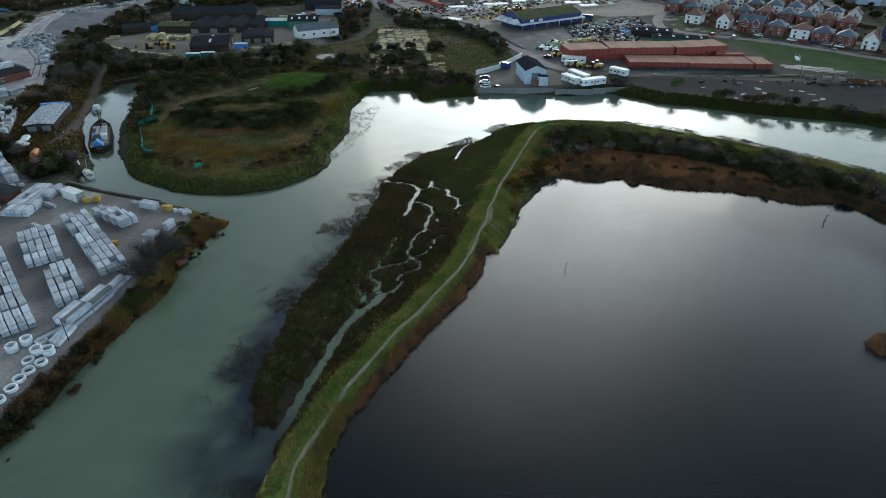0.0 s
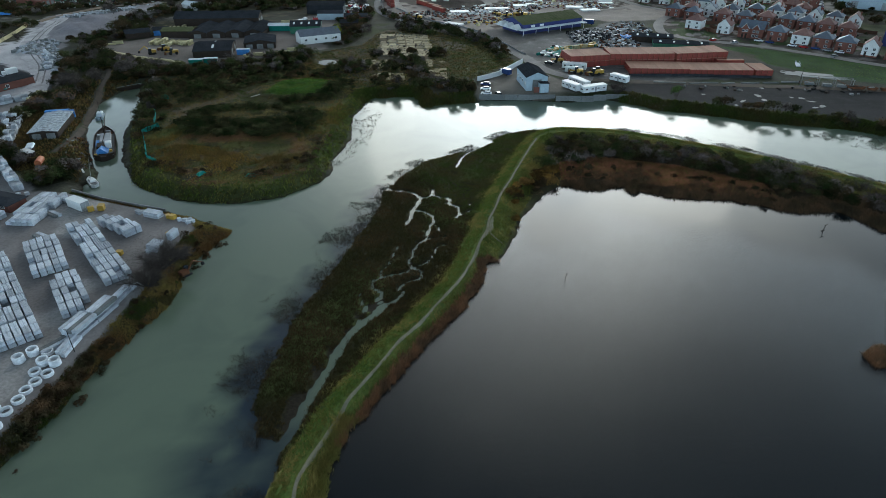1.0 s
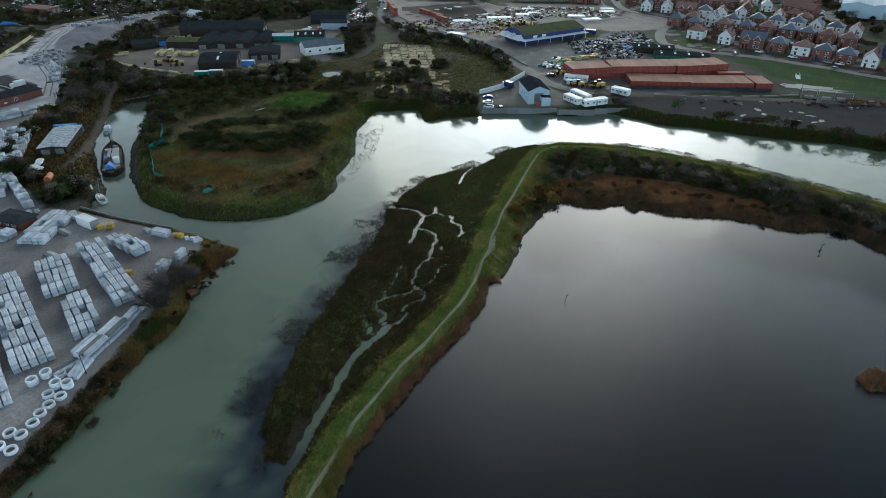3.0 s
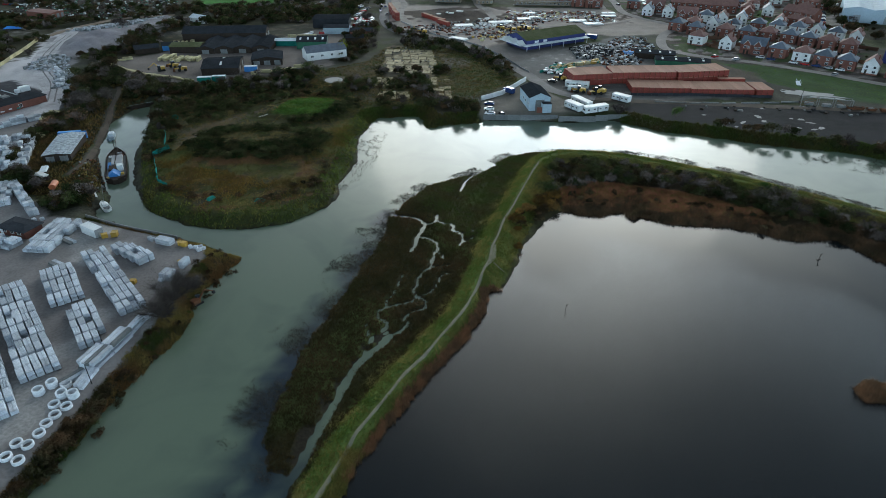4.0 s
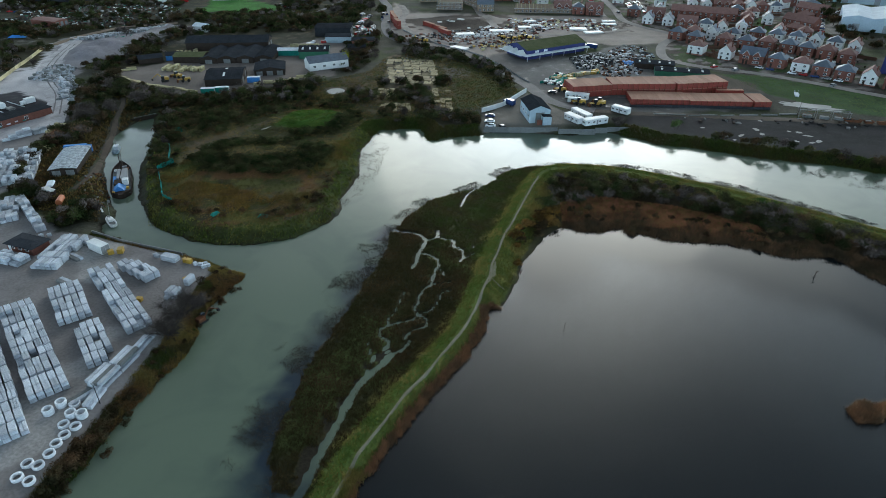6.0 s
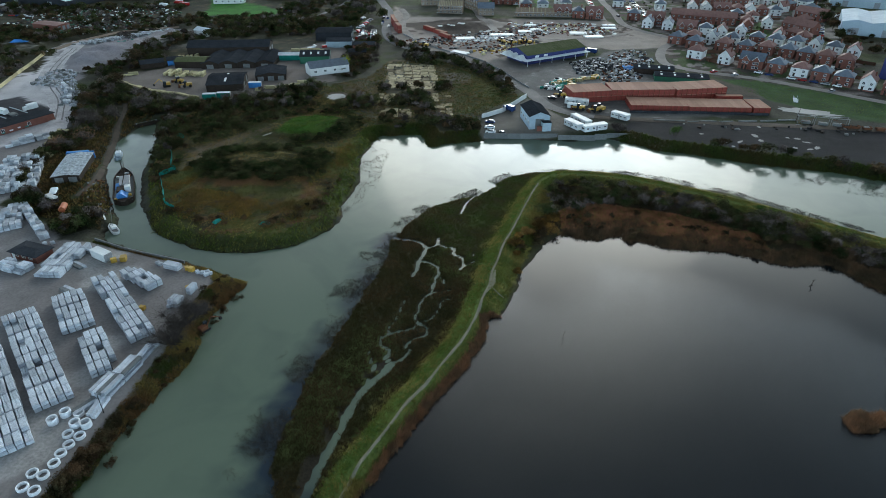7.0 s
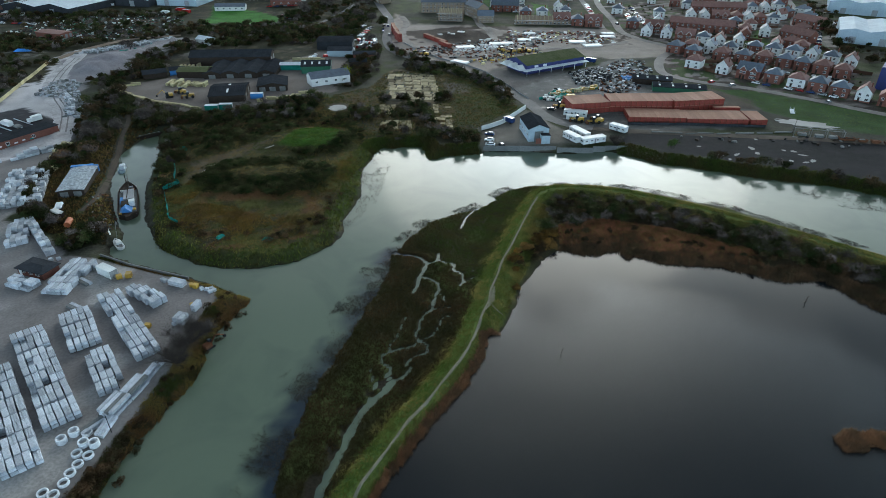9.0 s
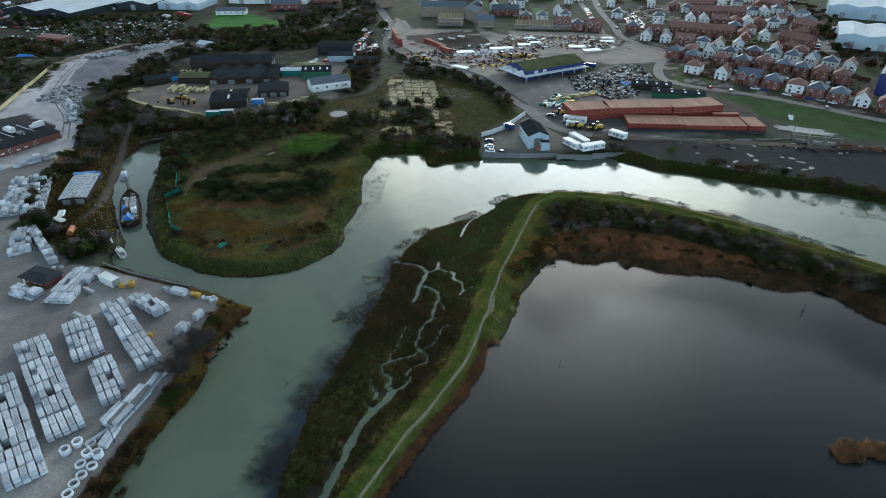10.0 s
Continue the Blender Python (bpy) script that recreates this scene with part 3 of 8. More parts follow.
def terrain(X, Y):
    """Height of the ground and what lies near, for many points."""
    wob = (fbm(X, Y, 0.22, 3) - 0.5) * 2.2 + (fbm(X, Y, 0.9, 4, 2) - 0.5) * 1.1
    sr = off_shore(X, Y, RIVER) + wob * 0.8
    sl = off_shore(X, Y, LAKE) + wob * 0.5
    dp = to_line(X, Y, PATH_S)
    spit = inside(X, Y, SPIT_REGION)
    und = fbm(X, Y, 0.05, 9) - 0.5
    rough = fbm(X, Y, 0.5, 12, 3) - 0.5
    # mainland: flat made ground behind a short bank
    main = 2.2 * step(0, 5.5, sr) + 0.35 * step(0, 1.2, sr) + und * 0.8 * step(4, 30, sr) + rough * 0.25 * step(0, 3, sr)
    isl = np.exp(-(((X + 66) / 24) ** 2 + ((Y - 207) / 13) ** 2) ** 2)
    isl2 = np.exp(-(((X + 56) / 17) ** 2 + ((Y - 244) / 13) ** 2) ** 2)
    main = main + (isl * 2.6 + isl2 * 2.2) * (0.8 + 0.6 * rough)
    heap = np.exp(-(((X + 176) / 15) ** 2 + ((Y - 390) / 28) ** 2) ** 1.8) * 5.5 + np.exp(-(((X + 199) / 14) ** 2 + ((Y - 362) / 24) ** 2) ** 1.5) * 5.0
    heap = heap + np.exp(-(((X + 258) / 14) ** 2 + ((Y - 380) / 8) ** 2)) * 3.0
    heap = heap + np.exp(-(((X - 10) / 16) ** 2 + ((Y - 442) / 12) ** 2)) * 3.0 + np.exp(-(((X - 30) / 8) ** 2 + ((Y - 455) / 7) ** 2)) * 2.5
    main = main + heap * (0.6 + 0.9 * (fbm(X, Y, 0.09, 21) - 0.3) + 0.7 * np.abs(fbm(X + 0.4 * Y, Y * 0.5, 0.16, 23) - 0.5))
    main = np.where(sr < 0, np.maximum(sr * 0.35, -1.5), main)
    # spit: wet marsh by the river, a raised bank with the path, reeds by the lake
    marsh = 0.34 * step(-0.4, 2.0, sr) + (fbm(X, Y, 0.35, 31, 3) - 0.5) * 0.34 + 0.25 * step(6, 30, Y - 150)
    low = to_line(X, Y, CREEKS_S[0][1] - np.array([1.2, 0.0]))
    marsh = marsh - 0.26 * np.exp(-(low / 3.2) ** 2)
    bank = 2.0 * (1 - step(1.6, 6.5, dp)) + rough * 0.2
    shore = 0.5 * step(0, 2.0, np.minimum(sr, sl)) + 0.5 * step(2, 12, np.minimum(sr, sl)) + rough * 0.3
    north = step(150, 175, Y - 0 * X) * step(20, 34, X - (Y - 170) * 0.35)
    base = np.where(inside(X, Y, LAKE_SIDE), shore, marsh)
    base = base * (1 - north) + shore * north
    sp = np.maximum(base, np.minimum(bank, 2.2 * step(-0.2, 3.5, np.minimum(sr, sl))))
    for w, c in CREEKS_S:
        d = to_line(X, Y, c) + (fbm(X, Y, 0.8, 41, 2) - 0.5) * w * 0.6
        sp = np.minimum(sp, -0.25 + 0.9 * step(w * 0.6, w * 1.9, d) + 5 * step(w * 1.6, w * 3, d))
    both = np.minimum(sr, sl)
    sp = np.where(both < 0, np.maximum(both * 0.35, -1.5), sp)
    z = np.where(spit, sp, main)
    # the reed islet in the lake
    il = np.maximum(1 - (((X - 82.3) / 3.8) ** 2 + ((Y - 87.3) / 2.6) ** 2), 1 - (((X - 88.0) / 3.6) ** 2 + ((Y - 87.6) / 2.2) ** 2)) + rough * 3.2
    z = np.maximum(z, np.minimum(il * 0.5, 0.35))
    return z, sr, sl, dp, spit, und, rough


def grade(parts):
    out = [parts[0][0]]
    for a, b, s in parts:
        n = max(1, round((b - a) / s))
        out += [a + (b - a) * (i + 1) / n for i in range(n)]
    return np.array(out)


GX = grade([(-4000, -1000, 600), (-1000, -460, 90), (-460, -264, 4), (-264, -220, 2), (-220, -112, 1.5), (-112, 62, 0.75), (62, 165, 1.3), (165, 460, 4), (460, 1000, 90), (1000, 4000, 600)])
GY = grade([(-4000, -1000, 600), (-1000, -100, 100), (-100, 48, 6), (48, 170, 0.75), (170, 275, 1.1), (275, 470, 2.2), (470, 720, 5), (720, 1200, 60), (1200, 4400, 640)])
XX, YY = np.meshgrid(GX, GY)
ZZ, SR, SL, DP, SPIT, UND, ROUGH = terrain(XX, YY)


def height(x, y):
    """Ground height at a place, from the sheet."""
    i = int(np.clip(np.searchsorted(GX, x) - 1, 0, len(GX) - 2))
    j = int(np.clip(np.searchsorted(GY, y) - 1, 0, len(GY) - 2))
    u = min(max((x - GX[i]) / (GX[i + 1] - GX[i]), 0), 1)
    v = min(max((y - GY[j]) / (GY[j + 1] - GY[j]), 0), 1)
    return float((ZZ[j, i] * (1 - u) + ZZ[j, i + 1] * u) * (1 - v) + (ZZ[j + 1, i] * (1 - u) + ZZ[j + 1, i + 1] * u) * v)


def heights(x, y):
    i = np.clip(np.searchsorted(GX, x) - 1, 0, len(GX) - 2)
    j = np.clip(np.searchsorted(GY, y) - 1, 0, len(GY) - 2)
    u = np.clip((x - GX[i]) / (GX[i + 1] - GX[i]), 0, 1)
    v = np.clip((y - GY[j]) / (GY[j + 1] - GY[j]), 0, 1)
    return (ZZ[j, i] * (1 - u) + ZZ[j, i + 1] * u) * (1 - v) + (ZZ[j + 1, i] * (1 - u) + ZZ[j + 1, i + 1] * u) * v


# ---- what the ground is made of ----
SOIL = np.zeros(XX.shape + (3,))
GLOSS = np.zeros(XX.shape)


def lay(mask, colour, gloss=0.0):
    m = np.clip(mask, 0, 1)[..., None]
    SOIL[:] = SOIL * (1 - m) + np.array(colour) * m
    GLOSS[:] = GLOSS * (1 - m[..., 0]) + gloss * m[..., 0]


def zone(poly, soft=1.5):
    w = (fbm(XX, YY, 0.15, 77) - 0.5) * 5
    return step(-soft, soft, -off_shore(XX, YY, poly) + w)


PATCH = fbm(XX, YY, 0.06, 51)
PATCH2 = fbm(XX, YY, 0.2, 52)
lay(np.ones(XX.shape), (0.055, 0.055, 0.04))
lay(step(0.45, 0.6, PATCH), (0.045, 0.055, 0.022))
lay(step(300, 330, YY) * step(40, 70, -XX), (0.023, 0.025, 0.013))
lay(step(300, 330, YY) * step(40, 70, -XX) * step(0.54, 0.66, PATCH2), (0.055, 0.046, 0.026))
# the left-hand headland
HEAD = [(-135, 262), (-112, 262), (-105, 200), (-88, 160), (-60, 145), (-35, 155), (-28, 245), (-60, 290), (-110, 285)]
hm = zone(HEAD)
lay(hm, (0.05, 0.05, 0.018))
lay(hm * step(0.42, 0.6, PATCH2) * (YY < 196), (0.11, 0.056, 0.024))
lay(hm * step(0.5, 0.62, PATCH) * (YY < 190), (0.085, 0.085, 0.022))
lay(hm * step(0.5, 0.6, fbm(XX, YY, 0.3, 53)) * (YY < 200), (0.05, 0.045, 0.02))
lay(zone([(-84, 178), (-60, 171), (-44, 178), (-43, 190), (-64, 195), (-84, 191)], 3) * step(0.38, 0.56, fbm(XX, YY, 0.12, 58)), (0.125, 0.062, 0.03))
lay(zone([(-44, 196), (-36, 196), (-34, 232), (-42, 228)], 2), (0.085, 0.085, 0.024))
lay(zone([(-98, 190), (-88, 186), (-84, 200), (-92, 206)], 2), (0.085, 0.10, 0.025))
lay(zone([(-93, 198), (-98, 220), (-89, 229), (-82, 238), (-73, 243), (-78, 232), (-86, 220)]), (0.115, 0.092, 0.062))
lay(zone([(-68, 238), (-64, 255), (-50, 258), (-43, 249), (-46, 237), (-56, 230)], 2), (0.055, 0.12, 0.02))
lay(hm * (1 - step(3, 8, SR)), (0.06, 0.07, 0.025))
# made ground
YARD = [(-66, 66), (-62.5, 90), (-60, 108), (-61, 125), (-60, 133), (-72, 140.5), (-97, 149), (-110, 151), (-121, 160), (-140, 173), (-151, 205), (-154, 232), (-172, 222), (-320, 190), (-320, 40), (-70, 40)]
lay(zone(YARD, 0.8), (0.165, 0.152, 0.148), 0.3)
lay(zone(YARD, 0.8) * step(0.52, 0.66, fbm(XX + YY, YY - XX, 0.045, 91)), (0.25, 0.238, 0.23), 0.2)
lay(zone([(-155, 238), (-160, 262), (-184, 294), (-191, 330), (-164, 380), (-180, 432), (-229, 395), (-240, 385), (-233, 345), (-222, 302), (-240, 285), (-330, 240), (-330, 200), (-172, 220)], 1.5), (0.19, 0.18, 0.19), 0.3)
lay(zone([(-330, 240), (-330, 200), (-172, 220), (-158, 240), (-176, 275), (-190, 292), (-206, 330), (-217, 352), (-222, 374), (-234, 384), (-236, 360), (-224, 318), (-214, 284)], 1.5) * step(0.3, 0.5, fbm(XX + 0.5 * YY, YY * 0.3, 0.12, 98)), (0.50, 0.48, 0.49), 0.3)
lay(zone([(-235, 352), (-228, 322), (-219, 290), (-300, 300), (-310, 370), (-240, 372)], 1.5), (0.045, 0.05, 0.025))
lay(zone([(-300, 462), (-262, 497), (-228, 513), (-203, 450), (-221, 424), (-249, 402)], 2) * step(0.4, 0.55, PATCH2), (0.085, 0.06, 0.042))
lay(zone([(-170, 309), (-151, 289), (-133, 279), (-116, 271), (-95, 286), (-69, 303), (-56, 312), (-60, 350), (-60, 420), (-98, 369), (-96, 344), (-152, 359), (-152, 333), (-171, 320)], 1.5), (0.17, 0.145, 0.13), 0.3)
lay(zone([(-64, 292), (-49, 305), (-36, 320), (-36, 346), (-24, 364), (-7, 359), (-1, 336), (2, 298), (4, 256), (-5, 252), (-32, 255), (-37, 276)], 2) * step(0.38, 0.55, PATCH2), (0.085, 0.07, 0.044))
lay(zone([(2, 336), (17, 337), (31, 307), (34, 286), (14, 262), (4, 262)], 2), (0.055, 0.062, 0.022))
lay(zone([(-1.7, 328), (11.3, 325), (10, 308.5), (-1.6, 311.4)], 1.5), (0.13, 0.115, 0.105), 0.2)
lay(zone([(-34, 350), (-18, 356), (-3, 332), (4, 292), (4, 256), (-34, 256)], 2) * step(0.45, 0.62, fbm(XX, YY, 0.35, 57)), (0.15, 0.115, 0.065))
lay(zone([(18, 346), (36, 318), (53, 336), (66, 352), (44, 366), (30, 362)], 1), (0.115, 0.105, 0.10), 0.4)
lay(zone([(14.5, 254), (37, 284), (51, 258), (66, 240), (62, 238.5), (15, 238)], 0.8), (0.20, 0.18, 0.155), 0.5)
lay(zone([(34, 315), (51, 336), (80, 359), (106, 385), (113, 338), (122, 322), (150, 290), (130, 262), (80, 255), (52, 266), (44, 276)], 1.5), (0.135, 0.13, 0.125), 0.8)
lay(zone([(-43, 523), (-38, 410), (-25, 382), (18, 346), (35, 364), (74, 398), (98, 378), (131, 386), (144, 407), (121, 447), (113, 465), (44, 472), (-27, 480)], 2), (0.26, 0.22, 0.195), 0.4)
lay(zone([(-43, 523), (-38, 410), (-25, 382), (18, 346), (60, 395), (44, 472), (-27, 480)], 2) * np.maximum(step(0.55, 0.62, PATCH), np.exp(-(((XX - 12) / 18) ** 2 + ((YY - 442) / 14) ** 2) ** 2)), (0.06, 0.045, 0.037), 0.2)
lay(zone([(-21, 456), (4, 470), (28, 440), (21, 415), (4, 414), (-14, 432)], 1), (0.05, 0.038, 0.031))
lay(zone([(78, 412), (120, 418), (126, 440), (116, 452), (90, 440)], 1) * step(0.42, 0.52, PATCH2), (0.06, 0.047, 0.04))
lay(zone([(66, 239), (83, 228), (95, 226), (112, 218), (143, 209), (158, 201), (200, 178), (260, 150), (300, 215), (184, 243), (137, 250), (80, 254)], 0.8), (0.019, 0.019, 0.022), 0.15)
lay((~SPIT) * step(30, 60, XX) * (YY < 245) * (1 - step(3, 7, SR)), (0.04, 0.05, 0.02))
lay(zone([(70, 237), (76, 233), (84, 226), (89, 228), (84, 234), (74, 240)], 1), (0.20, 0.17, 0.13))
lay(zone([(140, 318), (150, 284), (170, 262), (250, 215), (260, 240), (205, 277), (174, 304), (156, 318)], 1), (0.034, 0.075, 0.02))
lay(zone([(112, 320), (138, 320), (150, 300), (148, 286), (134, 284), (124, 300)], 2), (0.07, 0.058, 0.045))
lay(zone([(-184, 480), (-128, 477), (-130, 502), (-155, 525), (-200, 556), (-188, 512)], 1), (0.03, 0.125, 0.013))
lay(zone([(125, 500), (142, 560), (210, 600), (300, 560), (235, 362), (205, 283), (125, 335), (128, 380), (148, 404), (128, 440)], 2), (0.062, 0.05, 0.042))
ESTATE = [(125, 500), (142, 560), (210, 600), (300, 560), (235, 362), (205, 283), (125, 335), (128, 380), (148, 404), (128, 440)]
lay(zone(ESTATE, 1) * step(0.5, 0.56, fbm(XX, YY, 0.16, 95)), (0.045, 0.066, 0.024))
lay(zone(ESTATE, 1) * step(0.58, 0.62, fbm(XX, YY, 0.2, 96)), (0.19, 0.165, 0.15))
lay(zone([(191, 409), (199, 404), (226, 456), (221, 462)], 1), (0.055, 0.11, 0.026))
lay(zone([(-185, 240), (-172, 263), (-201, 283), (-222, 262), (-200, 215)], 0.6), (0.035, 0.034, 0.04), 0.3)
lay(np.exp(-(((XX + 176) / 19) ** 2 + ((YY - 397) / 27) ** 2) ** 2), (0.235, 0.215, 0.22))
lay(np.exp(-(((XX + 199) / 15) ** 2 + ((YY - 362) / 26) ** 2) ** 2), (0.17, 0.16, 0.175))
lay(np.exp(-(((XX + 258) / 15) ** 2 + ((YY - 380) / 9) ** 2) ** 2), (0.22, 0.20, 0.18))
lay(zone([(311, 553), (325, 562), (296, 505), (290, 480), (262, 413), (245, 413), (251, 430), (277, 465)], 1), (0.26, 0.24, 0.215))
lay(zone([(70, 495), (80, 495), (84, 560), (72, 570)], 1), (0.05, 0.11, 0.022))
lay(zone([(30, 540), (50, 540), (50, 600), (32, 600)], 1), (0.045, 0.09, 0.022))
lay(zone([(196, 424), (214, 416), (218, 424), (200, 434)], 1), (0.05, 0.10, 0.022))
# soil darkened under the belts of scrub, so gaps between bushes show less
BELTS = [
    (150, [(-103, 160), (-110, 153), (-122, 164), (-139, 177), (-149, 205), (-153, 235), (-140, 262), (-165, 290), (-174, 312), (-152, 292), (-133, 281), (-118, 272), (-128, 258), (-144, 245), (-138, 222), (-146, 212), (-140, 184), (-124, 172), (-108, 170)]),
    (90, [(-130, 258), (-116, 270), (-95, 283), (-69, 300), (-58, 300), (-64, 288), (-60, 272), (-100, 264)]),
    (60, [(-172, 312), (-193, 322), (-168, 372), (-160, 362), (-158, 338), (-174, 324)]),
    (90, [(-172, 416), (-130, 426), (-107, 443), (-97, 470), (-87, 512), (-62, 535), (-57, 500), (-72, 440), (-92, 412), (-160, 402)]),
    (60, [(-62, 322), (-48, 316), (-38, 348), (-44, 398), (-52, 420), (-60, 380)]),
    (22, [(-24, 279), (-17, 296), (-11, 290), (-6, 262), (-5, 254), (-14, 256), (-13, 266), (-20, 276)]),
    (7, [(-5, 296), (2, 295), (4, 303), (-4, 304)]),
    (9, [(-34, 295), (-20, 297), (-20, 300), (-34, 299)]),
    (9, [(-33, 271), (-21, 271), (-20, 274.5), (-33, 274.5)]),
    (16, [(-50, 268), (-34, 268), (-33, 283), (-46, 284)]),
    (30, [(-30, 246), (-6, 246), (0, 238), (13, 240), (13, 256), (4, 256), (-30, 256)]),
    (46, [(-25, 366), (20, 338), (34, 306), (30, 300), (14, 330), (-8, 352), (-4, 340), (-30, 355)]),
    (22, [(98, 223), (130, 212), (156, 200), (200, 176), (204, 182), (158, 206), (132, 217), (100, 228)]),
    (60, [(240, 372), (275, 372), (300, 480), (330, 590), (310, 600), (285, 500), (255, 420)]),
    (90, [(-60, 540), (-130, 590), (-220, 640), (-120, 660), (-66, 640)]),
    (80, [(-330, 470), (-200, 420), (-170, 470), (-190, 480), (-250, 480), (-330, 500)]),
    (60, [(-300, 390), (-240, 398), (-215, 320), (-235, 300), (-300, 330)]),
    (60, [(-300, 300), (-221, 292), (-236, 350), (-244, 372), (-300, 370)]),
    (70, [(-310, 385), (-262, 392), (-240, 392), (-232, 404), (-210, 430), (-186, 442), (-178, 452), (-215, 438), (-250, 404), (-310, 420)]),
    (70, [(-165, 424), (-130, 420), (-104, 432), (-110, 470), (-128, 474), (-168, 474), (-180, 455)]),
    (50, [(-345, 500), (-230, 512), (-200, 515), (-206, 500), (-260, 492), (-345, 470)]),
    (36, [(-128, 470), (-110, 480), (-100, 520), (-122, 545), (-130, 510)]),
    (46, [(-36, 408), (-27, 392), (-12, 372), (3, 355), (13, 342), (20, 326), (27, 306), (33, 292), (28, 290), (22, 304), (15, 322), (8, 337), (-2, 349), (-17, 366), (-32, 386), (-41, 406)]),
    (26, [(-120, 250), (-113, 230), (-110, 217), (-104, 216), (-107, 236), (-114, 258)]),
    (34, [(-186, 362), (-168, 362), (-154, 400), (-160, 424), (-170, 420), (-166, 388), (-178, 374)]),
    (44, [(-150, 215), (-153, 240), (-165, 262), (-178, 292), (-172, 308), (-152, 288), (-143, 264), (-140, 246), (-136, 226), (-142, 207)]),
]
for cnt, poly in BELTS:
    lay(inside(XX, YY, np.array(poly)) * step(0.3, 0.45, PATCH2), (0.03, 0.029, 0.015))
# the spit
lay(SPIT * 1.0, (0.034, 0.033, 0.015))
lay(SPIT * step(0.5, 0.68, PATCH) * (DP > 6), (0.06, 0.075, 0.024))
lay(SPIT * (1 - step(3.6, 6.5, DP + 4 * (PATCH2 - 0.5))), (0.08, 0.105, 0.026))
lay(SPIT * (1 - step(0.5, 3, np.abs(DP - 4.5))) * step(0.45, 0.6, PATCH2), (0.2, 0.18, 0.055))
lay(SPIT * step(0.8, 1.4, DP) * (1 - step(2.6, 3.6, DP + 1.2 * (PATCH2 - 0.5))) * ~inside(XX, YY, LAKE_SIDE), (0.10, 0.16, 0.04))
SCRUBLAND = [(24, 150), (34, 162), (55, 162), (90, 153), (120, 140), (160, 110), (250, 30), (260, 60), (160, 120), (125, 152), (85, 182), (60, 195), (42, 197), (33, 187)]
lay(zone(SCRUBLAND, 2), (0.034, 0.026, 0.014))
lay((ZZ < 0.12) * 1.0, (0.026, 0.022, 0.015), 0.1)

keep_pale = np.maximum(zone(YARD, 0.8) * 1.8, np.maximum(SPIT * 1.0, step(280, 330, YY) * 1.4))[..., None]
SOIL[:] = SOIL * (0.78 + 0.22 * keep_pale)


def mesh_from(name, verts, faces, material):
    """One mesh from arrays of places and of equal-sized faces."""
    me = bpy.data.meshes.new(name)
    verts = np.asarray(verts, np.float32)
    faces = np.asarray(faces, np.int32)
    k = faces.shape[1]
    me.vertices.add(len(verts))
    me.vertices.foreach_set("co", verts.ravel())
    me.loops.add(faces.size)
    me.loops.foreach_set("vertex_index", faces.ravel())
    me.polygons.add(len(faces))
    me.polygons.foreach_set("loop_start", np.arange(0, faces.size, k, dtype=np.int32))
    me.update(calc_edges=True)
    me.validate()
    me.materials.append(material)
    return me


def grid_faces(ny, nx):
    q = np.arange(ny * nx).reshape(ny, nx)
    return np.stack([q[:-1, :-1], q[:-1, 1:], q[1:, 1:], q[1:, :-1]], -1).reshape(-1, 4)


gm = mesh_from("ground", np.stack([XX, YY, ZZ], -1).reshape(-1, 3), grid_faces(len(GY), len(GX)), M["ground"])
gm.polygons.foreach_set("use_smooth", np.ones(len(gm.polygons), bool))
at = gm.attributes.new("soil", "FLOAT_COLOR", "POINT")
at.data.foreach_set("color", np.concatenate([SOIL, np.ones(XX.shape + (1,))], -1).astype(np.float32).ravel())
at = gm.attributes.new("gloss", "FLOAT", "POINT")
at.data.foreach_set("value", GLOSS.astype(np.float32).ravel())
tagged(new("ground", gm), "uneven grass, marsh, mud and made ground", "ground", kind="structure")


def water_sheet(name, xs, ys, keep, silt, lee, material, label):
    X, Y = np.meshgrid(xs, ys)
    f = grid_faces(len(ys), len(xs))
    ok = keep(X, Y).ravel()
    f = f[ok[f].any(1)]
    me = mesh_from(name, np.stack([X, Y, np.zeros(X.shape)], -1).reshape(-1, 3), f, material)
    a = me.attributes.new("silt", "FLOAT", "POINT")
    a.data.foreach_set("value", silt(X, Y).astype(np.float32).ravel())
    a = me.attributes.new("lee", "FLOAT", "POINT")
    a.data.foreach_set("value", lee(X, Y).astype(np.float32).ravel())
    return tagged(new(name, me), label, "water", kind="structure")


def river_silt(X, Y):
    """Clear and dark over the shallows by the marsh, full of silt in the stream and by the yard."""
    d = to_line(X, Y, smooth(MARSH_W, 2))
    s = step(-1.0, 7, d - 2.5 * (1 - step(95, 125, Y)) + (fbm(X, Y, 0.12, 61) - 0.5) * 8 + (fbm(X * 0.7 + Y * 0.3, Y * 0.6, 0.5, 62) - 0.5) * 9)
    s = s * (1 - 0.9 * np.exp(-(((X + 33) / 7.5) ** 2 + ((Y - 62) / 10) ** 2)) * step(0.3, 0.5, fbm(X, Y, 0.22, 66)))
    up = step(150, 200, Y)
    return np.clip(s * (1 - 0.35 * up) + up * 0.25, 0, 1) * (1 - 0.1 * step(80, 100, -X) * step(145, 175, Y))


def lake_lee(X, Y):
    """Still water under the scrub of the north shore, ripples farther out."""
    d = to_line(X, Y, np.array(LAKE_W[19:] + LAKE_N)) + (fbm(X, Y, 0.05, 63) - 0.5) * 16
    return (1 - step(9, 24, d - 0.12 * np.clip(X - 45, 0, 60))) * step(14, 26, X + (fbm(X, Y, 0.08, 64) - 0.5) * 8)


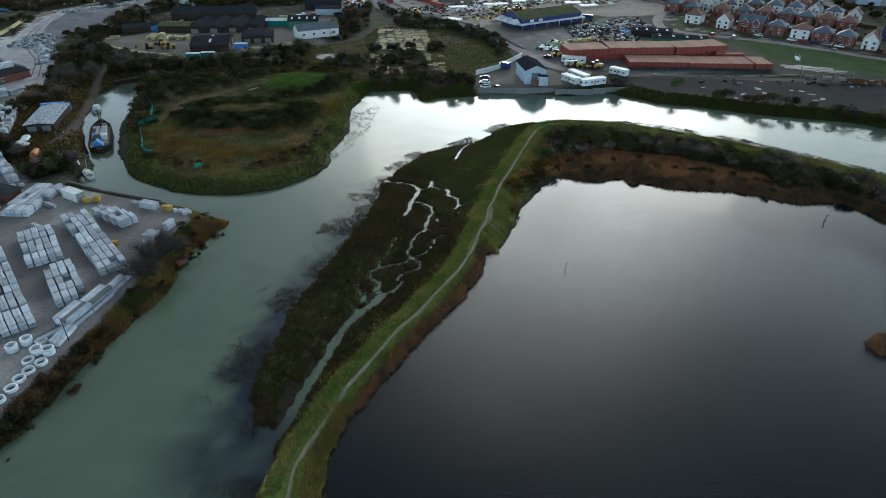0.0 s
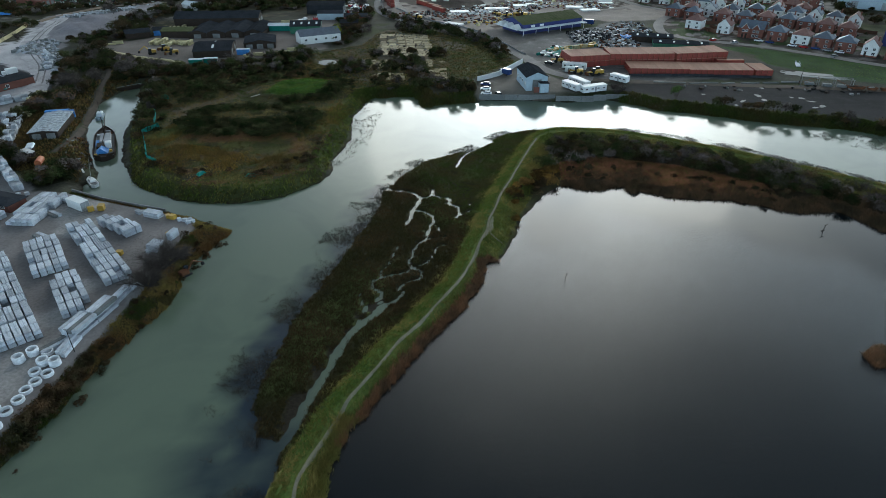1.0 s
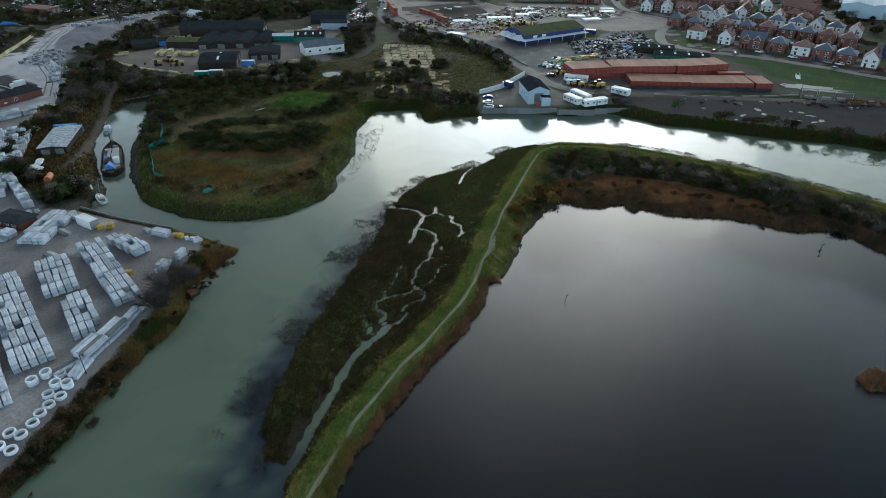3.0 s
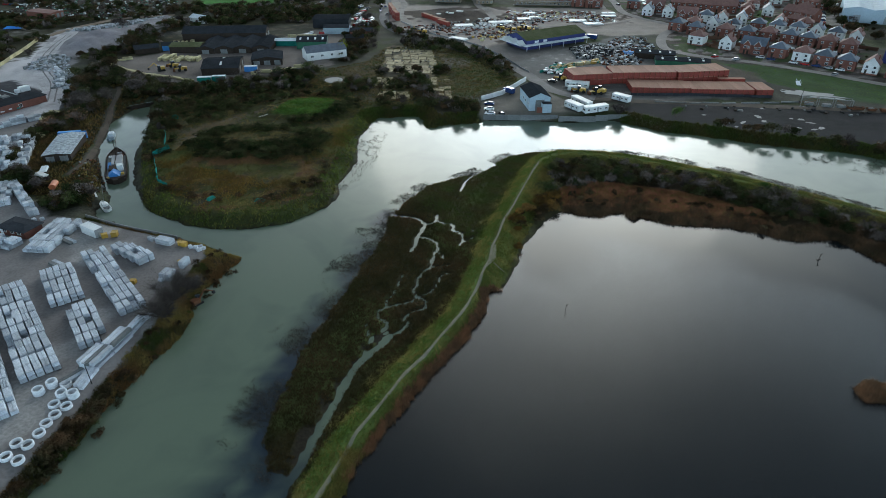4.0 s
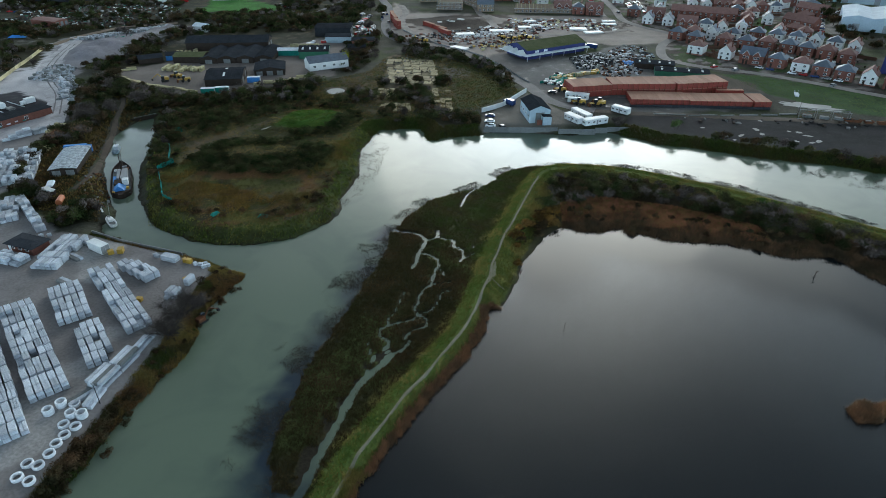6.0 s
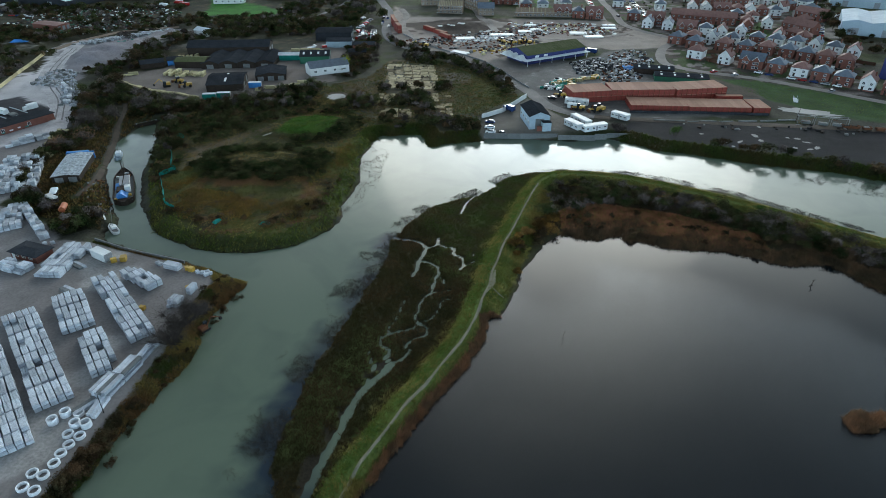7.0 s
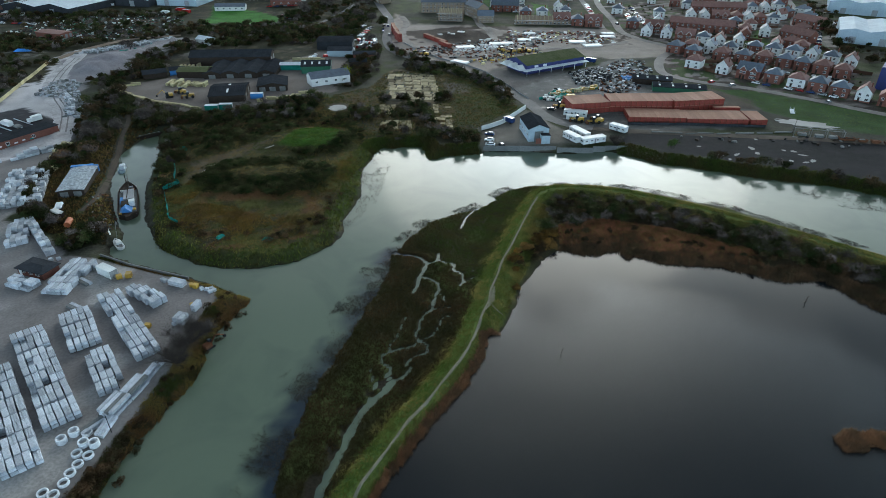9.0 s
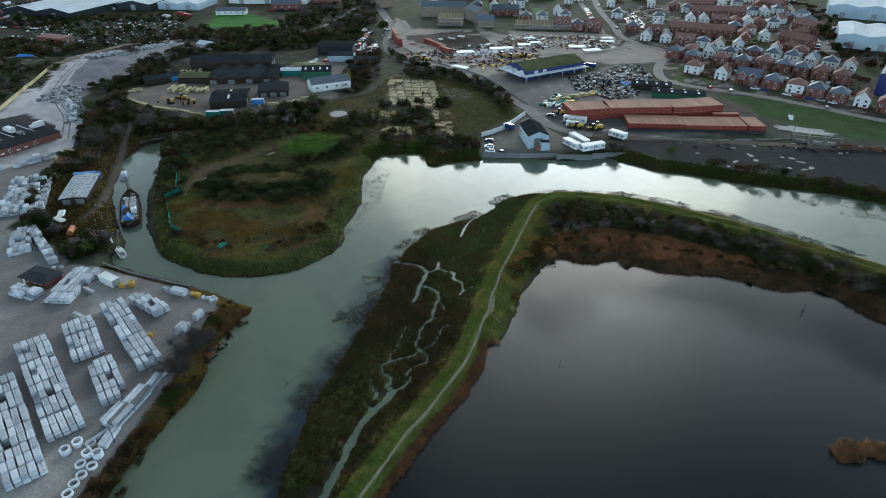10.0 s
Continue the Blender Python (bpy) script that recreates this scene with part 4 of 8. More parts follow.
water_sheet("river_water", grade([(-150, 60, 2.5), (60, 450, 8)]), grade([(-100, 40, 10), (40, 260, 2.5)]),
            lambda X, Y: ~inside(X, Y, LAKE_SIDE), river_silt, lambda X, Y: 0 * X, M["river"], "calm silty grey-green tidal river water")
water_sheet("lake_water", grade([(-60, 130, 2.0), (130, 450, 10)]), grade([(-300, 40, 10), (40, 166, 2.0)]),
            lambda X, Y: off_shore(X, Y, LAKE) < 0.8, lambda X, Y: 0.5 + 0 * X, lake_lee, M["lake"], "dark rippled lake water")


def ribbon(name, line, width, material, label, category, lift=0.05, n=6, wear=0.0, taper=False):
    """A strip of path or road that follows the ground."""
    p = smooth(line, n)
    t = np.gradient(p, axis=0)
    t /= np.linalg.norm(t, axis=1)[:, None]
    nrm = np.stack([-t[:, 1], t[:, 0]], 1)
    offs = np.linspace(-0.5, 0.5, 5)
    thin = np.sin(np.linspace(0.03, 0.97, len(p)) * np.pi) ** 0.8 if taper else 1.0
    rows = []
    for o in offs:
        w = thin * width * (1 + wear * (vnoise(p[:, 0] * 0.4 + 9 * o, p[:, 1] * 0.4, 5) - 0.5))
        q = p + nrm * (o * w)[:, None]
        rows.append(np.column_stack([q, heights(q[:, 0], q[:, 1]) + lift - 0.10 * (abs(o) > 0.4)]))
    v = np.stack(rows, 1).reshape(-1, 3)
    return tagged(new(name, mesh_from(name, v, grid_faces(len(p), 5), material)), label, category, kind="structure")


ribbon("footpath", PATH_LINE[:23], 0.6, M["track"], "narrow trodden chalk path on a grassy bank", "path", 0.17, 12, 0.7)
ribbon("road", ROAD, 6.4, M["asphalt"], "worn grey asphalt road", "road", 0.25, 12)
ribbon("apron_track", APRON_TRACK, 5.0, M["mud"], "dark muddy track before the containers", "track", 0.2, 10, 0.4)
ribbon("estate_road", ESTATE_ROAD, 5.5, M["estate_way"], "pale asphalt estate road", "road", 0.25, 12)
for street in ([(144, 404), (168, 400), (198, 403), (222, 398)], [(212, 402), (238, 444), (262, 492), (292, 555), (320, 640)], [(128, 553), (146, 545), (152, 480), (146, 445)],
               [(58, 500), (60, 560), (62, 650)], [(112, 466), (116, 540), (120, 620)], [(150, 545), (200, 575), (260, 580), (300, 570)], [(150, 480), (200, 474), (250, 468)]):
    ribbon("estate_street", street, 4.6, M["estate_way"], "pale asphalt residential street", "road", 0.22, 10)
ribbon("quarry_track", [(-158, 236), (-166, 254), (-178, 276), (-194, 298), (-208, 322), (-216, 346), (-223, 374), (-229, 394)], 9.0, M["pale_track"], "pale crushed concrete track through the quarry yard", "track", 0.3, 10, 0.5)
for side in (-1.6, 1.2):
    ribbon("wheel_rut", [(-164 + side, 250), (-177 + side, 276), (-193 + side, 298), (-207 + side, 322), (-215 + side, 346), (-222 + side, 374)], 0.8, M["spoil"], "grey wheel rut worn along the pale track", "track", 0.34, 10, 0.8)
ribbon("haul_track_edge", [(-233, 372), (-229, 392), (-222, 410), (-212, 424), (-198, 433), (-184, 438)], 5.0, M["dirt"], "trodden brown earth strip round the spoil heap", "track", 0.3, 6, 0.5)
ribbon("back_lane", [(-122, 443), (-104, 452), (-96, 478), (-86, 520), (-80, 560)], 3.6, M["asphalt"], "narrow pale lane between thickets", "lane", 0.3, 8, 0.3)
for way in ([(20.8, 510), (23, 480), (27, 456), (33, 428), (42, 412), (60, 405), (90, 408), (120, 425)], [(42, 412), (28, 392), (9, 383), (-11, 391), (-25, 415), (-32, 448), (-31, 480), (-37, 508)]):
    ribbon("haul_road", way, 5.0, M["haul"], "pale rutted haul road across the building site", "track", 0.3, 8, 0.5)
ribbon("path_junction", [(10.4, 127.5), (11.9, 130.5), (12.6, 133.5), (13.4, 138)], 1.5, M["track"], "worn chalk patch where paths meet", "path", 0.17, 8, 0.5, True)
ribbon("side_path", [(11.9, 130.2), (13.2, 128.2), (15.2, 127)], 0.5, M["track"], "faint trodden path down to the lake", "path", 0.17, 8, 0.5, True)
for way in ([(-92, 204), (-90, 209), (-88.2, 216), (-82, 219.5), (-77, 219.8)], [(-73.5, 233.5), (-70.2, 236)], [(-72, 218.8), (-67, 218.4)]):
    ribbon("chalk_edge", way, 0.9, M["chalk"], "pale broken chalk edge on the headland", "chalk", 0.12, 8, 0.9, True)
ribbon("creek_lane", LANE, 1.8, M["mud"], "muddy lane beside the creek", "lane", 0.15, 8, 0.4)

# ---- plants that nobody could count ----
RNG = np.random.default_rng(7)


def sample(poly, n, test=None):
    """Random places inside an outline."""
    p = np.array(poly, float)
    lo, hi = p.min(0), p.max(0)
    out, got = [], 0
    for _ in range(40):
        q = lo + RNG.random((max(n * 2, 400), 2)) * (hi - lo)
        q = q[inside(q[:, 0], q[:, 1], p)]
        if test is not None:
            q = q[test(q[:, 0], q[:, 1])]
        out.append(q)
        got += len(q)
        if got >= n:
            break
    return np.concatenate(out)[:n]


def near(a, x, y):
    i = np.clip(np.searchsorted(GX, x), 0, len(GX) - 1)
    j = np.clip(np.searchsorted(GY, y), 0, len(GY) - 1)
    return a[j, i]


def tufts(name, pts, hgt, blades, width, spread, material, label, category="grass", base=None):
    """Clumps of blades, each a narrow leaning triangle."""
    n = len(pts)
    k = n * blades
    p = np.repeat(pts, blades, 0) + RNG.normal(0, spread, (k, 2))
    z = heights(p[:, 0], p[:, 1]) if base is None else np.full(k, base)
    hh = RNG.uniform(hgt[0], hgt[1], k) * np.repeat(0.7 + 0.6 * RNG.random(n), blades)
    a = RNG.random(k) * 2 * np.pi
    w = width * (0.6 + 0.8 * RNG.random(k)) * 0.5
    lean = RNG.normal(0, 0.35, (k, 2)) * hh[:, None]
    v = np.empty((k, 3, 3))
    v[:, 0] = np.column_stack([p[:, 0] - np.cos(a) * w, p[:, 1] - np.sin(a) * w, z - 0.05])
    v[:, 1] = np.column_stack([p[:, 0] + np.cos(a) * w, p[:, 1] + np.sin(a) * w, z - 0.05])
    v[:, 2] = np.column_stack([p + lean, z + hh])
    me = mesh_from(name, v.reshape(-1, 3), np.arange(k * 3).reshape(-1, 3), material)
    return tagged(new(name, me), label, category, kind="stuff")


def leaf_cloud(cx, cy, cz, r, h, count, size):
    """Leaf clumps round the lobes of one bush, thinner inside and ragged outside."""
    lobes = 5 + int(r * 1.5)
    la = RNG.random(lobes) * 2 * np.pi
    lr = r * 0.62 * np.sqrt(RNG.random(lobes))
    lc = np.column_stack([cx + np.cos(la) * lr, cy + np.sin(la) * lr, cz + h * (0.28 + 0.42 * RNG.random(lobes))])
    ls = r * (0.35 + 0.3 * RNG.random(lobes))
    which = RNG.integers(0, lobes, count)
    d = RNG.normal(0, 1, (count, 3))
    d /= np.linalg.norm(d, axis=1)[:, None]
    d[:, 2] = np.where(d[:, 2] < -0.3, -d[:, 2], d[:, 2])
    rad = (0.55 + 0.5 * RNG.random(count))[:, None]
    c = lc[which] + d * rad * np.column_stack([ls[which], ls[which], ls[which] * h / (1.5 * r)])
    c[:, 2] = np.maximum(c[:, 2], cz + 0.05)
    out = d + RNG.normal(0, 0.33, (count, 3))
    u = np.cross(out, RNG.normal(0, 1, (count, 3)))
    u /= np.linalg.norm(u, axis=1)[:, None] + 1e-9
    w = np.cross(out, u)
    w /= np.linalg.norm(w, axis=1)[:, None] + 1e-9
    s = size * (0.6 + 0.8 * RNG.random(count))[:, None]
    v = np.empty((count, 3, 3))
    v[:, 0], v[:, 1], v[:, 2] = c - u * s, c + u * s * 0.8 + w * s * 0.5, c - u * s * 0.2 + w * s
    return v


def bushes(name, pts, r, h, count, size, material, label, category="scrub", bed=None):
    out, tones = [], []
    for x, y in pts:
        k = 0.65 + 0.7 * RNG.random()
        rr, hh = RNG.uniform(*r) * k, RNG.uniform(*h) * k
        out.append(leaf_cloud(x, y, height(x, y) if bed is None else bed, rr, hh, int(count * (0.5 + k * 0.5)), size))
        tones.append(np.full(len(out[-1]) * 3, RNG.uniform(-0.5, 0.75)))
    v = np.concatenate(out).reshape(-1, 3)
    me = mesh_from(name, v, np.arange(len(v)).reshape(-1, 3), material)
    me.attributes.new("tone", "FLOAT", "POINT").data.foreach_set("value", np.concatenate(tones).astype(np.float32))
    return tagged(new(name, me), label, category, kind="stuff")


spit_all = [(-34, 54), (-34, 95), (-24, 135), (-20, 160), (-6, 180), (12, 200), (32, 208), (60, 208), (100, 195), (150, 160), (150, 110), (60, 165), (26, 145), (22, 120), (6, 100), (-10, 54)]
q = sample(spit_all, 26000, lambda x, y: (near(ZZ, x, y) > 0.1) & (near(DP, x, y) > 4.2) & ~inside(x, y, LAKE_SIDE) & (near(SR, x, y) > -0.5) & (x < 36))
up = q[:, 1] + 30 * (near(PATCH, q[:, 0], q[:, 1]) - 0.5) + RNG.normal(0, 4, len(q)) - 1.2 * near(DP, q[:, 0], q[:, 1]) > 132
tufts("marsh_sedge", q[~up], (0.18, 0.5), 5, 0.16, 0.22, M["sedge"], "low dull olive sedge tussocks on the marsh", "sedge")
tufts("marsh_sward", q[up], (0.12, 0.35), 5, 0.16, 0.22, M["marsh_green"], "short green sward on the upper marsh", "sedge")
q = sample(spit_all, 25000, lambda x, y: (near(DP, x, y) < np.where(inside(x, y, LAKE_SIDE), 7.5, 4.6)) & (near(DP, x, y) > 0.7) & (near(ZZ, x, y) > 0.3))
sel = near(PATCH2, q[:, 0], q[:, 1]) + RNG.normal(0, 0.08, len(q)) > 0.5
tufts("bank_grass", q[~sel], (0.15, 0.45), 5, 0.12, 0.2, M["grass"], "rough green grass along the bank")
tufts("bank_straw", q[sel], (0.2, 0.6), 6, 0.10, 0.2, M["straw"], "dry straw-coloured grass along the bank")
q = sample(spit_all, 9000, lambda x, y: (near(DP, x, y) < 3.6) & (near(DP, x, y) > 0.8) & ~inside(x, y, LAKE_SIDE) & (near(ZZ, x, y) > 0.3))
tufts("verge_grass", q, (0.1, 0.3), 4, 0.13, 0.2, M["verge"], "bright green grass on the crown of the bank")
q = sample([(-16, 66), (-10, 66), (18, 118), (10, 122), (3, 110)], 3400, lambda x, y: (near(SL, x, y) > -0.6) & (near(SL, x, y) < 0.8))
tufts("lakeside_reed", q, (0.5, 1.15), 5, 0.12, 0.22, M["reed"], "rust-brown dead reeds at the lake's edge", "reed")
q = sample([(-22, 50), (-12, 50), (-10, 72), (-18, 72)], 1500, lambda x, y: (near(SL, x, y) > -0.3) & (near(SL, x, y) < 1.6))
tufts("lakeside_grass", q, (0.5, 1.0), 5, 0.12, 0.2, M["straw"], "pale coarse grass at the lake's edge")
lake_belt = [(12, 122), (40, 170), (60, 178), (100, 165), (130, 150), (250, 60), (250, 0), (110, 128), (104, 140), (60, 150), (22, 140)]
q = sample(lake_belt, 15000, lambda x, y: (near(SL, x, y) > -0.4) & (near(SL, x, y) + 14 * (near(PATCH2, x, y) - 0.5) < 8) & (near(DP, x, y) > 4) & (x > 15))
tufts("reed_bed", q, (0.5, 1.2), 6, 0.16, 0.35, M["reed_dark"], "rust-brown reed bed between lake and scrub", "reed")
q = sample([(76, 82), (94, 82), (94, 93), (76, 93)], 1300, lambda x, y: near(ZZ, x, y) > 0.0)
tufts("islet_reed", q, (0.4, 1.1), 6, 0.16, 0.25, M["reed"], "brown reeds crowding a lake islet", "reed")
q = sample([(35, 163), (52, 163), (72, 156), (92, 151), (92, 160), (72, 172), (46, 180), (36, 174)], 7000)
tufts("dead_bracken", q, (0.3, 0.8), 6, 0.2, 0.35, M["bracken"], "rust-red dead bracken behind the lake's reeds", "bracken")
q = sample([(35, 163), (52, 163), (72, 156), (92, 151), (92, 160), (72, 172), (46, 180), (36, 174)], 3000)
tufts("bracken_grass", q, (0.3, 0.7), 6, 0.18, 0.35, M["straw"], "pale dead grass among bracken")
q = sample([(30, 160), (60, 156), (100, 146), (104, 152), (90, 160), (60, 172), (42, 176)], 46)
bushes("bracken_scrub", q, (0.8, 2.0), (0.8, 1.8), 260, 0.22, M["bramble"], "brown scrub among dead bracken")
# scrub on the spit
spit_scrub = [(30, 168), (36, 192), (48, 195), (70, 187), (100, 168), (125, 148), (170, 112), (165, 104), (118, 140), (98, 155), (74, 170), (48, 178)]
q = sample(spit_scrub, 300)
bushes("spit_scrub", q[:150], (1.7, 3.4), (2.0, 3.8), 460, 0.3, M["scrub"], "dense dark green scrub on the spit")
bushes("spit_bramble", q[150:230], (1.5, 3.0), (1.8, 3.4), 420, 0.28, M["bramble"], "brown leafless bramble on the spit")
bushes("spit_thorn", q[230:], (1.8, 3.4), (2.4, 4.2), 560, 0.22, M["twig"], "grey bare thorn bushes on the spit")
q = sample([(19, 138), (24, 150), (30, 160), (36, 163), (33, 172), (24, 162), (18, 150)], 34)
bushes("golden_scrub", q[:16], (1.5, 2.7), (1.4, 2.4), 460, 0.3, M["gold"], "golden-brown autumn scrub by the path")
bushes("path_bramble", q[16:], (1.2, 2.2), (1.0, 2.0), 240, 0.22, M["bramble"], "brown bramble by the path")
# headland
q = sample(HEAD, 26000, lambda x, y: (near(ZZ, x, y) > 0.2) & (near(SR, x, y) < 60))
edge = near(SR, q[:, 0], q[:, 1]) + RNG.normal(0, 1.5, len(q)) < 6
brown = near(PATCH2, q[:, 0], q[:, 1]) + RNG.normal(0, 0.06, len(q)) > 0.5
open_ground = (near(SOIL[..., 0], q[:, 0], q[:, 1]) > 0.105) & (q[:, 1] > 196) | inside(q[:, 0], q[:, 1], [(-68, 238), (-64, 255), (-50, 258), (-43, 249), (-46, 237), (-56, 230)])
thin = (RNG.random(len(q)) < 0.6) | edge
q, edge, brown = q[~open_ground & thin], edge[~open_ground & thin], brown[~open_ground & thin]
half = RNG.random(len(q)) + 0.8 * (near(PATCH2, q[:, 0], q[:, 1]) - 0.5) < 0.5
tufts("headland_grass", q[edge & half], (0.3, 0.8), 5, 0.22, 0.3, M["grass"], "rough green grass round the headland")
tufts("rim_sedge", q[edge & ~half], (0.25, 0.7), 5, 0.22, 0.3, M["marsh_green"], "dark olive sedge round the headland", "sedge")
tufts("headland_sedge", q[~edge & ~brown], (0.12, 0.4), 5, 0.2, 0.4, M["marsh_green"], "olive sedge on the headland", "sedge")
tufts("headland_straw", q[~edge & brown], (0.12, 0.4), 5, 0.2, 0.4, M["heath"], "brown dead grass on the headland")
q = np.concatenate([sample([(-46, 188), (-37, 188), (-33, 226), (-40, 230), (-46, 205)], 1500), sample([(-80, 164), (-56, 157), (-43, 164), (-40, 186), (-60, 180), (-84, 186), (-90, 176)], 4200), sample([(-96, 186), (-88, 183), (-85, 197), (-92, 203)], 600)])
q = q[near(fbm(XX, YY, 0.11, 97), q[:, 0], q[:, 1]) + RNG.normal(0, 0.05, len(q)) > 0.47]
tufts("ochre_grass", q, (0.2, 0.55), 5, 0.2, 0.35, M["ochre"], "golden dead grass in drifts on the headland")
q = sample([(-91, 202), (-85, 217), (-60, 221), (-42, 213), (-41, 198), (-58, 191), (-82, 193)], 260, lambda x, y: ((x + 66) / 16) ** 2 + ((y - 208) / 7) ** 2 > 1)
q = np.concatenate([q, sample([(-70, 236), (-58, 227), (-44, 230), (-37, 244), (-40, 256), (-43, 250), (-46, 236), (-57, 231)], 60)])
bushes("mound_scrub", q, (1.4, 2.8), (1.0, 2.0), 260, 0.26, M["scrub"], "dark scrub over the headland's mound")
q = sample([(-112, 250), (-110, 215), (-104, 200), (-98, 185), (-93, 190), (-98, 215), (-80, 245), (-62, 260), (-40, 258), (-33, 230), (-38, 262), (-60, 275), (-100, 268)], 240, lambda x, y: ~inside(x, y, [(-70, 236), (-66, 257), (-50, 260), (-41, 250), (-44, 235), (-56, 228)]) & ~inside(x, y, [(-95, 196), (-99, 222), (-89, 231), (-82, 240), (-71, 245), (-76, 230), (-84, 216), (-90, 196)]))
bushes("headland_scrub", q[:165], (1.4, 3.0), (1.2, 2.8), 260, 0.28, M["scrub"], "dark scrub at the headland's neck")
bushes("headland_bramble", q[165:], (1.3, 2.6), (1.0, 2.2), 240, 0.26, M["bramble"], "brown bramble at the headland's neck")
q = sample([(-88, 168), (-70, 160), (-50, 160), (-37, 175), (-36, 195), (-40, 195), (-42, 176), (-52, 165), (-70, 165), (-85, 174)], 36)
bushes("rim_bramble", q, (0.9, 1.8), (0.6, 1.4), 170, 0.24, M["bramble"], "low bramble inside the headland's rim")
q = sample([(-68, 238), (-64, 255), (-50, 258), (-43, 249), (-46, 237), (-56, 230)], 3000)
tufts("mown_grass", q, (0.1, 0.3), 4, 0.25, 0.3, M["meadow"], "short green grass on the headland's mound")
# belts of scrub
for i, (cnt, poly) in enumerate(BELTS):
    q = sample(poly, int(cnt * (2.4 if i < 2 else 1.35)), lambda x, y: (to_line(x, y, LANE) > 4.0) & (np.hypot(x + 130, (y - 198) * 0.6) > 10) & (near(SR, x, y) > 1.5) & (np.hypot(x + 158, y - 414) > 13) & (np.hypot(x + 117, y - 166) > 5.5))
    far = poly[0][1] > 330
    a = int(len(q) * 0.5)
    b = int(len(q) * 0.8)
    size = 0.5 if far else 0.38
    n = 280 if far else 380
    bushes("hedge_scrub", q[:a], (1.6, 3.6), (1.8, 4.2), n, size, M["scrub"], "dark green scrub beside yards and tracks")
    bushes("hedge_bramble", q[a:b], (1.5, 3.0), (1.5, 3.2), n, size, M["bramble"], "brown bramble beside yards and tracks")
    bushes("hedge_thorn", q[b:], (1.4, 3.0), (2.0, 4.5), n, size * 0.8, M["twig"], "bare grey thorn bushes beside yards and tracks")
for cnt, poly in ((230, [(-178, 402), (-95, 408), (-62, 440), (-55, 540), (-118, 565), (-126, 478), (-190, 476), (-200, 448), (-172, 432)]), (90, [(-345, 378), (-270, 390), (-238, 392), (-228, 420), (-330, 440)]), (70, [(-345, 495), (-205, 500), (-205, 518), (-345, 520)])):
    q = sample(poly, cnt, lambda x, y: (to_line(x, y, np.array([(-122, 443), (-104, 452), (-96, 478), (-86, 520), (-80, 560)])) > 4) & (np.hypot(x + 158, y - 414) > 13) & (np.hypot(x + 72, (y - 404)) > 16))
    a = int(len(q) * 0.6)
    bushes("far_thicket", q[:a], (2.2, 4.6), (1.8, 4.0), 190, 0.62, M["scrub"], "dark green thicket beyond the timber yard")
    bushes("far_bramble", q[a:], (2.0, 4.0), (1.6, 3.6), 170, 0.58, M["bramble"], "brown thicket beyond the timber yard")
# the yard's river bank
q = sample([(-70, 55), (-58, 60), (-52, 105), (-50, 134), (-100, 152), (-100, 150), (-60, 135), (-61, 120), (-61, 105), (-65, 80)], 9000, lambda x, y: (near(SR, x, y) > -0.3) & (near(SR, x, y) < 5.5))
brown = near(PATCH2, q[:, 0], q[:, 1]) > 0.47
tufts("yard_bank_grass", q[~brown], (0.2, 0.6), 6, 0.14, 0.25, M["marsh_green"], "rank olive grass on the yard's bank")
tufts("yard_bank_bracken", q[brown], (0.2, 0.6), 6, 0.14, 0.25, M["heath"], "brown dead stems on the yard's bank")
q = sample([(-68, 56), (-62, 62), (-57, 100), (-52, 128), (-57, 135), (-61, 128), (-60, 104), (-64, 84), (-66, 72)], 46)
bushes("yard_bank_scrub", q, (0.7, 1.5), (0.7, 1.6), 200, 0.2, M["bramble"], "low brown scrub on the yard's bank")
q = sample([(-68, 56), (-60, 60), (-57, 74), (-57, 88), (-62, 90), (-66, 74)], 44, lambda x, y: near(SR, x, y) > 0.3)
bushes("bank_bramble", q, (1.0, 2.2), (0.9, 1.9), 380, 0.2, M["bramble"], "dense brown bramble over the yard's bank")
# fringe of the far shores
q = sample([(-35, 236), (-30, 262), (15, 262), (70, 246), (100, 232), (160, 208), (200, 180), (195, 170), (150, 196), (88, 220), (60, 232), (15, 230), (-10, 225)], 7000,
           lambda x, y: (near(SR, x, y) > -0.3) & (near(SR, x, y) < 6) & ((x < 13) | (x > 70)))
tufts("far_bank_grass", q, (0.4, 1.0), 5, 0.3, 0.3, M["marsh_green"], "rank olive grass on the far bank")
q = sample([(-103, 160), (-122, 164), (-139, 177), (-149, 205), (-153, 235), (-140, 262), (-165, 290), (-128, 262), (-126, 245), (-131, 230), (-118, 196), (-108, 176)], 7000,
           lambda x, y: (near(SR, x, y) > 0) & (to_line(x, y, LANE) > 1.6))
tufts("lane_side_grass", q[:4000], (0.3, 0.9), 5, 0.28, 0.3, M["sedge"], "rank olive grass beside the creek lane")
tufts("lane_side_stems", q[4000:], (0.3, 0.9), 5, 0.25, 0.3, M["heath"], "brown dead stems beside the creek lane")
q = sample([(-64, 262), (-30, 246), (13, 250), (14, 262), (34, 286), (30, 305), (14, 334), (-8, 354), (-34, 346), (-40, 320), (-62, 300)], 9000, lambda x, y: (np.hypot(x + 52, y - 285) > 6.5) & ~inside(x, y, [(-30, 290), (-5, 290), (-8, 345), (-33, 345)]))
tufts("waste_ground_grass", q[:5200], (0.12, 0.5), 5, 0.3, 0.5, M["marsh_green"], "olive grass over the waste ground")
tufts("waste_ground_stems", q[5200:], (0.1, 0.4), 5, 0.3, 0.5, M["heath"], "brown grass over the waste ground")
q = sample([(140, 318), (150, 284), (170, 268), (250, 220), (260, 240), (205, 275), (174, 302), (156, 316)], 5000)
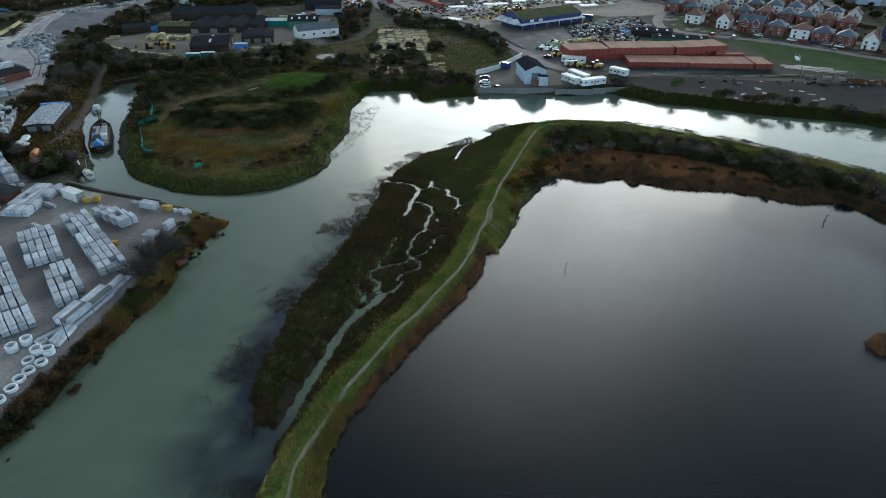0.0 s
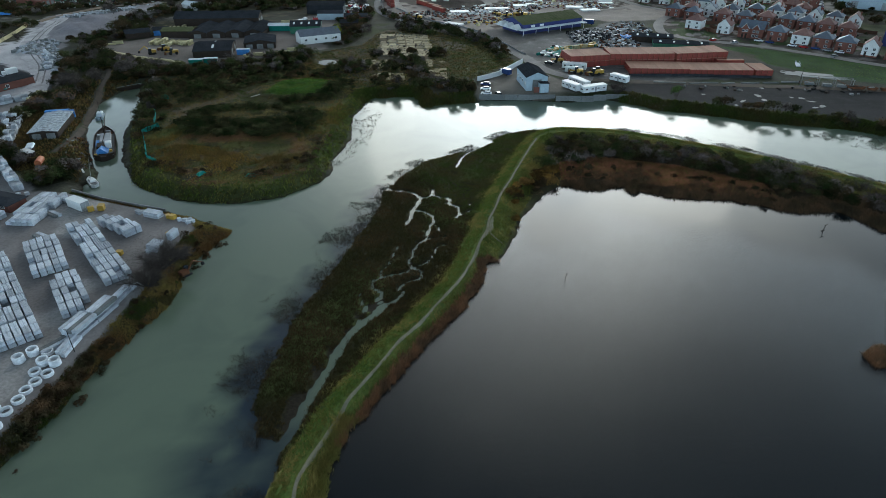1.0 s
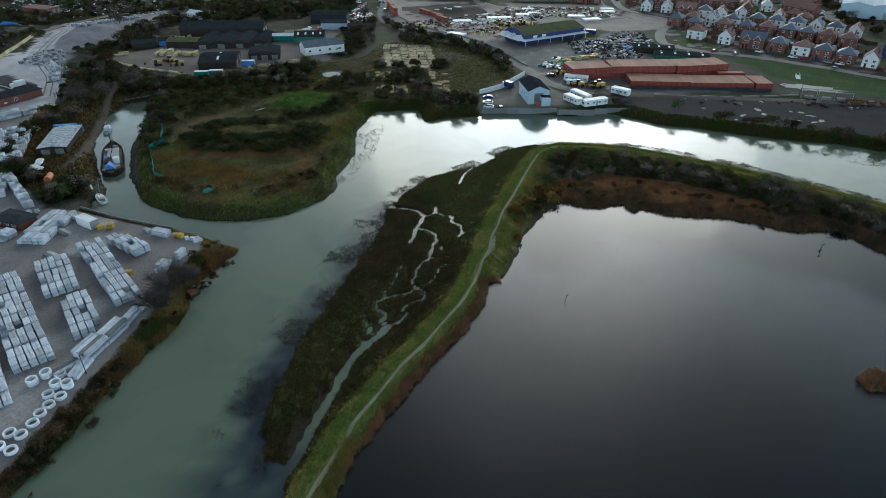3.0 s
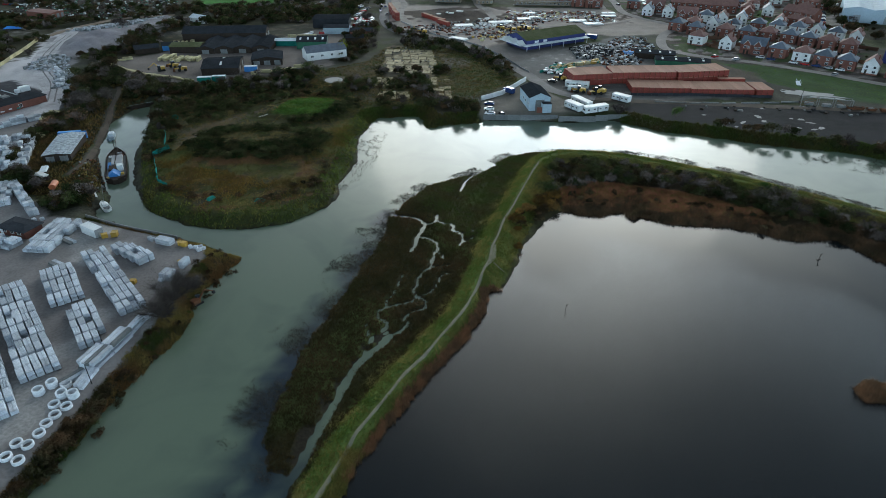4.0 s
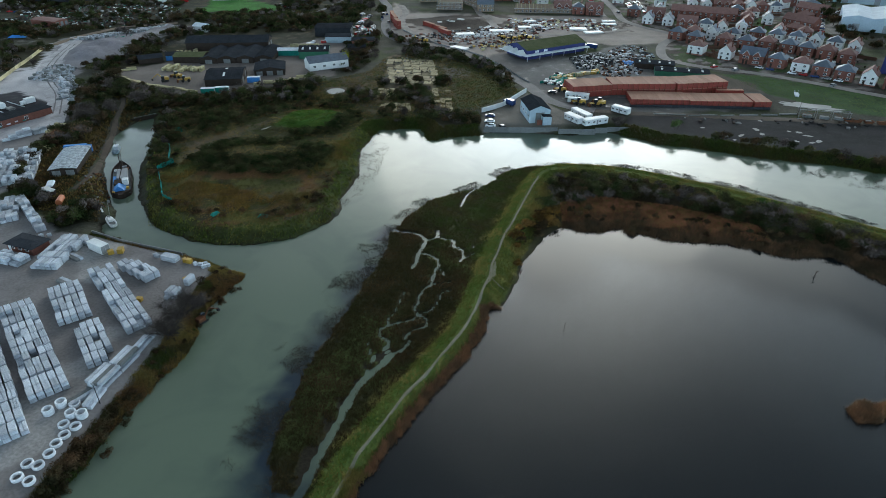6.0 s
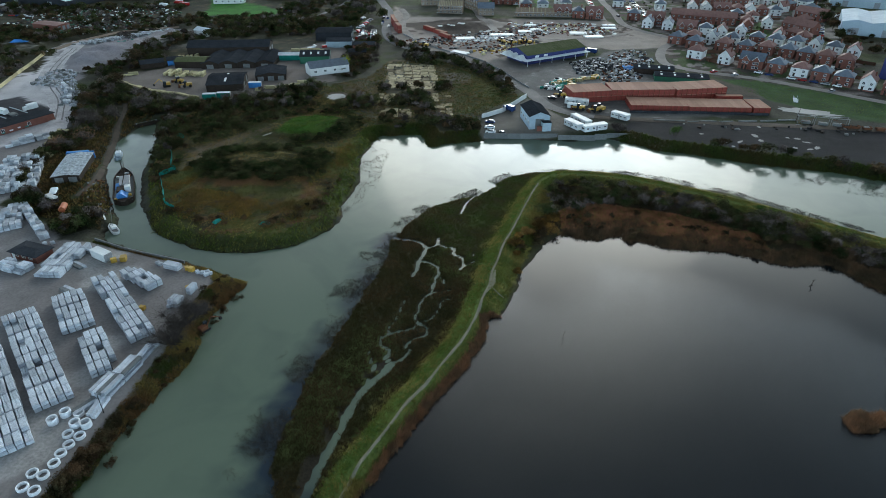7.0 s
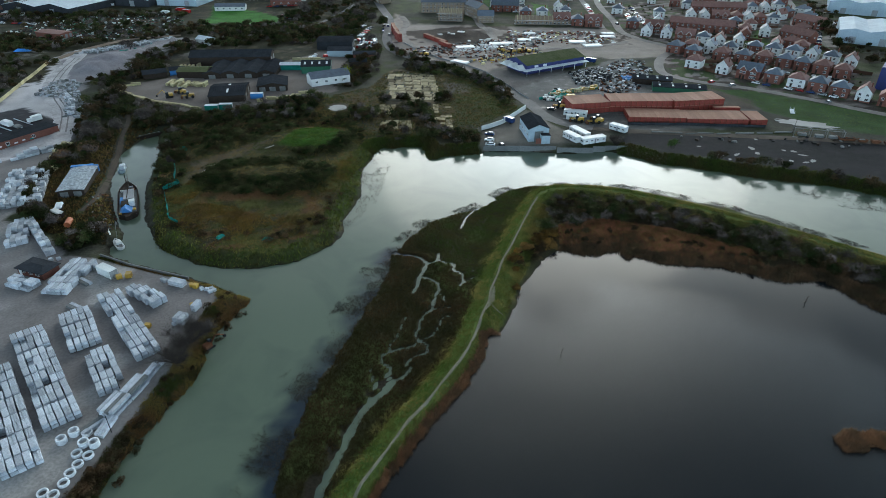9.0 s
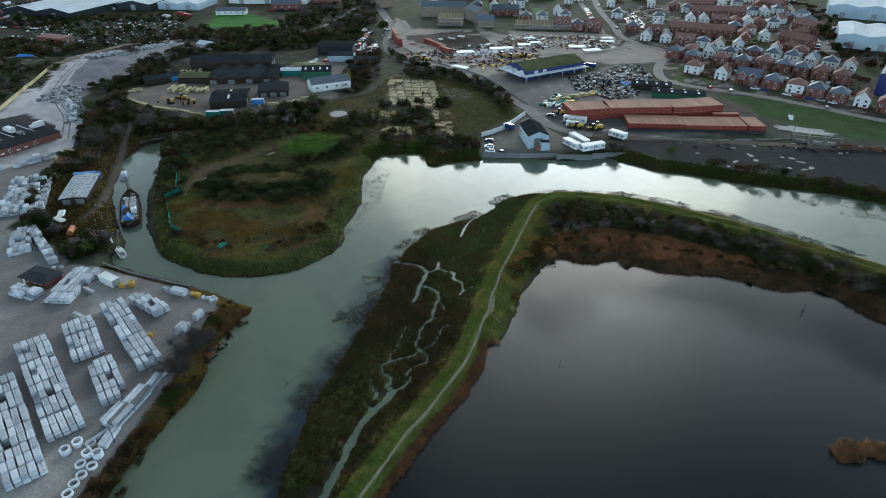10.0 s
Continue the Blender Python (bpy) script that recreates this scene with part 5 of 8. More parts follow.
tufts("estate_green_grass", q, (0.05, 0.12), 4, 0.3, 0.6, M["meadow"], "mown green below the estate")
q = sample([(140, 372), (215, 320), (240, 360), (250, 450), (262, 560), (150, 560), (130, 450), (150, 400)], 170)
bushes("garden_hedge", q, (0.6, 1.6), (0.8, 2.0), 120, 0.3, M["scrub"], "garden hedges and shrubs among the houses", "hedge")
# dead stems standing in the shallows
wob = lambda x, y: fbm(x, y, 0.16, 88) + RNG.normal(0, 0.07, len(x))
q = sample([(-46, 54), (-42, 90), (-32, 130), (-26, 165), (-4, 188), (14, 206), (40, 215), (100, 205), (140, 172), (150, 160), (120, 165), (40, 204), (15, 190), (-10, 165), (-14, 140), (-26, 100), (-28, 60), (-20, 54)], 11000,
           lambda x, y: (near(SR, x, y) < 0.4) & (near(SR, x, y) > np.where(y > 150, -4.0, -8.0)) & (wob(x, y) - 0.035 * (-near(SR, x, y)) > np.where(y > 150, 0.46, 0.45)))
tufts("shallow_stems", q, (0.10, 0.32), 4, 0.11, 0.25, M["stubble"], "dead dark stems standing in the shallows", "stems", base=0.0)
q = sample([(-34, 168), (-24, 190), (-22, 225), (-28, 240), (-33, 225), (-33, 190)], 420, lambda x, y: (near(SR, x, y) < 0) & (wob(x, y) > 0.5))
q2 = sample([(118, 196), (150, 186), (160, 196), (135, 205)], 400, lambda x, y: wob(x, y) > 0.48)
tufts("channel_stems", np.concatenate([q, q2]), (0.2, 0.55), 4, 0.09, 0.3, M["stubble"], "dead dark stems standing in the channel", "stems", base=0.0)

# ---- building blocks ----
class Shape:
    """Boxes, prisms and tubes gathered into one mesh."""

    def __init__(self):
        self.v, self.f = [], []

    def poly(self, pts, faces):
        o = len(self.v)
        self.v += [tuple(p) for p in pts]
        self.f += [tuple(i + o for i in f) for f in faces]
        return self

    def box(self, x, y, z, sx, sy, sz, yaw=0.0, taper=1.0, tilt=0.0):
        """A box standing on z, centred on x and y."""
        m = Matrix.Translation((x, y, z)) @ Matrix.Rotation(radians(yaw), 4, "Z") @ Matrix.Rotation(radians(tilt), 4, "Y")
        a, b = sx / 2, sy / 2
        p = [(-a, -b, 0), (a, -b, 0), (a, b, 0), (-a, b, 0)] + [(u * taper, w * taper, sz) for u, w in ((-a, -b), (a, -b), (a, b), (-a, b))]
        return self.poly([m @ Vector(q) for q in p], [(3, 2, 1, 0), (4, 5, 6, 7), (0, 1, 5, 4), (1, 2, 6, 5), (2, 3, 7, 6), (3, 0, 4, 7)])

    def soft(self, x, y, z, sx, sy, sz, e=0.06, yaw=0.0):
        """A box with chamfered upper edges and corners."""
        m = Matrix.Translation((x, y, z)) @ Matrix.Rotation(radians(yaw), 4, "Z")
        a, b = sx / 2, sy / 2

        def ring(i, h):
            return [(-a + e, -b + i, h), (a - e, -b + i, h), (a - i, -b + e, h), (a - i, b - e, h), (a - e, b - i, h), (-a + e, b - i, h), (-a + i, b - e, h), (-a + i, -b + e, h)]
        p = ring(0, 0) + ring(0, sz - e) + ring(e, sz)
        f = [tuple(range(7, -1, -1)), tuple(range(16, 24))]
        for r in (0, 8):
            f += [(r + k, r + (k + 1) % 8, r + 8 + (k + 1) % 8, r + 8 + k) for k in range(8)]
        return self.poly([m @ Vector(q) for q in p], f)

    def tube(self, a, b, ra, rb=None, n=8):
        rb = ra if rb is None else rb
        a, b = Vector(a), Vector(b)
        q = (b - a).to_track_quat("Z", "Y")
        p = []
        for c, r in ((a, ra), (b, rb)):
            p += [c + q @ Vector((r * math.cos(2 * math.pi * k / n), r * math.sin(2 * math.pi * k / n), 0)) for k in range(n)]
        return self.poly(p, [(k, (k + 1) % n, n + (k + 1) % n, n + k) for k in range(n)] + [tuple(range(n - 1, -1, -1)), tuple(range(n, 2 * n))])

    def ring(self, x, y, z, r1, r2, h, n=24):
        p = []
        for r, zz in ((r1, 0), (r1, h - 0.04), (r1 - 0.04, h), (r2 + 0.03, h), (r2, h - 0.03), (r2, 0)):
            p += [(x + r * math.cos(2 * math.pi * k / n), y + r * math.sin(2 * math.pi * k / n), z + zz) for k in range(n)]
        f = []
        for j in range(6):
            for k in range(n):
                a, b = j * n, ((j + 1) % 6) * n
                f.append((a + k, a + (k + 1) % n, b + (k + 1) % n, b + k))
        return self.poly(p, f)

    def mesh(self, name, material, smooth_all=False):
        me = bpy.data.meshes.new(name)
        me.from_pydata(self.v, [], self.f)
        me.update()
        me.materials.append(material)
        if smooth_all:
            me.polygons.foreach_set("use_smooth", np.ones(len(me.polygons), bool))
        return me


def part(name, shape, material, parent, label="", at=None):
    """One mesh under a thing or under a part."""
    me = shape.mesh(name, material) if isinstance(shape, Shape) else shape
    ob = new(name, me)
    ob.parent = parent
    if at is not None:
        ob.matrix_basis = at
    return tagged(ob, label)


def thing(name, label, category, m=None, group=""):
    ob = new(name)
    ob.empty_display_size = 0.5
    tagged(ob, label, category, group)
    if m is not None:
        ob.matrix_basis = m
    return ob


def solo(name, shape, material, label, category, m=None, group="", kind=""):
    me = shape.mesh(name, material) if isinstance(shape, Shape) else shape
    ob = tagged(new(name, me), label, category, group, kind)
    if m is not None:
        ob.matrix_basis = m
    return ob


MADE = {}


def put(key, build, m):
    """The first of a kind is built, the next are copies."""
    if key not in MADE:
        MADE[key] = build()
        MADE[key].matrix_basis = m
        return MADE[key]
    return copy_thing(MADE[key], m)


def on(x, y, yaw=0.0, lift=0.0):
    return pose(x, y, height(x, y) + lift, 0, 0, yaw)


def face(a, b):
    """The yaw of a line from a to b, in degrees."""
    return math.degrees(math.atan2(b[1] - a[1], b[0] - a[0]))


def gable_walls(w, d, h, top, t=0.3):
    """Walls of a house or shed whose ridge runs along y; solid, with gables."""
    a, b = w / 2, d / 2
    p = [(-a, -b, 0), (a, -b, 0), (a, b, 0), (-a, b, 0), (-a, -b, h), (a, -b, h), (a, b, h), (-a, b, h), (0, -b, top), (0, b, top)]
    return Shape().poly(p, [(0, 1, 5, 8, 4), (1, 2, 6, 5), (2, 3, 7, 9, 6), (3, 0, 4, 7), (4, 8, 9, 7), (5, 6, 9, 8), (3, 2, 1, 0)])


def gable_roof(w, d, h, top, over=0.35, t=0.18, ribs=0):
    """Two sloped slabs that meet at a ridge along y, with a ridge capping."""
    s = Shape()
    a, b = w / 2, d / 2 + over
    sl = (top - h) / a
    for k in (-1, 1):
        lo = (k * (a + over), h - over * sl + 0.04)
        hi = (0, top + 0.04)
        ys = [(-b, 0.0)]
        for i in range(ribs):
            y = -b + (i + 0.5) * 2 * b / ribs
            ys += [(y - 0.18, 0.0), (y - 0.12, 0.08), (y + 0.12, 0.08), (y + 0.18, 0.0)]
        ys.append((b, 0.0))
        q = []
        for y, up in ys:
            q += [(lo[0], y, lo[1]), (hi[0], y, hi[1]), (hi[0], y, hi[1] + t + up), (lo[0], y, lo[1] + t + up)]
        f = [(3, 2, 1, 0), tuple(4 * (len(ys) - 1) + j for j in range(4))]
        for i in range(len(ys) - 1):
            f += [(4 * i + j, 4 * i + (j + 1) % 4, 4 * i + 4 + (j + 1) % 4, 4 * i + 4 + j) for j in range(4)]
        s.poly(q, f)
    return s


def hip_roof(w, d, h, top, over=0.35, t=0.18):
    s = Shape()
    a, b = w / 2 + over, d / 2 + over
    r = max(abs(w - d) / 2, 0.4)
    e = [(0, -r), (0, r)] if d >= w else [(-r, 0), (r, 0)]
    for z0 in (0,):
        base = [(-a, -b, h - 0.1), (a, -b, h - 0.1), (a, b, h - 0.1), (-a, b, h - 0.1)]
        up = [(-a, -b, h + t - 0.1), (a, -b, h + t - 0.1), (a, b, h + t - 0.1), (-a, b, h + t - 0.1)]
        rd = [(e[0][0], e[0][1], top), (e[1][0], e[1][1], top)]
        f = [(3, 2, 1, 0), (0, 1, 5, 4), (1, 2, 6, 5), (2, 3, 7, 6), (3, 0, 4, 7)]
        f += [(4, 5, 8), (5, 6, 9, 8), (6, 7, 9), (7, 4, 8, 9)] if d >= w else [(4, 5, 9, 8), (5, 6, 9), (6, 7, 8, 9), (7, 4, 8)]
        s.poly(base + up + rd, f)
    return s


def window(parent, x, y, z, w, h, yaw=0, name="window"):
    """A frame with a bar, and a dark pane set back in it."""
    fr = Shape()
    for sx in (-1, 1):
        fr.box(sx * (w / 2 - 0.05), 0, 0, 0.1, 0.12, h)
    for zz in (0, h - 0.1):
        fr.box(0, 0, zz, w - 0.2, 0.12, 0.1)
    fr.box(0, 0, 0.1, 0.07, 0.1, h - 0.2)
    key = ("win", w, h)
    if key not in MADE:
        MADE[key] = (fr.mesh("window", M["frame"]), Shape().box(0, 0, 0.02, w - 0.1, 0.05, h - 0.04).mesh("pane", M["glass"]))
    ob = part(name, MADE[key][0], None, parent, "", pose(x, y, z, 0, 0, yaw))
    part("pane", MADE[key][1], None, ob)
    return ob

# ---- the precast yard ----
def bundle_mesh(w, l, h, cols):
    cw, g = w / cols, 0.05
    top = []
    for i in range(cols):
        x0, x1 = -w / 2 + i * cw, -w / 2 + (i + 1) * cw
        top += [(x0 + (g if i else 0), h - 0.22 if i else 0.0), (x0 + g, h - 0.03), (x0 + 2 * g, h), (x1 - 2 * g, h), (x1 - g, h - 0.03), (x1 - (g if i < cols - 1 else 0), h - 0.22 if i < cols - 1 else 0.0)]
    n = len(top)
    p = [(x, -l / 2, z) for x, z in top] + [(x, l / 2, z) for x, z in top]
    f = [tuple(range(n)), tuple(range(2 * n - 1, n - 1, -1))] + [(k, n + k, n + (k + 1) % n, (k + 1) % n) for k in range(n)]
    return Shape().poly(p, f).mesh("block", M["concrete"])


BUNDLES = [bundle_mesh(1.26, 2.9, 0.9, 1), bundle_mesh(1.26, 2.9, 0.9, 3), bundle_mesh(1.28, 2.85, 0.88, 2)]
SKID = Shape().box(-0.4, 0, 0, 0.12, 2.2, 0.1).box(0.4, 0, 0, 0.12, 2.2, 0.1).mesh("skid", M["wood_dark"])


def stack_of(kind, tiers, group):
    ob = thing("block_stack", ("tall strapped stack" if tiers > 2 else "strapped stack" if tiers > 1 else "single strapped layer") + " of pale grey concrete blocks on timber skids", "block stack", None, group)
    part("skid", SKID, None, ob, "dark timber skid")
    for k in range(tiers):
        hh = (0.9, 0.9, 0.88)[kind]
        part("block", BUNDLES[kind], None, ob, "", pose(0.03 * (k % 2), -0.02 * k, 0.1 + k * (hh + 0.05), 0, 0, 0.6 * k))
    return ob


def stack_row_far(a, b, across, gap=0.08, pitch=2.62, wide=1.5):
    """The same, far off, as one mesh for each row."""
    s = Shape()
    L = math.dist(a, b)
    ux, uy = (b[0] - a[0]) / L, (b[1] - a[1]) / L
    for i in range(int(L / pitch)):
        for j in range(across):
            if random.random() < gap:
                continue
            t, o = (i + 0.5) * pitch + random.uniform(-0.3, 0.3), (j - (across - 1) / 2) * wide
            x, y = a[0] + ux * t - uy * o, a[1] + uy * t + ux * o
            z = height(x, y)
            for k in range(random.choice((1, 2, 2, 2, 3))):
                s.soft(x, y, z + 0.05 + k * 0.9, 1.38, min(2.5, pitch - 0.1), 0.85, 0.04, face(a, b) - 90 + random.uniform(-3, 3))
    solo("block_stacks", s, M["concrete_far"], "far rows of strapped grey concrete block stacks", "block stacks", kind="stuff")


def stack_row(a, b, across, group, gap=0.06, pitch=3.06, wide=1.4, odd=0.10, lean=0.0):
    """Rows of stacks along the line a-b, so many abreast."""
    L = math.dist(a, b)
    ux, uy = (b[0] - a[0]) / L, (b[1] - a[1]) / L
    n = int(L / pitch)
    yaw = face(a, b) - 90
    for i in range(n):
        shift = random.uniform(-0.35, 0.35)
        for j in range(across):
            if random.random() < gap:
                continue
            s = (i + 0.5) * pitch + shift + random.uniform(-odd, odd)
            o = (j - (across - 1) / 2) * wide + random.uniform(-0.08, 0.08)
            x, y = a[0] + ux * s - uy * o, a[1] + uy * s + ux * o
            kind, tiers = random.choice((0, 0, 0, 2, 2, 1)), random.choice((1, 2, 2, 2, 2, 2, 2, 2, 2, 2))
            put(("stack", kind, tiers, group), lambda: stack_of(kind, tiers, group), on(x, y, yaw + lean + random.uniform(-1.6, 1.6), 0.0))


stack_row((-99.6, 115.2), (-75.0, 86.2), 5, "blocks in the long yard row", 0.01)
stack_row((-93.4, 107.4), (-85.2, 97.8), 1, "blocks in the long yard row", 0.5)
stack_row((-92.2, 122.8), (-82.0, 109.0), 5, "blocks in the middle yard row", 0.02)
stack_row((-79.6, 108.6), (-70.2, 96.4), 4, "blocks in the middle yard row", 0.06)
stack_row((-87.4, 130.8), (-67.2, 107.6), 4, "blocks in the river-side yard row", 0.02)
stack_row((-83.0, 134.2), (-70.8, 126.6), 3, "blocks in the river-side yard row", 0.04, lean=-10)
stack_row((-99, 101.5), (-76.5, 75), 5, "blocks in the outer yard row", 0.03)
stack_row((-117.5, 137.4), (-106.2, 133.6), 3, "blocks by the yard office", 0.0)
stack_row((-101.6, 147), (-102.6, 131.2), 5, "blocks by the yard office", 0.05)
stack_row_far((-153, 208), (-141, 180), 9, 0.04, 2.9)
stack_row_far((-134, 170), (-126, 154), 4, 0.08)
stack_row_far((-153, 177), (-140, 153), 7, 0.05, 2.9)
stack_row_far((-132, 171), (-113, 150), 2, 0.12, 1.9, 1.2)
stack_row_far((-172, 216), (-157, 231), 2, 0.15)
stack_row((-63.2, 128.2), (-65.4, 119.0), 2, "blocks on the quay corner", 0.4, 3.1, 1.4)
stack_row_far((-182, 292), (-171, 270), 2, 0.2)
stack_row_far((-190, 300), (-176, 285), 2, 0.3)


def beam_pack(length, cols, rows):
    ob = thing("beam_stack", "long grey concrete beams stacked on the yard's river edge", "beam stack", None, "beams on the bank")
    for r in range(rows):
        for c in range(cols - r % 2):
            part("beam", Shape().soft((c - (cols - 1) / 2 + 0.3 * (r % 2)) * 0.94, random.uniform(-0.15, 0.15), r * 0.74, 0.88, length, 0.7, 0.06), M["concrete" if (r + c) % 4 else "concrete_dark"], ob)
    return ob


for x, y, yaw, length, cols, rows in ((-67.6, 91.7, -14, 5.6, 4, 3), (-65.8, 97.1, -13, 5.6, 3, 3), (-64.7, 102.3, -9, 5.6, 2, 2), (-69.9, 86.9, -34, 4.8, 2, 1), (-67.1, 86.6, -4, 5.4, 2, 2),
                                      (-63.6, 106.6, -20, 3.6, 2, 1), (-97.6, 144.4, 66, 5.0, 2, 2), (-97.4, 137.4, 60, 4.5, 2, 1), (-93.5, 125.6, 62, 5.0, 2, 1)):
    beam_pack(length, cols, rows).matrix_basis = on(x, y, yaw)


def concrete_ring(tiers):
    ob = thing("concrete_ring", "pale concrete manhole ring" + (" stack" if tiers > 1 else "") + " standing on the yard floor", "concrete ring", None, "manhole rings")
    for k in range(tiers):
        part("ring", Shape().ring(0, 0, k * 0.66, 1.0, 0.74, 0.63), M["concrete_pale"], ob)
    return ob


for x, y, tiers in ((-73.9, 82.9, 2), (-72.5, 84.9, 2), (-70.1, 85.1, 1), (-69.3, 82.3, 2), (-67.2, 82.2, 2), (-69.5, 80.0, 1), (-67.2, 79.7, 1), (-68.1, 77.6, 1), (-68.5, 75.6, 1), (-68.5, 73.4, 1),
                    (-71.0, 71.2, 1), (-69.0, 70.9, 1), (-71.1, 68.4, 1), (-68.9, 67.9, 1)):
    put(("ring", tiers), lambda: concrete_ring(tiers), on(x, y, 17 * tiers * x))


def yard_lamp():
    ob = thing("lamp_post", "slim dark steel lamp post in the yard", "lamp post", None, "yard lamps")
    part("pole", Shape().tube((0, 0, 0), (0, 0, 5.0), 0.09, 0.06), M["rubber"], ob)
    part("lamp_head", Shape().soft(0.2, 0, 4.95, 0.7, 0.25, 0.16, 0.04), M["steel"], ob)
    return ob


for x, y in ((-65.6, 85.6), (-67.9, 95.4)):
    put("yard_lamp", yard_lamp, on(x, y, 160))


def kiosk():
    ob = thing("yard_office", "low brick office with a dark slate hipped roof", "office", on(-112.4, 142.4, -19))
    part("wall", Shape().box(0, 0, 0, 9.2, 5.2, 2.2), M["brick"], ob)
    part("roof", hip_roof(9.2, 5.2, 2.2, 2.9, 0.5), M["roof_dark"], ob)
    for x in (-2.4, 0.2, 2.6):
        window(ob, x, -2.62, 1.0, 1.3, 1.1)
    part("door", Shape().box(-3.6, -2.63, 0.02, 0.9, 0.08, 2.05), M["white"], ob)


kiosk()


def box_van_body(label):
    ob = thing("storage_container", label, "container", None)
    s = Shape().box(0, 0, 0.15, 2.4, 6.0, 2.4)
    for i in range(18):
        for k in (-1, 1):
            s.box(k * 1.215, -2.85 + i * 0.335, 0.3, 0.05, 0.16, 2.1)
    part("body", s, M["white"], ob)
    part("door", Shape().box(-0.58, -3.03, 0.25, 1.1, 0.06, 2.2).box(0.58, -3.03, 0.25, 1.1, 0.06, 2.2), M["grey_steel"], ob)
    part("base_rail", Shape().box(-1.1, 0, 0, 0.15, 6.0, 0.16).box(1.1, 0, 0, 0.15, 6.0, 0.16), M["rubber"], ob)
    return ob


box_van_body("white steel storage container at the yard wall").matrix_basis = on(-92.8, 141.3, 60)
ob = thing("slab_pack", "pale banded pack of concrete slabs by the quay wall", "slab pack", on(-72, 137, 70))
for i in range(5):
    part("slab", Shape().soft(0, 0, i * 0.3, 2.0, 4.6, 0.27, 0.03), M["concrete"], ob)
for x, y, s in ((-88.9, 139.6, 1.0), (-86.6, 140.4, 1.2), (-66.6, 135.6, 1.0), (-68.0, 136.2, 0.8), (-72.2, 118.6, 0.9), (-64.6, 127.5, 0.7), (-65.3, 121.8, 0.6)):
    ob = thing("crate", "yellow timber crate of yard fittings", "crate", on(x, y, 30 * x), "yellow crates")
    part("body", Shape().soft(0, 0, 0.1, 1.5 * s, 1.2 * s, 1.1 * s, 0.05), M["yellow"], ob)
    part("pallet", Shape().box(-0.4 * s, 0, 0, 0.15, 1.2 * s, 0.1).box(0.4 * s, 0, 0, 0.15, 1.2 * s, 0.1), M["timber"], ob)
for x, y in ((-63.2, 134.4), (-62.3, 135.3), (-61.5, 134.7), (-64.6, 134.6), (-62.0, 133.4), (-75.8, 138.2), (-76.7, 138.8), (-65.6, 121.0), (-66.2, 119.8), (-112.6, 148.5), (-110.6, 148.9), (-104.6, 148.6), (-106.2, 147.8), (-103.6, 147.4)):
    solo("concrete_block", Shape().soft(0, 0, 0, 1.1, 0.9, 0.8, 0.06), M["concrete"], "loose pale concrete block on the yard's edge", "concrete block", on(x, y, 37 * x), "loose blocks")
# low quay wall round the yard's point
ob = thing("quay_wall", "low dark concrete wall along the yard's water edge", "wall")
for a, b in (((-100, 151.5), (-90, 146.8)), ((-90, 146.8), (-80, 143.2)), ((-80, 143.2), (-70, 139.8))):
    x, y = (a[0] + b[0]) / 2, (a[1] + b[1]) / 2
    part("wall_panel", Shape().soft(0, 0, -0.4, math.dist(a, b) - 0.05, 0.35, 1.3, 0.04), M["concrete_dark"], ob, "", on(x, y, face(a, b)))


def excavator(label, m, paint, arm_out=4.5):
    ob = thing("excavator", label, "excavator", m, "site machines")
    for k in (-1, 1):
        t = part("track", Shape().soft(k * 1.1, 0, 0, 0.6, 3.4, 0.85, 0.2), M["rubber"], ob, "black steel crawler track")
    part("body", Shape().soft(0.1, -0.5, 0.95, 2.4, 2.6, 1.2, 0.15), paint, ob)
    part("cab", Shape().soft(-0.7, 0.9, 0.95, 1.0, 1.4, 1.9, 0.12), M["glass"], ob, "glazed cab")
    part("boom", Shape().tube((0.35, 0.8, 1.6), (0.35, arm_out * 0.6, 4.0), 0.26, 0.2, 6), paint, ob)
    part("stick", Shape().tube((0.35, arm_out * 0.6, 4.0), (0.35, arm_out + 1.0, 2.0), 0.2, 0.14, 6), paint, ob)
    part("bucket", Shape().box(0.35, arm_out + 1.1, 1.1, 1.0, 0.8, 0.9, 0, 0.7), M["rubber"], ob)
    return ob


excavator("rusty long-armed excavator at the water's edge", on(-56.4, 114.4, -35) @ Matrix.Diagonal((0.72, 0.72, 0.72, 1)), M["rust"], 5.0)

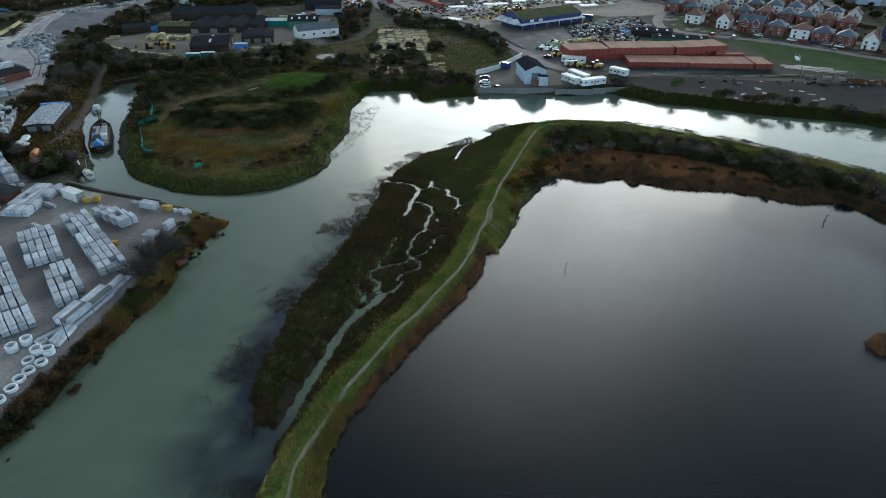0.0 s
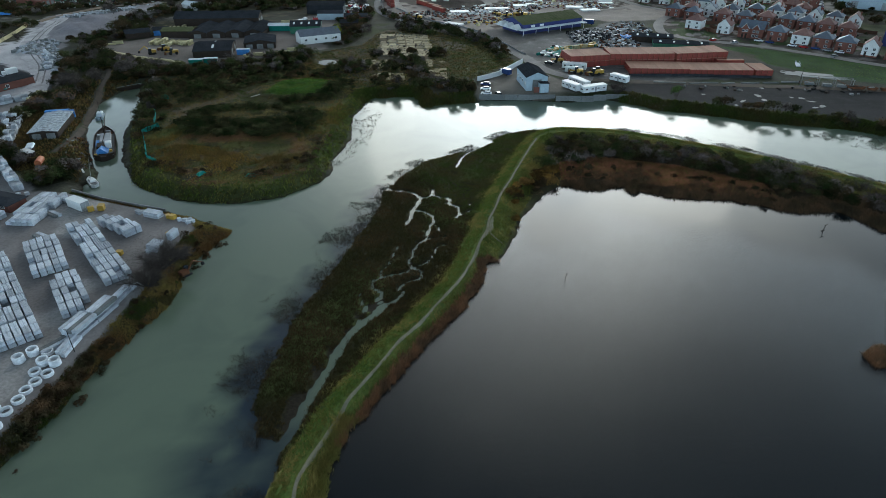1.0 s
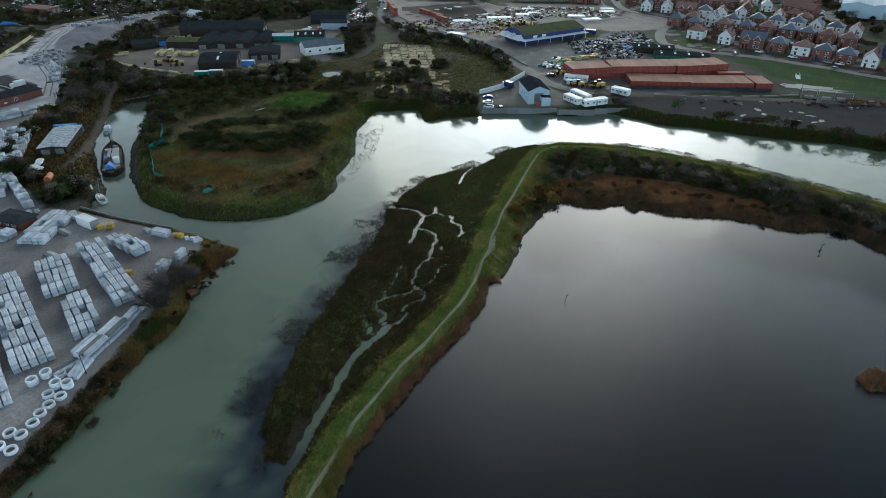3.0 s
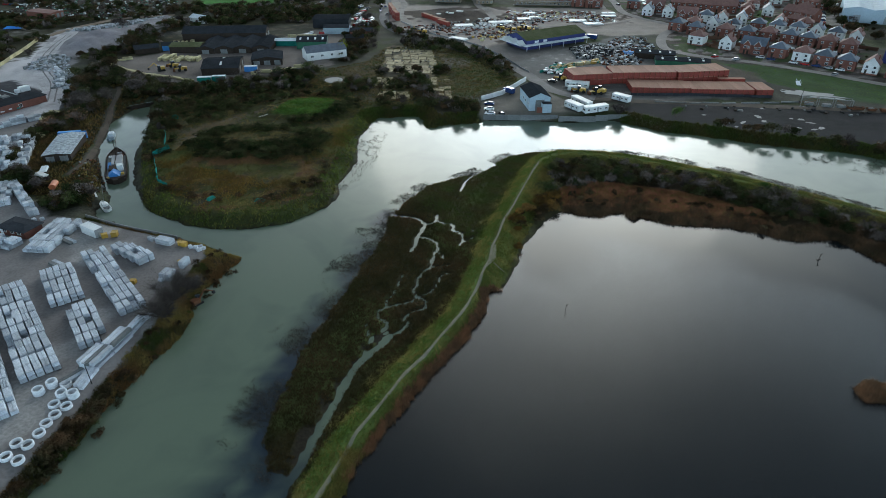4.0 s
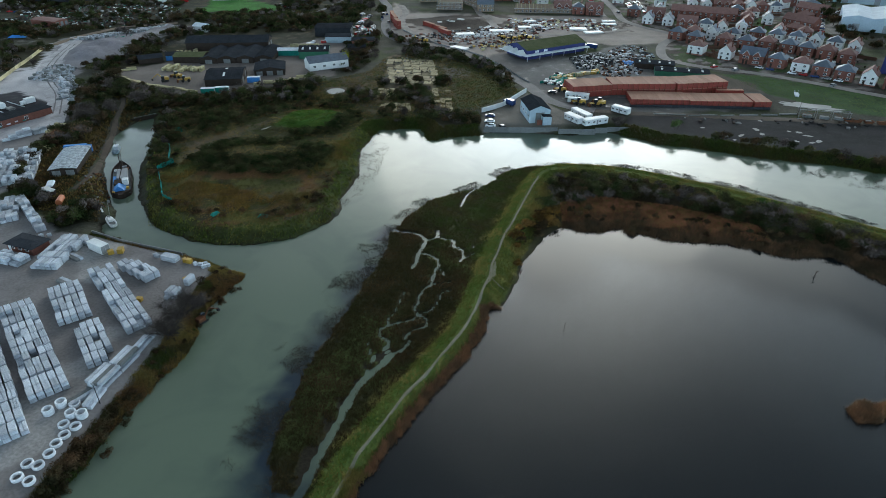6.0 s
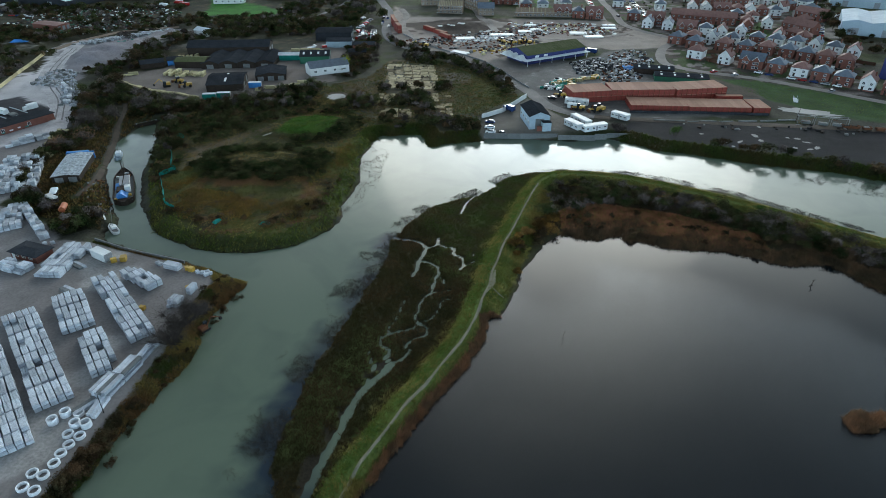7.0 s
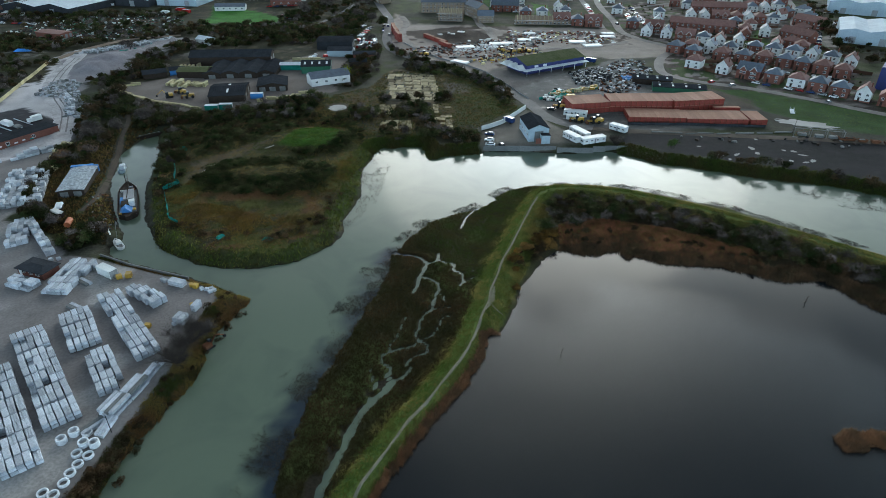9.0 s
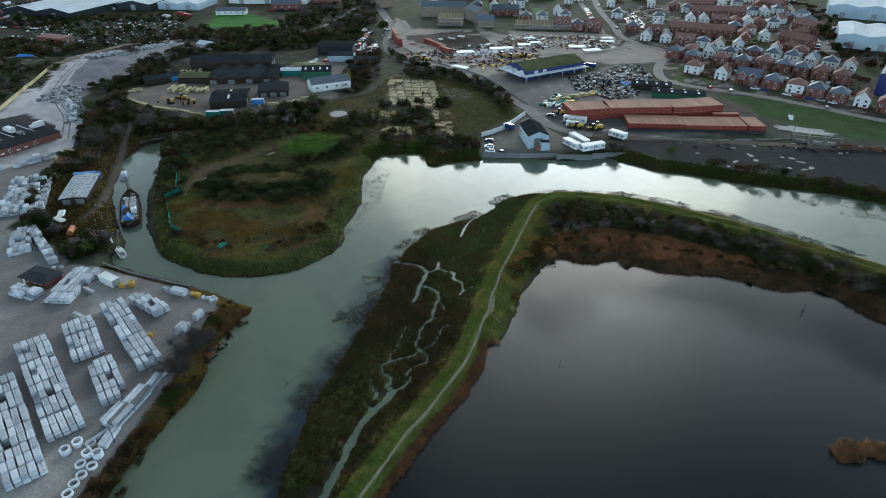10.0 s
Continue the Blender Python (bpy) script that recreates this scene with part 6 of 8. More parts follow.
# ---- single trees and large bushes ----
def tree(label, x, y, h, r, leaves, count, size, category="tree", stems=1, twigs=60, name="tree"):
    """A tapered trunk that forks into limbs and twigs, with a ragged crown."""
    rnd = random.Random(int(x * 13 + y * 7))
    ob = thing(name, label, category, on(x, y))
    s = Shape()
    tips = []
    for k in range(stems):
        a = rnd.uniform(0, 6.28)
        foot = Vector((0.5 * math.cos(a) * (stems > 1), 0.5 * math.sin(a) * (stems > 1), -0.2))
        fork = foot + Vector((math.cos(a) * r * 0.15 * stems ** 0.5, math.sin(a) * r * 0.15 * stems ** 0.5, h * 0.3))
        s.tube(foot, fork, 0.035 * h / stems ** 0.5, 0.022 * h / stems ** 0.5, 7)
        for j in range(5):
            b = rnd.uniform(0, 6.28)
            end = fork + Vector((math.cos(b) * r * rnd.uniform(0.3, 0.7), math.sin(b) * r * rnd.uniform(0.3, 0.7), h * rnd.uniform(0.2, 0.55)))
            s.tube(fork, end, 0.016 * h / stems ** 0.5, 0.006 * h, 5)
            tips.append((fork, end))
    part("trunk", s, M["bark"], ob)
    t = Shape()
    for j in range(twigs):
        a, b = tips[j % len(tips)]
        p = a.lerp(b, rnd.uniform(0.4, 1.0))
        d = Vector((rnd.gauss(0, 1), rnd.gauss(0, 1), abs(rnd.gauss(0.5, 0.6)))).normalized() * r * rnd.uniform(0.25, 0.6)
        t.tube(p, p + d, 0.03, 0.008, 3)
    tagged(part("branchwork", t, M["bark"], ob), kind="stuff")
    v = leaf_cloud(0, 0, h * 0.12, r, h * 0.9, count, size).reshape(-1, 3)
    part("crown", mesh_from("crown", v, np.arange(len(v)).reshape(-1, 3), leaves), None, ob)
    return ob


def many_stemmed(label, x, y, h, r):
    """A leafless many-stemmed willow: a dense fan of fine twigs."""
    ob = thing("bare_willow", label, "tree", on(x, y))
    s, t = Shape(), Shape()
    rnd = random.Random(int(x * 11 + y))
    for k in range(16):
        a = rnd.uniform(0, 6.28)
        q = rnd.uniform(0.2, 0.8)
        end = Vector((math.cos(a) * r * q, math.sin(a) * r * q, h * (1 - 0.45 * q) * rnd.uniform(0.6, 0.9)))
        s.tube((math.cos(a) * 0.5, math.sin(a) * 0.5, -0.2), end * 0.6, 0.12, 0.06, 5)
        s.tube(end * 0.6, end, 0.06, 0.03, 4)
        for j in range(90):
            p = end * rnd.uniform(0.35, 1.0)
            d = Vector((rnd.gauss(math.cos(a) * 0.5, 0.7), rnd.gauss(math.sin(a) * 0.5, 0.7), rnd.gauss(0.5, 0.5))).normalized() * r * rnd.uniform(0.2, 0.45)
            t.tube(p, p + d, 0.03, 0.008, 3)
    part("trunk", s, M["bark"], ob)
    tagged(part("branchwork", t, M["bark"], ob, "dense bare grey twigs"), kind="stuff")
    v = leaf_cloud(0, 0, 0.3, r, h, 2600, 0.12).reshape(-1, 3)
    part("crown", mesh_from("crown", v, np.arange(len(v)).reshape(-1, 3), M["twig"]), None, ob)
    return ob


many_stemmed("bare grey many-stemmed willow on the yard's bank", -60.8, 113.0, 6.4, 7.2)
many_stemmed("bare grey willow on the yard's bank", -60.6, 106.4, 5.2, 5.6)
many_stemmed("bare grey willow on the yard's bank", -58.6, 119.3, 3.6, 3.4)
many_stemmed("pale bare willow beside the upper track", -146, 240, 7, 6)
many_stemmed("pale bare willow beside the upper track", -151, 250, 6, 5)
many_stemmed("bare tree by the river quay", 70, 242, 4.5, 3.5)
tree("rust-leaved thicket tree by the creek lane", -141, 226, 5, 4.5, M["reed"], 900, 0.22)
tree("rust-leaved thicket tree by the creek lane", -148, 220, 4.5, 4, M["reed"], 800, 0.22)
tree("bright green evergreen bush on the far bank", 91.5, 236, 4.6, 3.2, M["evergreen"], 900, 0.2, stems=3, name="bush")
tree("dark green bush on the spit's shoulder", 98.5, 172, 3.0, 2.2, M["evergreen"], 600, 0.2, stems=3, name="bush")
tree("yellow-green tree beside the workshop", -55, 333, 7, 4.5, M["yellowgreen"], 600, 0.35)
for x, y, h, r in ((-134, 262, 7, 4.5), (-150, 280, 7, 5), (-163, 300, 7, 5), (-172, 345, 7, 5), (-160, 268, 6.5, 4.5), (-139, 238, 5, 3.5), (-140, 250, 6, 4), (-47, 345, 6, 4), (-50, 362, 7, 4.5), (-44, 390, 6, 4),
                   (-52, 415, 7, 5), (-48, 470, 7, 5), (-58, 485, 8, 5), (-70, 500, 8, 6), (-82, 470, 7, 5), (-66, 455, 7, 5), (-95, 440, 6, 4.5), (-120, 430, 6, 5), (-150, 402, 6, 5), (-135, 400, 6, 4.5),
                   (6, 338, 5, 4), (-16, 350, 5, 4), (-120, 492, 8, 5), (-112, 510, 8, 5.5), (-118, 530, 8, 6), (-100, 540, 8, 6), (-84, 545, 8, 6), (-70, 560, 8, 6), (-340, 520, 9, 7), (-350, 560, 9, 7),
                   (-330, 490, 8, 6), (-200, 395, 6, 5), (-185, 440, 6, 5), (-235, 405, 6, 5), (-265, 400, 6, 5), (244, 390, 6, 4), (252, 412, 6, 4), (262, 440, 7, 5), (270, 465, 7, 5), (250, 372, 5, 4),
                   (282, 500, 7, 5), (292, 530, 7, 5), (-24, 258, 3, 2.4), (-14, 300, 3.4, 3), (-10, 285, 3.4, 3)):
    kind = int(abs(x * 7 + y * 3)) % 3
    tree(("dark leafy tree beside tracks and yards", "brown half-bare tree beside tracks and yards", "bare grey tree beside tracks and yards")[kind], x, y, h, r,
         (M["scrub"], M["bramble"], M["twig"])[kind], 1300 if y < 350 else 1000, (0.38, 0.34, 0.28)[kind] * (1.1 if y < 350 else 1.7), twigs=30)

# ---- houses ----
def house(style, wall, roof, label, w=8.4, d=8.8, h=5.1, top=8.3):
    """Front towards -y."""
    ob = thing("house", label, "house", None, "houses of the estate")
    f = -d / 2
    if style == "gable":
        part("wall", gable_walls(w * 0.78, d, h, top), M[wall], ob)
        part("roof", gable_roof(w * 0.78, d, h, top), M[roof], ob)
        ww = w * 0.78
    elif style == "twin":
        s = gable_walls(d, w * 1.45, h, top)
        me = s.mesh("wall", M[wall])
        me.transform(Matrix.Rotation(radians(90), 4, "Z"))
        part("wall", me, None, ob)
        me = gable_roof(d, w * 1.45, h, top).mesh("roof", M[roof])
        me.transform(Matrix.Rotation(radians(90), 4, "Z"))
        part("roof", me, None, ob)
        ww = w * 1.45
        for k in (-1, 1):
            g = part("front_gable", gable_walls(3.4, 2.6, h, h + 2.1), M[wall], ob, "", pose(k * ww * 0.22, f + 0.6, 0))
            part("gable_roof", gable_roof(3.4, 2.6, h, h + 2.1, 0.25, 0.14), M[roof], g)
            part("bargeboard", Shape().tube((-1.95, -1.58, h - 0.2), (0, -1.58, h + 2.15), 0.1, None, 4).tube((1.95, -1.58, h - 0.2), (0, -1.58, h + 2.15), 0.1, None, 4), M["white"], g, "white bargeboard")
        f -= 0.7
    elif style == "terrace":
        me = gable_walls(d, w * 2.6, h, top).mesh("wall", M[wall])
        me.transform(Matrix.Rotation(radians(90), 4, "Z"))
        part("wall", me, None, ob)
        me = gable_roof(d, w * 2.6, h, top).mesh("roof", M[roof])
        me.transform(Matrix.Rotation(radians(90), 4, "Z"))
        part("roof", me, None, ob)
        ww = w * 2.6
    else:
        part("wall", Shape().box(0, 0, 0, w, d, h), M[wall], ob)
        part("roof", hip_roof(w, d, h, top - 0.3), M[roof], ob)
        ww = w
    n = 2 if ww < 9 else 4 if ww < 14 else 6
    for i in range(n):
        x = (i + 0.5) / n * ww - ww / 2
        if style == "twin":
            x = (-1, 1)[i % 2] * ww * 0.22 + (-0.85, 0.85)[i // 2]
        window(ob, x, f - 0.04, 3.1, 1.25, 1.25)
        if i % 2:
            window(ob, x, f - 0.04, 0.9, 1.5, 1.3)
        else:
            part("door", Shape().box(x, f - 0.05, 0.05, 0.95, 0.1, 2.05).box(x, f - 0.3, 2.3, 1.5, 0.6, 0.12), M["wood_dark"], ob, "dark front door under a canopy")
    for k in (-1, 1):
        window(ob, k * (ww / 2 + 0.04) if style != "gable" else k * (ww / 2 + 0.04), d * 0.15, 3.1, 1.0, 1.1, 90)
    for i in range(2):
        window(ob, (i - 0.5) * ww * 0.5, d / 2 + 0.04, 3.1, 1.2, 1.2)
    if wall == "white_wall":
        part("plinth", Shape().box(0, 0, 0, ww + 0.08, d + 0.08, 0.7), M["brick"], ob, "red brick plinth")
    part("chimney", Shape().box(ww * 0.28, d * 0.1, top - 1.6, 0.6, 0.6, 2.0).box(ww * 0.28, d * 0.1, top + 0.4, 0.7, 0.7, 0.12), M["brick"], ob)
    return ob


STYLES = {
    "hbs": ("hip", "brick", "tile_slate", "red brick detached house with a slate-grey hipped roof"),
    "hbr": ("hip", "brick", "tile_red", "red brick detached house with a red-brown hipped roof"),
    "hws": ("hip", "white_wall", "tile_slate", "white detached house with a slate-grey hipped roof"),
    "hwr": ("hip", "white_wall", "tile_red", "white detached house with a red-brown hipped roof"),
    "gwr": ("gable", "white_wall", "tile_red", "white gable-fronted house with a red-brown roof"),
    "gws": ("gable", "white_wall", "tile_slate", "white gable-fronted house with a slate-grey roof"),
    "gbr": ("gable", "brick", "tile_red", "red brick gable-fronted house with a red-brown roof"),
    "tbs": ("twin", "brick", "tile_slate", "brick semi-detached pair with twin white-edged gables"),
    "tbr": ("twin", "brick", "tile_red", "brick semi-detached pair with red-brown twin gables"),
    "rbr": ("terrace", "brick", "tile_red", "red brick terrace with a long red-brown roof"),
    "rbs": ("terrace", "brick", "tile_slate", "red brick terrace with a long slate-grey roof"),
}


def place_house(k, x, y, yaw):
    put(("house", k), lambda: house(*STYLES[k]), pose(x, y, height(x, y) - 0.1, 0, 0, yaw))


def row(kinds, xs, ys, yaw):
    for k, x, y in zip(kinds.split(), xs, ys):
        # the place given is the middle of the front
        place_house(k, x - 4.3 * math.sin(radians(yaw)) * -1 * -1, y + 4.3 * math.cos(radians(yaw)), yaw + random.uniform(-2, 2))


row("hwr gwr tbs hbs hwr hbs hbs gwr gbr", (139.5, 152, 163, 173, 181.5, 189, 196, 203.5, 210), (357, 346, 337.5, 330, 321.5, 315, 307, 299, 291.5), -37)
row("hbs hbs hbr hbs hbr hbs hbs hbr hbr", (140, 147, 163, 174, 185, 194, 201, 208, 215), (394, 382, 378, 373, 370, 362.5, 355.5, 348, 340), -37)
row("hws hws gws hws gwr", (199, 209, 217, 224, 231), (389, 384, 377, 369, 361), -37)
row("hbs gws gws tbr hws gwr gws gbr", (133, 135.5, 147.5, 157, 167.5, 176, 187, 199), (468, 440, 435, 425, 420, 414, 411, 430), -25)
row("hbr rbr hbr rbr hws", (218, 232, 245, 262, 272), (410, 430, 452, 474, 496), -60)
row("rbr rbr hbr gws", (170, 190, 206, 216), (463, 455, 447, 438), -22)
row("gws gws tbr hbr gws hbr hws", (186, 195.5, 206, 218, 226, 234, 243), (497, 495, 492, 491, 488, 487, 485), -10)
row("rbr rbr hws gws", (208, 228, 246, 256), (528, 526, 530, 528), -10)
row("hws hws gws gws hbr hws rbr", (134, 164, 140, 175, 192, 198, 215), (518, 507, 567, 567, 557, 543, 562), -15)
row("hws tbr hbs tbr gws gws hws hbs", (91.5, 84, 95, 106, 89, 106, 73, 60), (510, 478, 474, 471, 528, 580, 505, 505), -4)
row("rbs gws hbs", (46, 38, 24), (530, 548, 552), -4)
row("gws hws gbr hws rbr hws gwr hbs", (236, 250, 262, 272, 238, 255, 270, 226), (566, 570, 556, 540, 596, 602, 592, 612), -12)
row("hws gws hbs gws rbr hws gws hbs", (118, 122, 155, 158, 180, 200, 150, 110), (598, 620, 598, 622, 604, 618, 645, 640), -12)
row("hws gws hbs gws rbs hws", (62, 68, 40, 44, 88, 92), (570, 592, 590, 612, 610, 632), -4)


row("hbr gws hws hbs gwr hbr", (152, 163, 174, 190, 207, 220), (398, 396, 392, 394, 402, 396), -30)
row("tbr gws hbs hwr", (144, 152, 208, 216), (452, 470, 470, 462), -20)
row("hbs gwr hws hbr rbr hws", (262, 252, 280, 248, 276, 292), (512, 500, 522, 545, 566, 590), -60)
row("rbr hws gws rbr hws gwr hbs", (300, 310, 290, 250, 228, 205, 190), (620, 600, 640, 640, 645, 650, 640), -12)
row("rbs gws hws rbr hbs", (10, -14, 30, 70, 110), (600, 590, 640, 650, 668), -4)
row("rbr hws hbr hws", (330, 345, 322, 300), (640, 660, 675, 668), -12)


def fence(a, b, h=1.8, label="brown close-boarded garden fence", name="garden_fence", material="fence"):
    ob = thing(name, label, "fence", None, "fences")
    L = math.dist(a, b)
    n = max(1, round(L / 3.0))
    for i in range(n):
        t = (i + 0.5) / n
        x, y = a[0] + (b[0] - a[0]) * t, a[1] + (b[1] - a[1]) * t
        part("fence_panel", Shape().box(0, 0, 0, L / n - 0.12, 0.06, h), M[material], ob, "", on(x, y, face(a, b), -0.05))
        part("post", Shape().box(-L / n / 2, 0, 0, 0.12, 0.12, h + 0.1), M[material], ob, "", on(x, y, face(a, b), -0.05))
    return ob


for a, b in (((146, 352), (156, 362)), ((158, 362), (214, 318)), ((200, 372), (236, 346)), ((150, 372), (196, 378)), ((146, 356), (150, 348)), ((214, 318), (224, 332)), ((160, 442), (210, 428)),
             ((176, 478), (240, 470)), ((232, 362), (244, 378)), ((244, 378), (240, 410))):
    fence(a, b)


wayside = [(-33.4, 415.3), (-23.6, 395.6), (-8.8, 375.5), (6.9, 359.1), (17.4, 345.7), (24.8, 327.9), (31.3, 308.4), (36.0, 297.4)]
for a, b in zip(wayside, wayside[1:]):
    fence((a[0] + 4.2, a[1] + 2.2), (b[0] + 4.2, b[1] + 2.2), 0.9, "low grey steel barrier along the road", "road_barrier", "grey_steel")


# ---- sheds, workshops and warehouses ----
def shed(name, label, x, y, yaw, w, d, h, top, wall, roof, doors=1, lights=0, ribs=0, category="shed", windows=0, lift=0.0):
    """A gabled building; its ridge runs along its own y."""
    ob = thing(name, label, category, on(x, y, yaw, -0.1 + lift))
    part("wall", gable_walls(w, d, h, top), M[wall], ob)
    part("roof", gable_roof(w, d, h, top, 0.3, 0.15, ribs), M[roof], ob)
    for i in range(doors):
        xx = (i + 0.5) / doors * w - w / 2
        part("door", Shape().box(xx, -d / 2 - 0.05, 0.05, min(3.6, w / doors * 0.6), 0.12, h * 0.8), M["concrete_dark"], ob, "dull grey sliding door")
    sl = (top - h) / (w / 2)
    for i in range(lights):
        for k in (-1, 1):
            yy = (i + 0.5) / lights * d - d / 2
            xx = k * w * 0.25
            me = Shape().box(0, 0, 0, w * 0.2, 1.0, 0.05)
            part("rooflight", me, M["white"], ob, "pale translucent rooflight", pose(xx, yy, h + (w / 2 - abs(xx)) * sl + 0.20, 0, math.degrees(math.atan(sl)) * k, 0))
    for i in range(windows):
        yy = (i + 0.5) / windows * d - d / 2
        for k in (-1, 1):
            window(ob, k * (w / 2 + 0.04), yy, h * 0.4, 1.4, 1.1, 90)
    return ob


shed("warehouse", "long dark-roofed timber warehouse", -126, 366, 95, 13, 46, 5.0, 7.6, "wood_dark", "roof_dark", 2, 0, 20, "warehouse")
for i in range(4):
    shed("workshop", "dark gabled workshop bay in a row", -128 + i * 9.6, 345.5 + i * 0.8, 2, 9.5, 25, 2.7, 4.2, "wood_dark", "roof_dark", 1, 0, 8, "workshop")
shed("warehouse", "dark sheeted shed with a patched roof", -108.5, 302.5, 100, 21, 17, 3.3, 4.9, "wood_dark", "roof_dark", 2, 1, 8, "warehouse")
shed("workshop", "low dark open-fronted workshop", -91, 319, 12, 15, 16, 3.0, 4.4, "wood_dark", "roof_dark", 3, 0, 7, "workshop")
shed("workshop", "cream-walled workshop with a slate roof", -63.4, 327.5, 118, 9, 21, 4.2, 6.6, "white_wall", "tile_slate", 1, 0, 0, "workshop", 4)
shed("workshop", "dark green workshop with pale rooflights", -74, 351, 96, 13, 16, 4.0, 5.8, "green_paint", "roof_dark", 2, 4, 8, "workshop")
shed("store", "low teal-sided store with a pale roof", -88, 354, 92, 6, 14, 3.0, 3.8, "teal", "roof_pale", 1, 0, 6, "store")
shed("workshop", "flat dark depot building with white signboard", -72, 407, 92, 16, 22, 5.0, 5.8, "roof_dark", "roof_dark", 3, 0, 8, "workshop")
shed("workshop", "low dark depot building", -66, 387, 92, 10, 15, 3.6, 4.6, "wall_pale", "roof_dark", 2, 0, 6, "workshop")
shed("store", "small dark store beside the depot", -50, 378, 92, 8, 13, 3.4, 4.6, "brick", "roof_dark", 1, 0, 5, "store")
shed("store", "small grey store beside the depot", -52, 362, 96, 8, 10, 3.2, 4.2, "wood_dark", "roof_dark", 1, 0, 5, "store")
shed("workshop", "long low dark open store beside the workshops", -139, 339.5, 92, 11, 16, 3.4, 4.4, "wood_dark", "roof_moss", 2, 0, 8, "workshop")
shed("hut", "dark tarred hut at the timber yard's edge", -160, 336, 120, 7, 12, 2.8, 4.2, "wood_dark", "roof_dark", 1, 0, 0, "hut")
shed("hut", "blue-doored dark hut at the timber yard's edge", -150, 343, 110, 6, 8, 2.8, 4.0, "blue_sheet", "roof_dark", 1, 0, 0, "hut")
shed("white_shed", "white gabled shed beyond the railway", -158, 414, 60, 7, 12, 3.0, 4.6, "white", "roof_pale", 1, 0, 0, "shed")


def depot():
    """A long low brick range with a flat roof, and a striped lot behind it."""
    ob = thing("yard_depot", "long low brick depot with a flat dark roof", "depot", on(-181.4, 232.8, 59.3, -0.1))
    part("wall", Shape().box(0, 0, 0, 47, 7.6, 3.0), M["brick"], ob)
    part("roof", Shape().soft(0, 0.3, 3.0, 47.8, 9.2, 0.28, 0.05), M["roof_dark"], ob)
    for i in range(15):
        part("roof_seam", Shape().box(-22.4 + i * 3.2, 0.3, 3.28, 0.1, 9.0, 0.05), M["rubber"], ob)
    part("rooflight", Shape().soft(-6, 0.4, 3.3, 2.2, 3.0, 0.15, 0.04), M["grey_steel"], ob, "dull grey rooflight")
    for i in range(4):
        window(ob, -18 + i * 10.3, -3.84, 0.9, 1.4, 1.3)
    for i in range(10):
        part("painted_bar", Shape().box(-16 + i * 3.1, -3.83, 0.5 + 0.2 * (i % 3), 1.2 + 0.3 * (i % 2), 0.05, 0.5), M["white" if i % 3 else "teal"], ob, "plain pale paint bar on the brick")
    lot = thing("lot_kerbs", "pale kerbs dividing a dark storage lot", "kerbs")
    for i in range(11):
        f = -22 + i * 4.4
        x, y = -178 + 0.51 * f - 0.86 * 21, 230.7 + 0.86 * f + 0.51 * 21
        part("kerb", Shape().soft(0, 0, 0, 24, 0.35, 0.3, 0.04), M["concrete"], lot, "", on(x, y, 149.3))
    for x, y in ((-190, 246), (-200, 252), (-187, 256), (-208, 262), (-203, 243)):
        ob = thing("pallet_stack", "dark sheeted pallet stack in the storage lot", "pallet stack", on(x, y, 59.3), "lot stacks")
        part("pallet", Shape().box(-0.9, 0, 0, 0.3, 3.6, 0.14).box(0.9, 0, 0, 0.3, 3.6, 0.14), M["timber"], ob)
        part("load", Shape().soft(0, 0, 0.14, 2.4, 3.6, 0.8, 0.08), M["concrete_dark"], ob)


depot()
shed("river_shed", "pale grey-clad boat shed with dark roof by the quay", 37.0, 251.4, 8, 8.6, 15.5, 5.4, 7.2, "wall_pale", "roof_dark", 1, 0, 10, "shed", 4)
ob = thing("porch", "pale blue steel lean-to against the boat shed", "porch", on(40.6, 242.6, 8, -0.05))
part("wall", Shape().box(0, 0, 0, 3.6, 3.0, 3.6), M["wall_pale"], ob)
part("roof", Shape().box(0, 0, 3.6, 3.9, 3.3, 0.15, 0, 1, 3), M["roof_dark"], ob)
part("brick_panel", Shape().box(-3.0, -0.9, 0, 2.2, 0.2, 2.2), M["brick"], ob, "red brick lower panel")
shed("tin_shed", "rusty flat tin-roofed boat shed under blue sheets", -130.3, 198.5, 14, 8.4, 20, 2.6, 3.1, "wood_dark", "tin", 2, 0, 9, "shed")
shed("store", "low dark green store with small rooflights", 119, 316, 77, 9, 26, 2.8, 3.6, "green_paint", "roof_dark", 1, 4, 8, "store")
shed("store", "low dark store beside the scrap yard", 109, 330, 77, 9, 20, 2.8, 3.8, "wood_dark", "roof_dark", 1, 4, 8, "store")


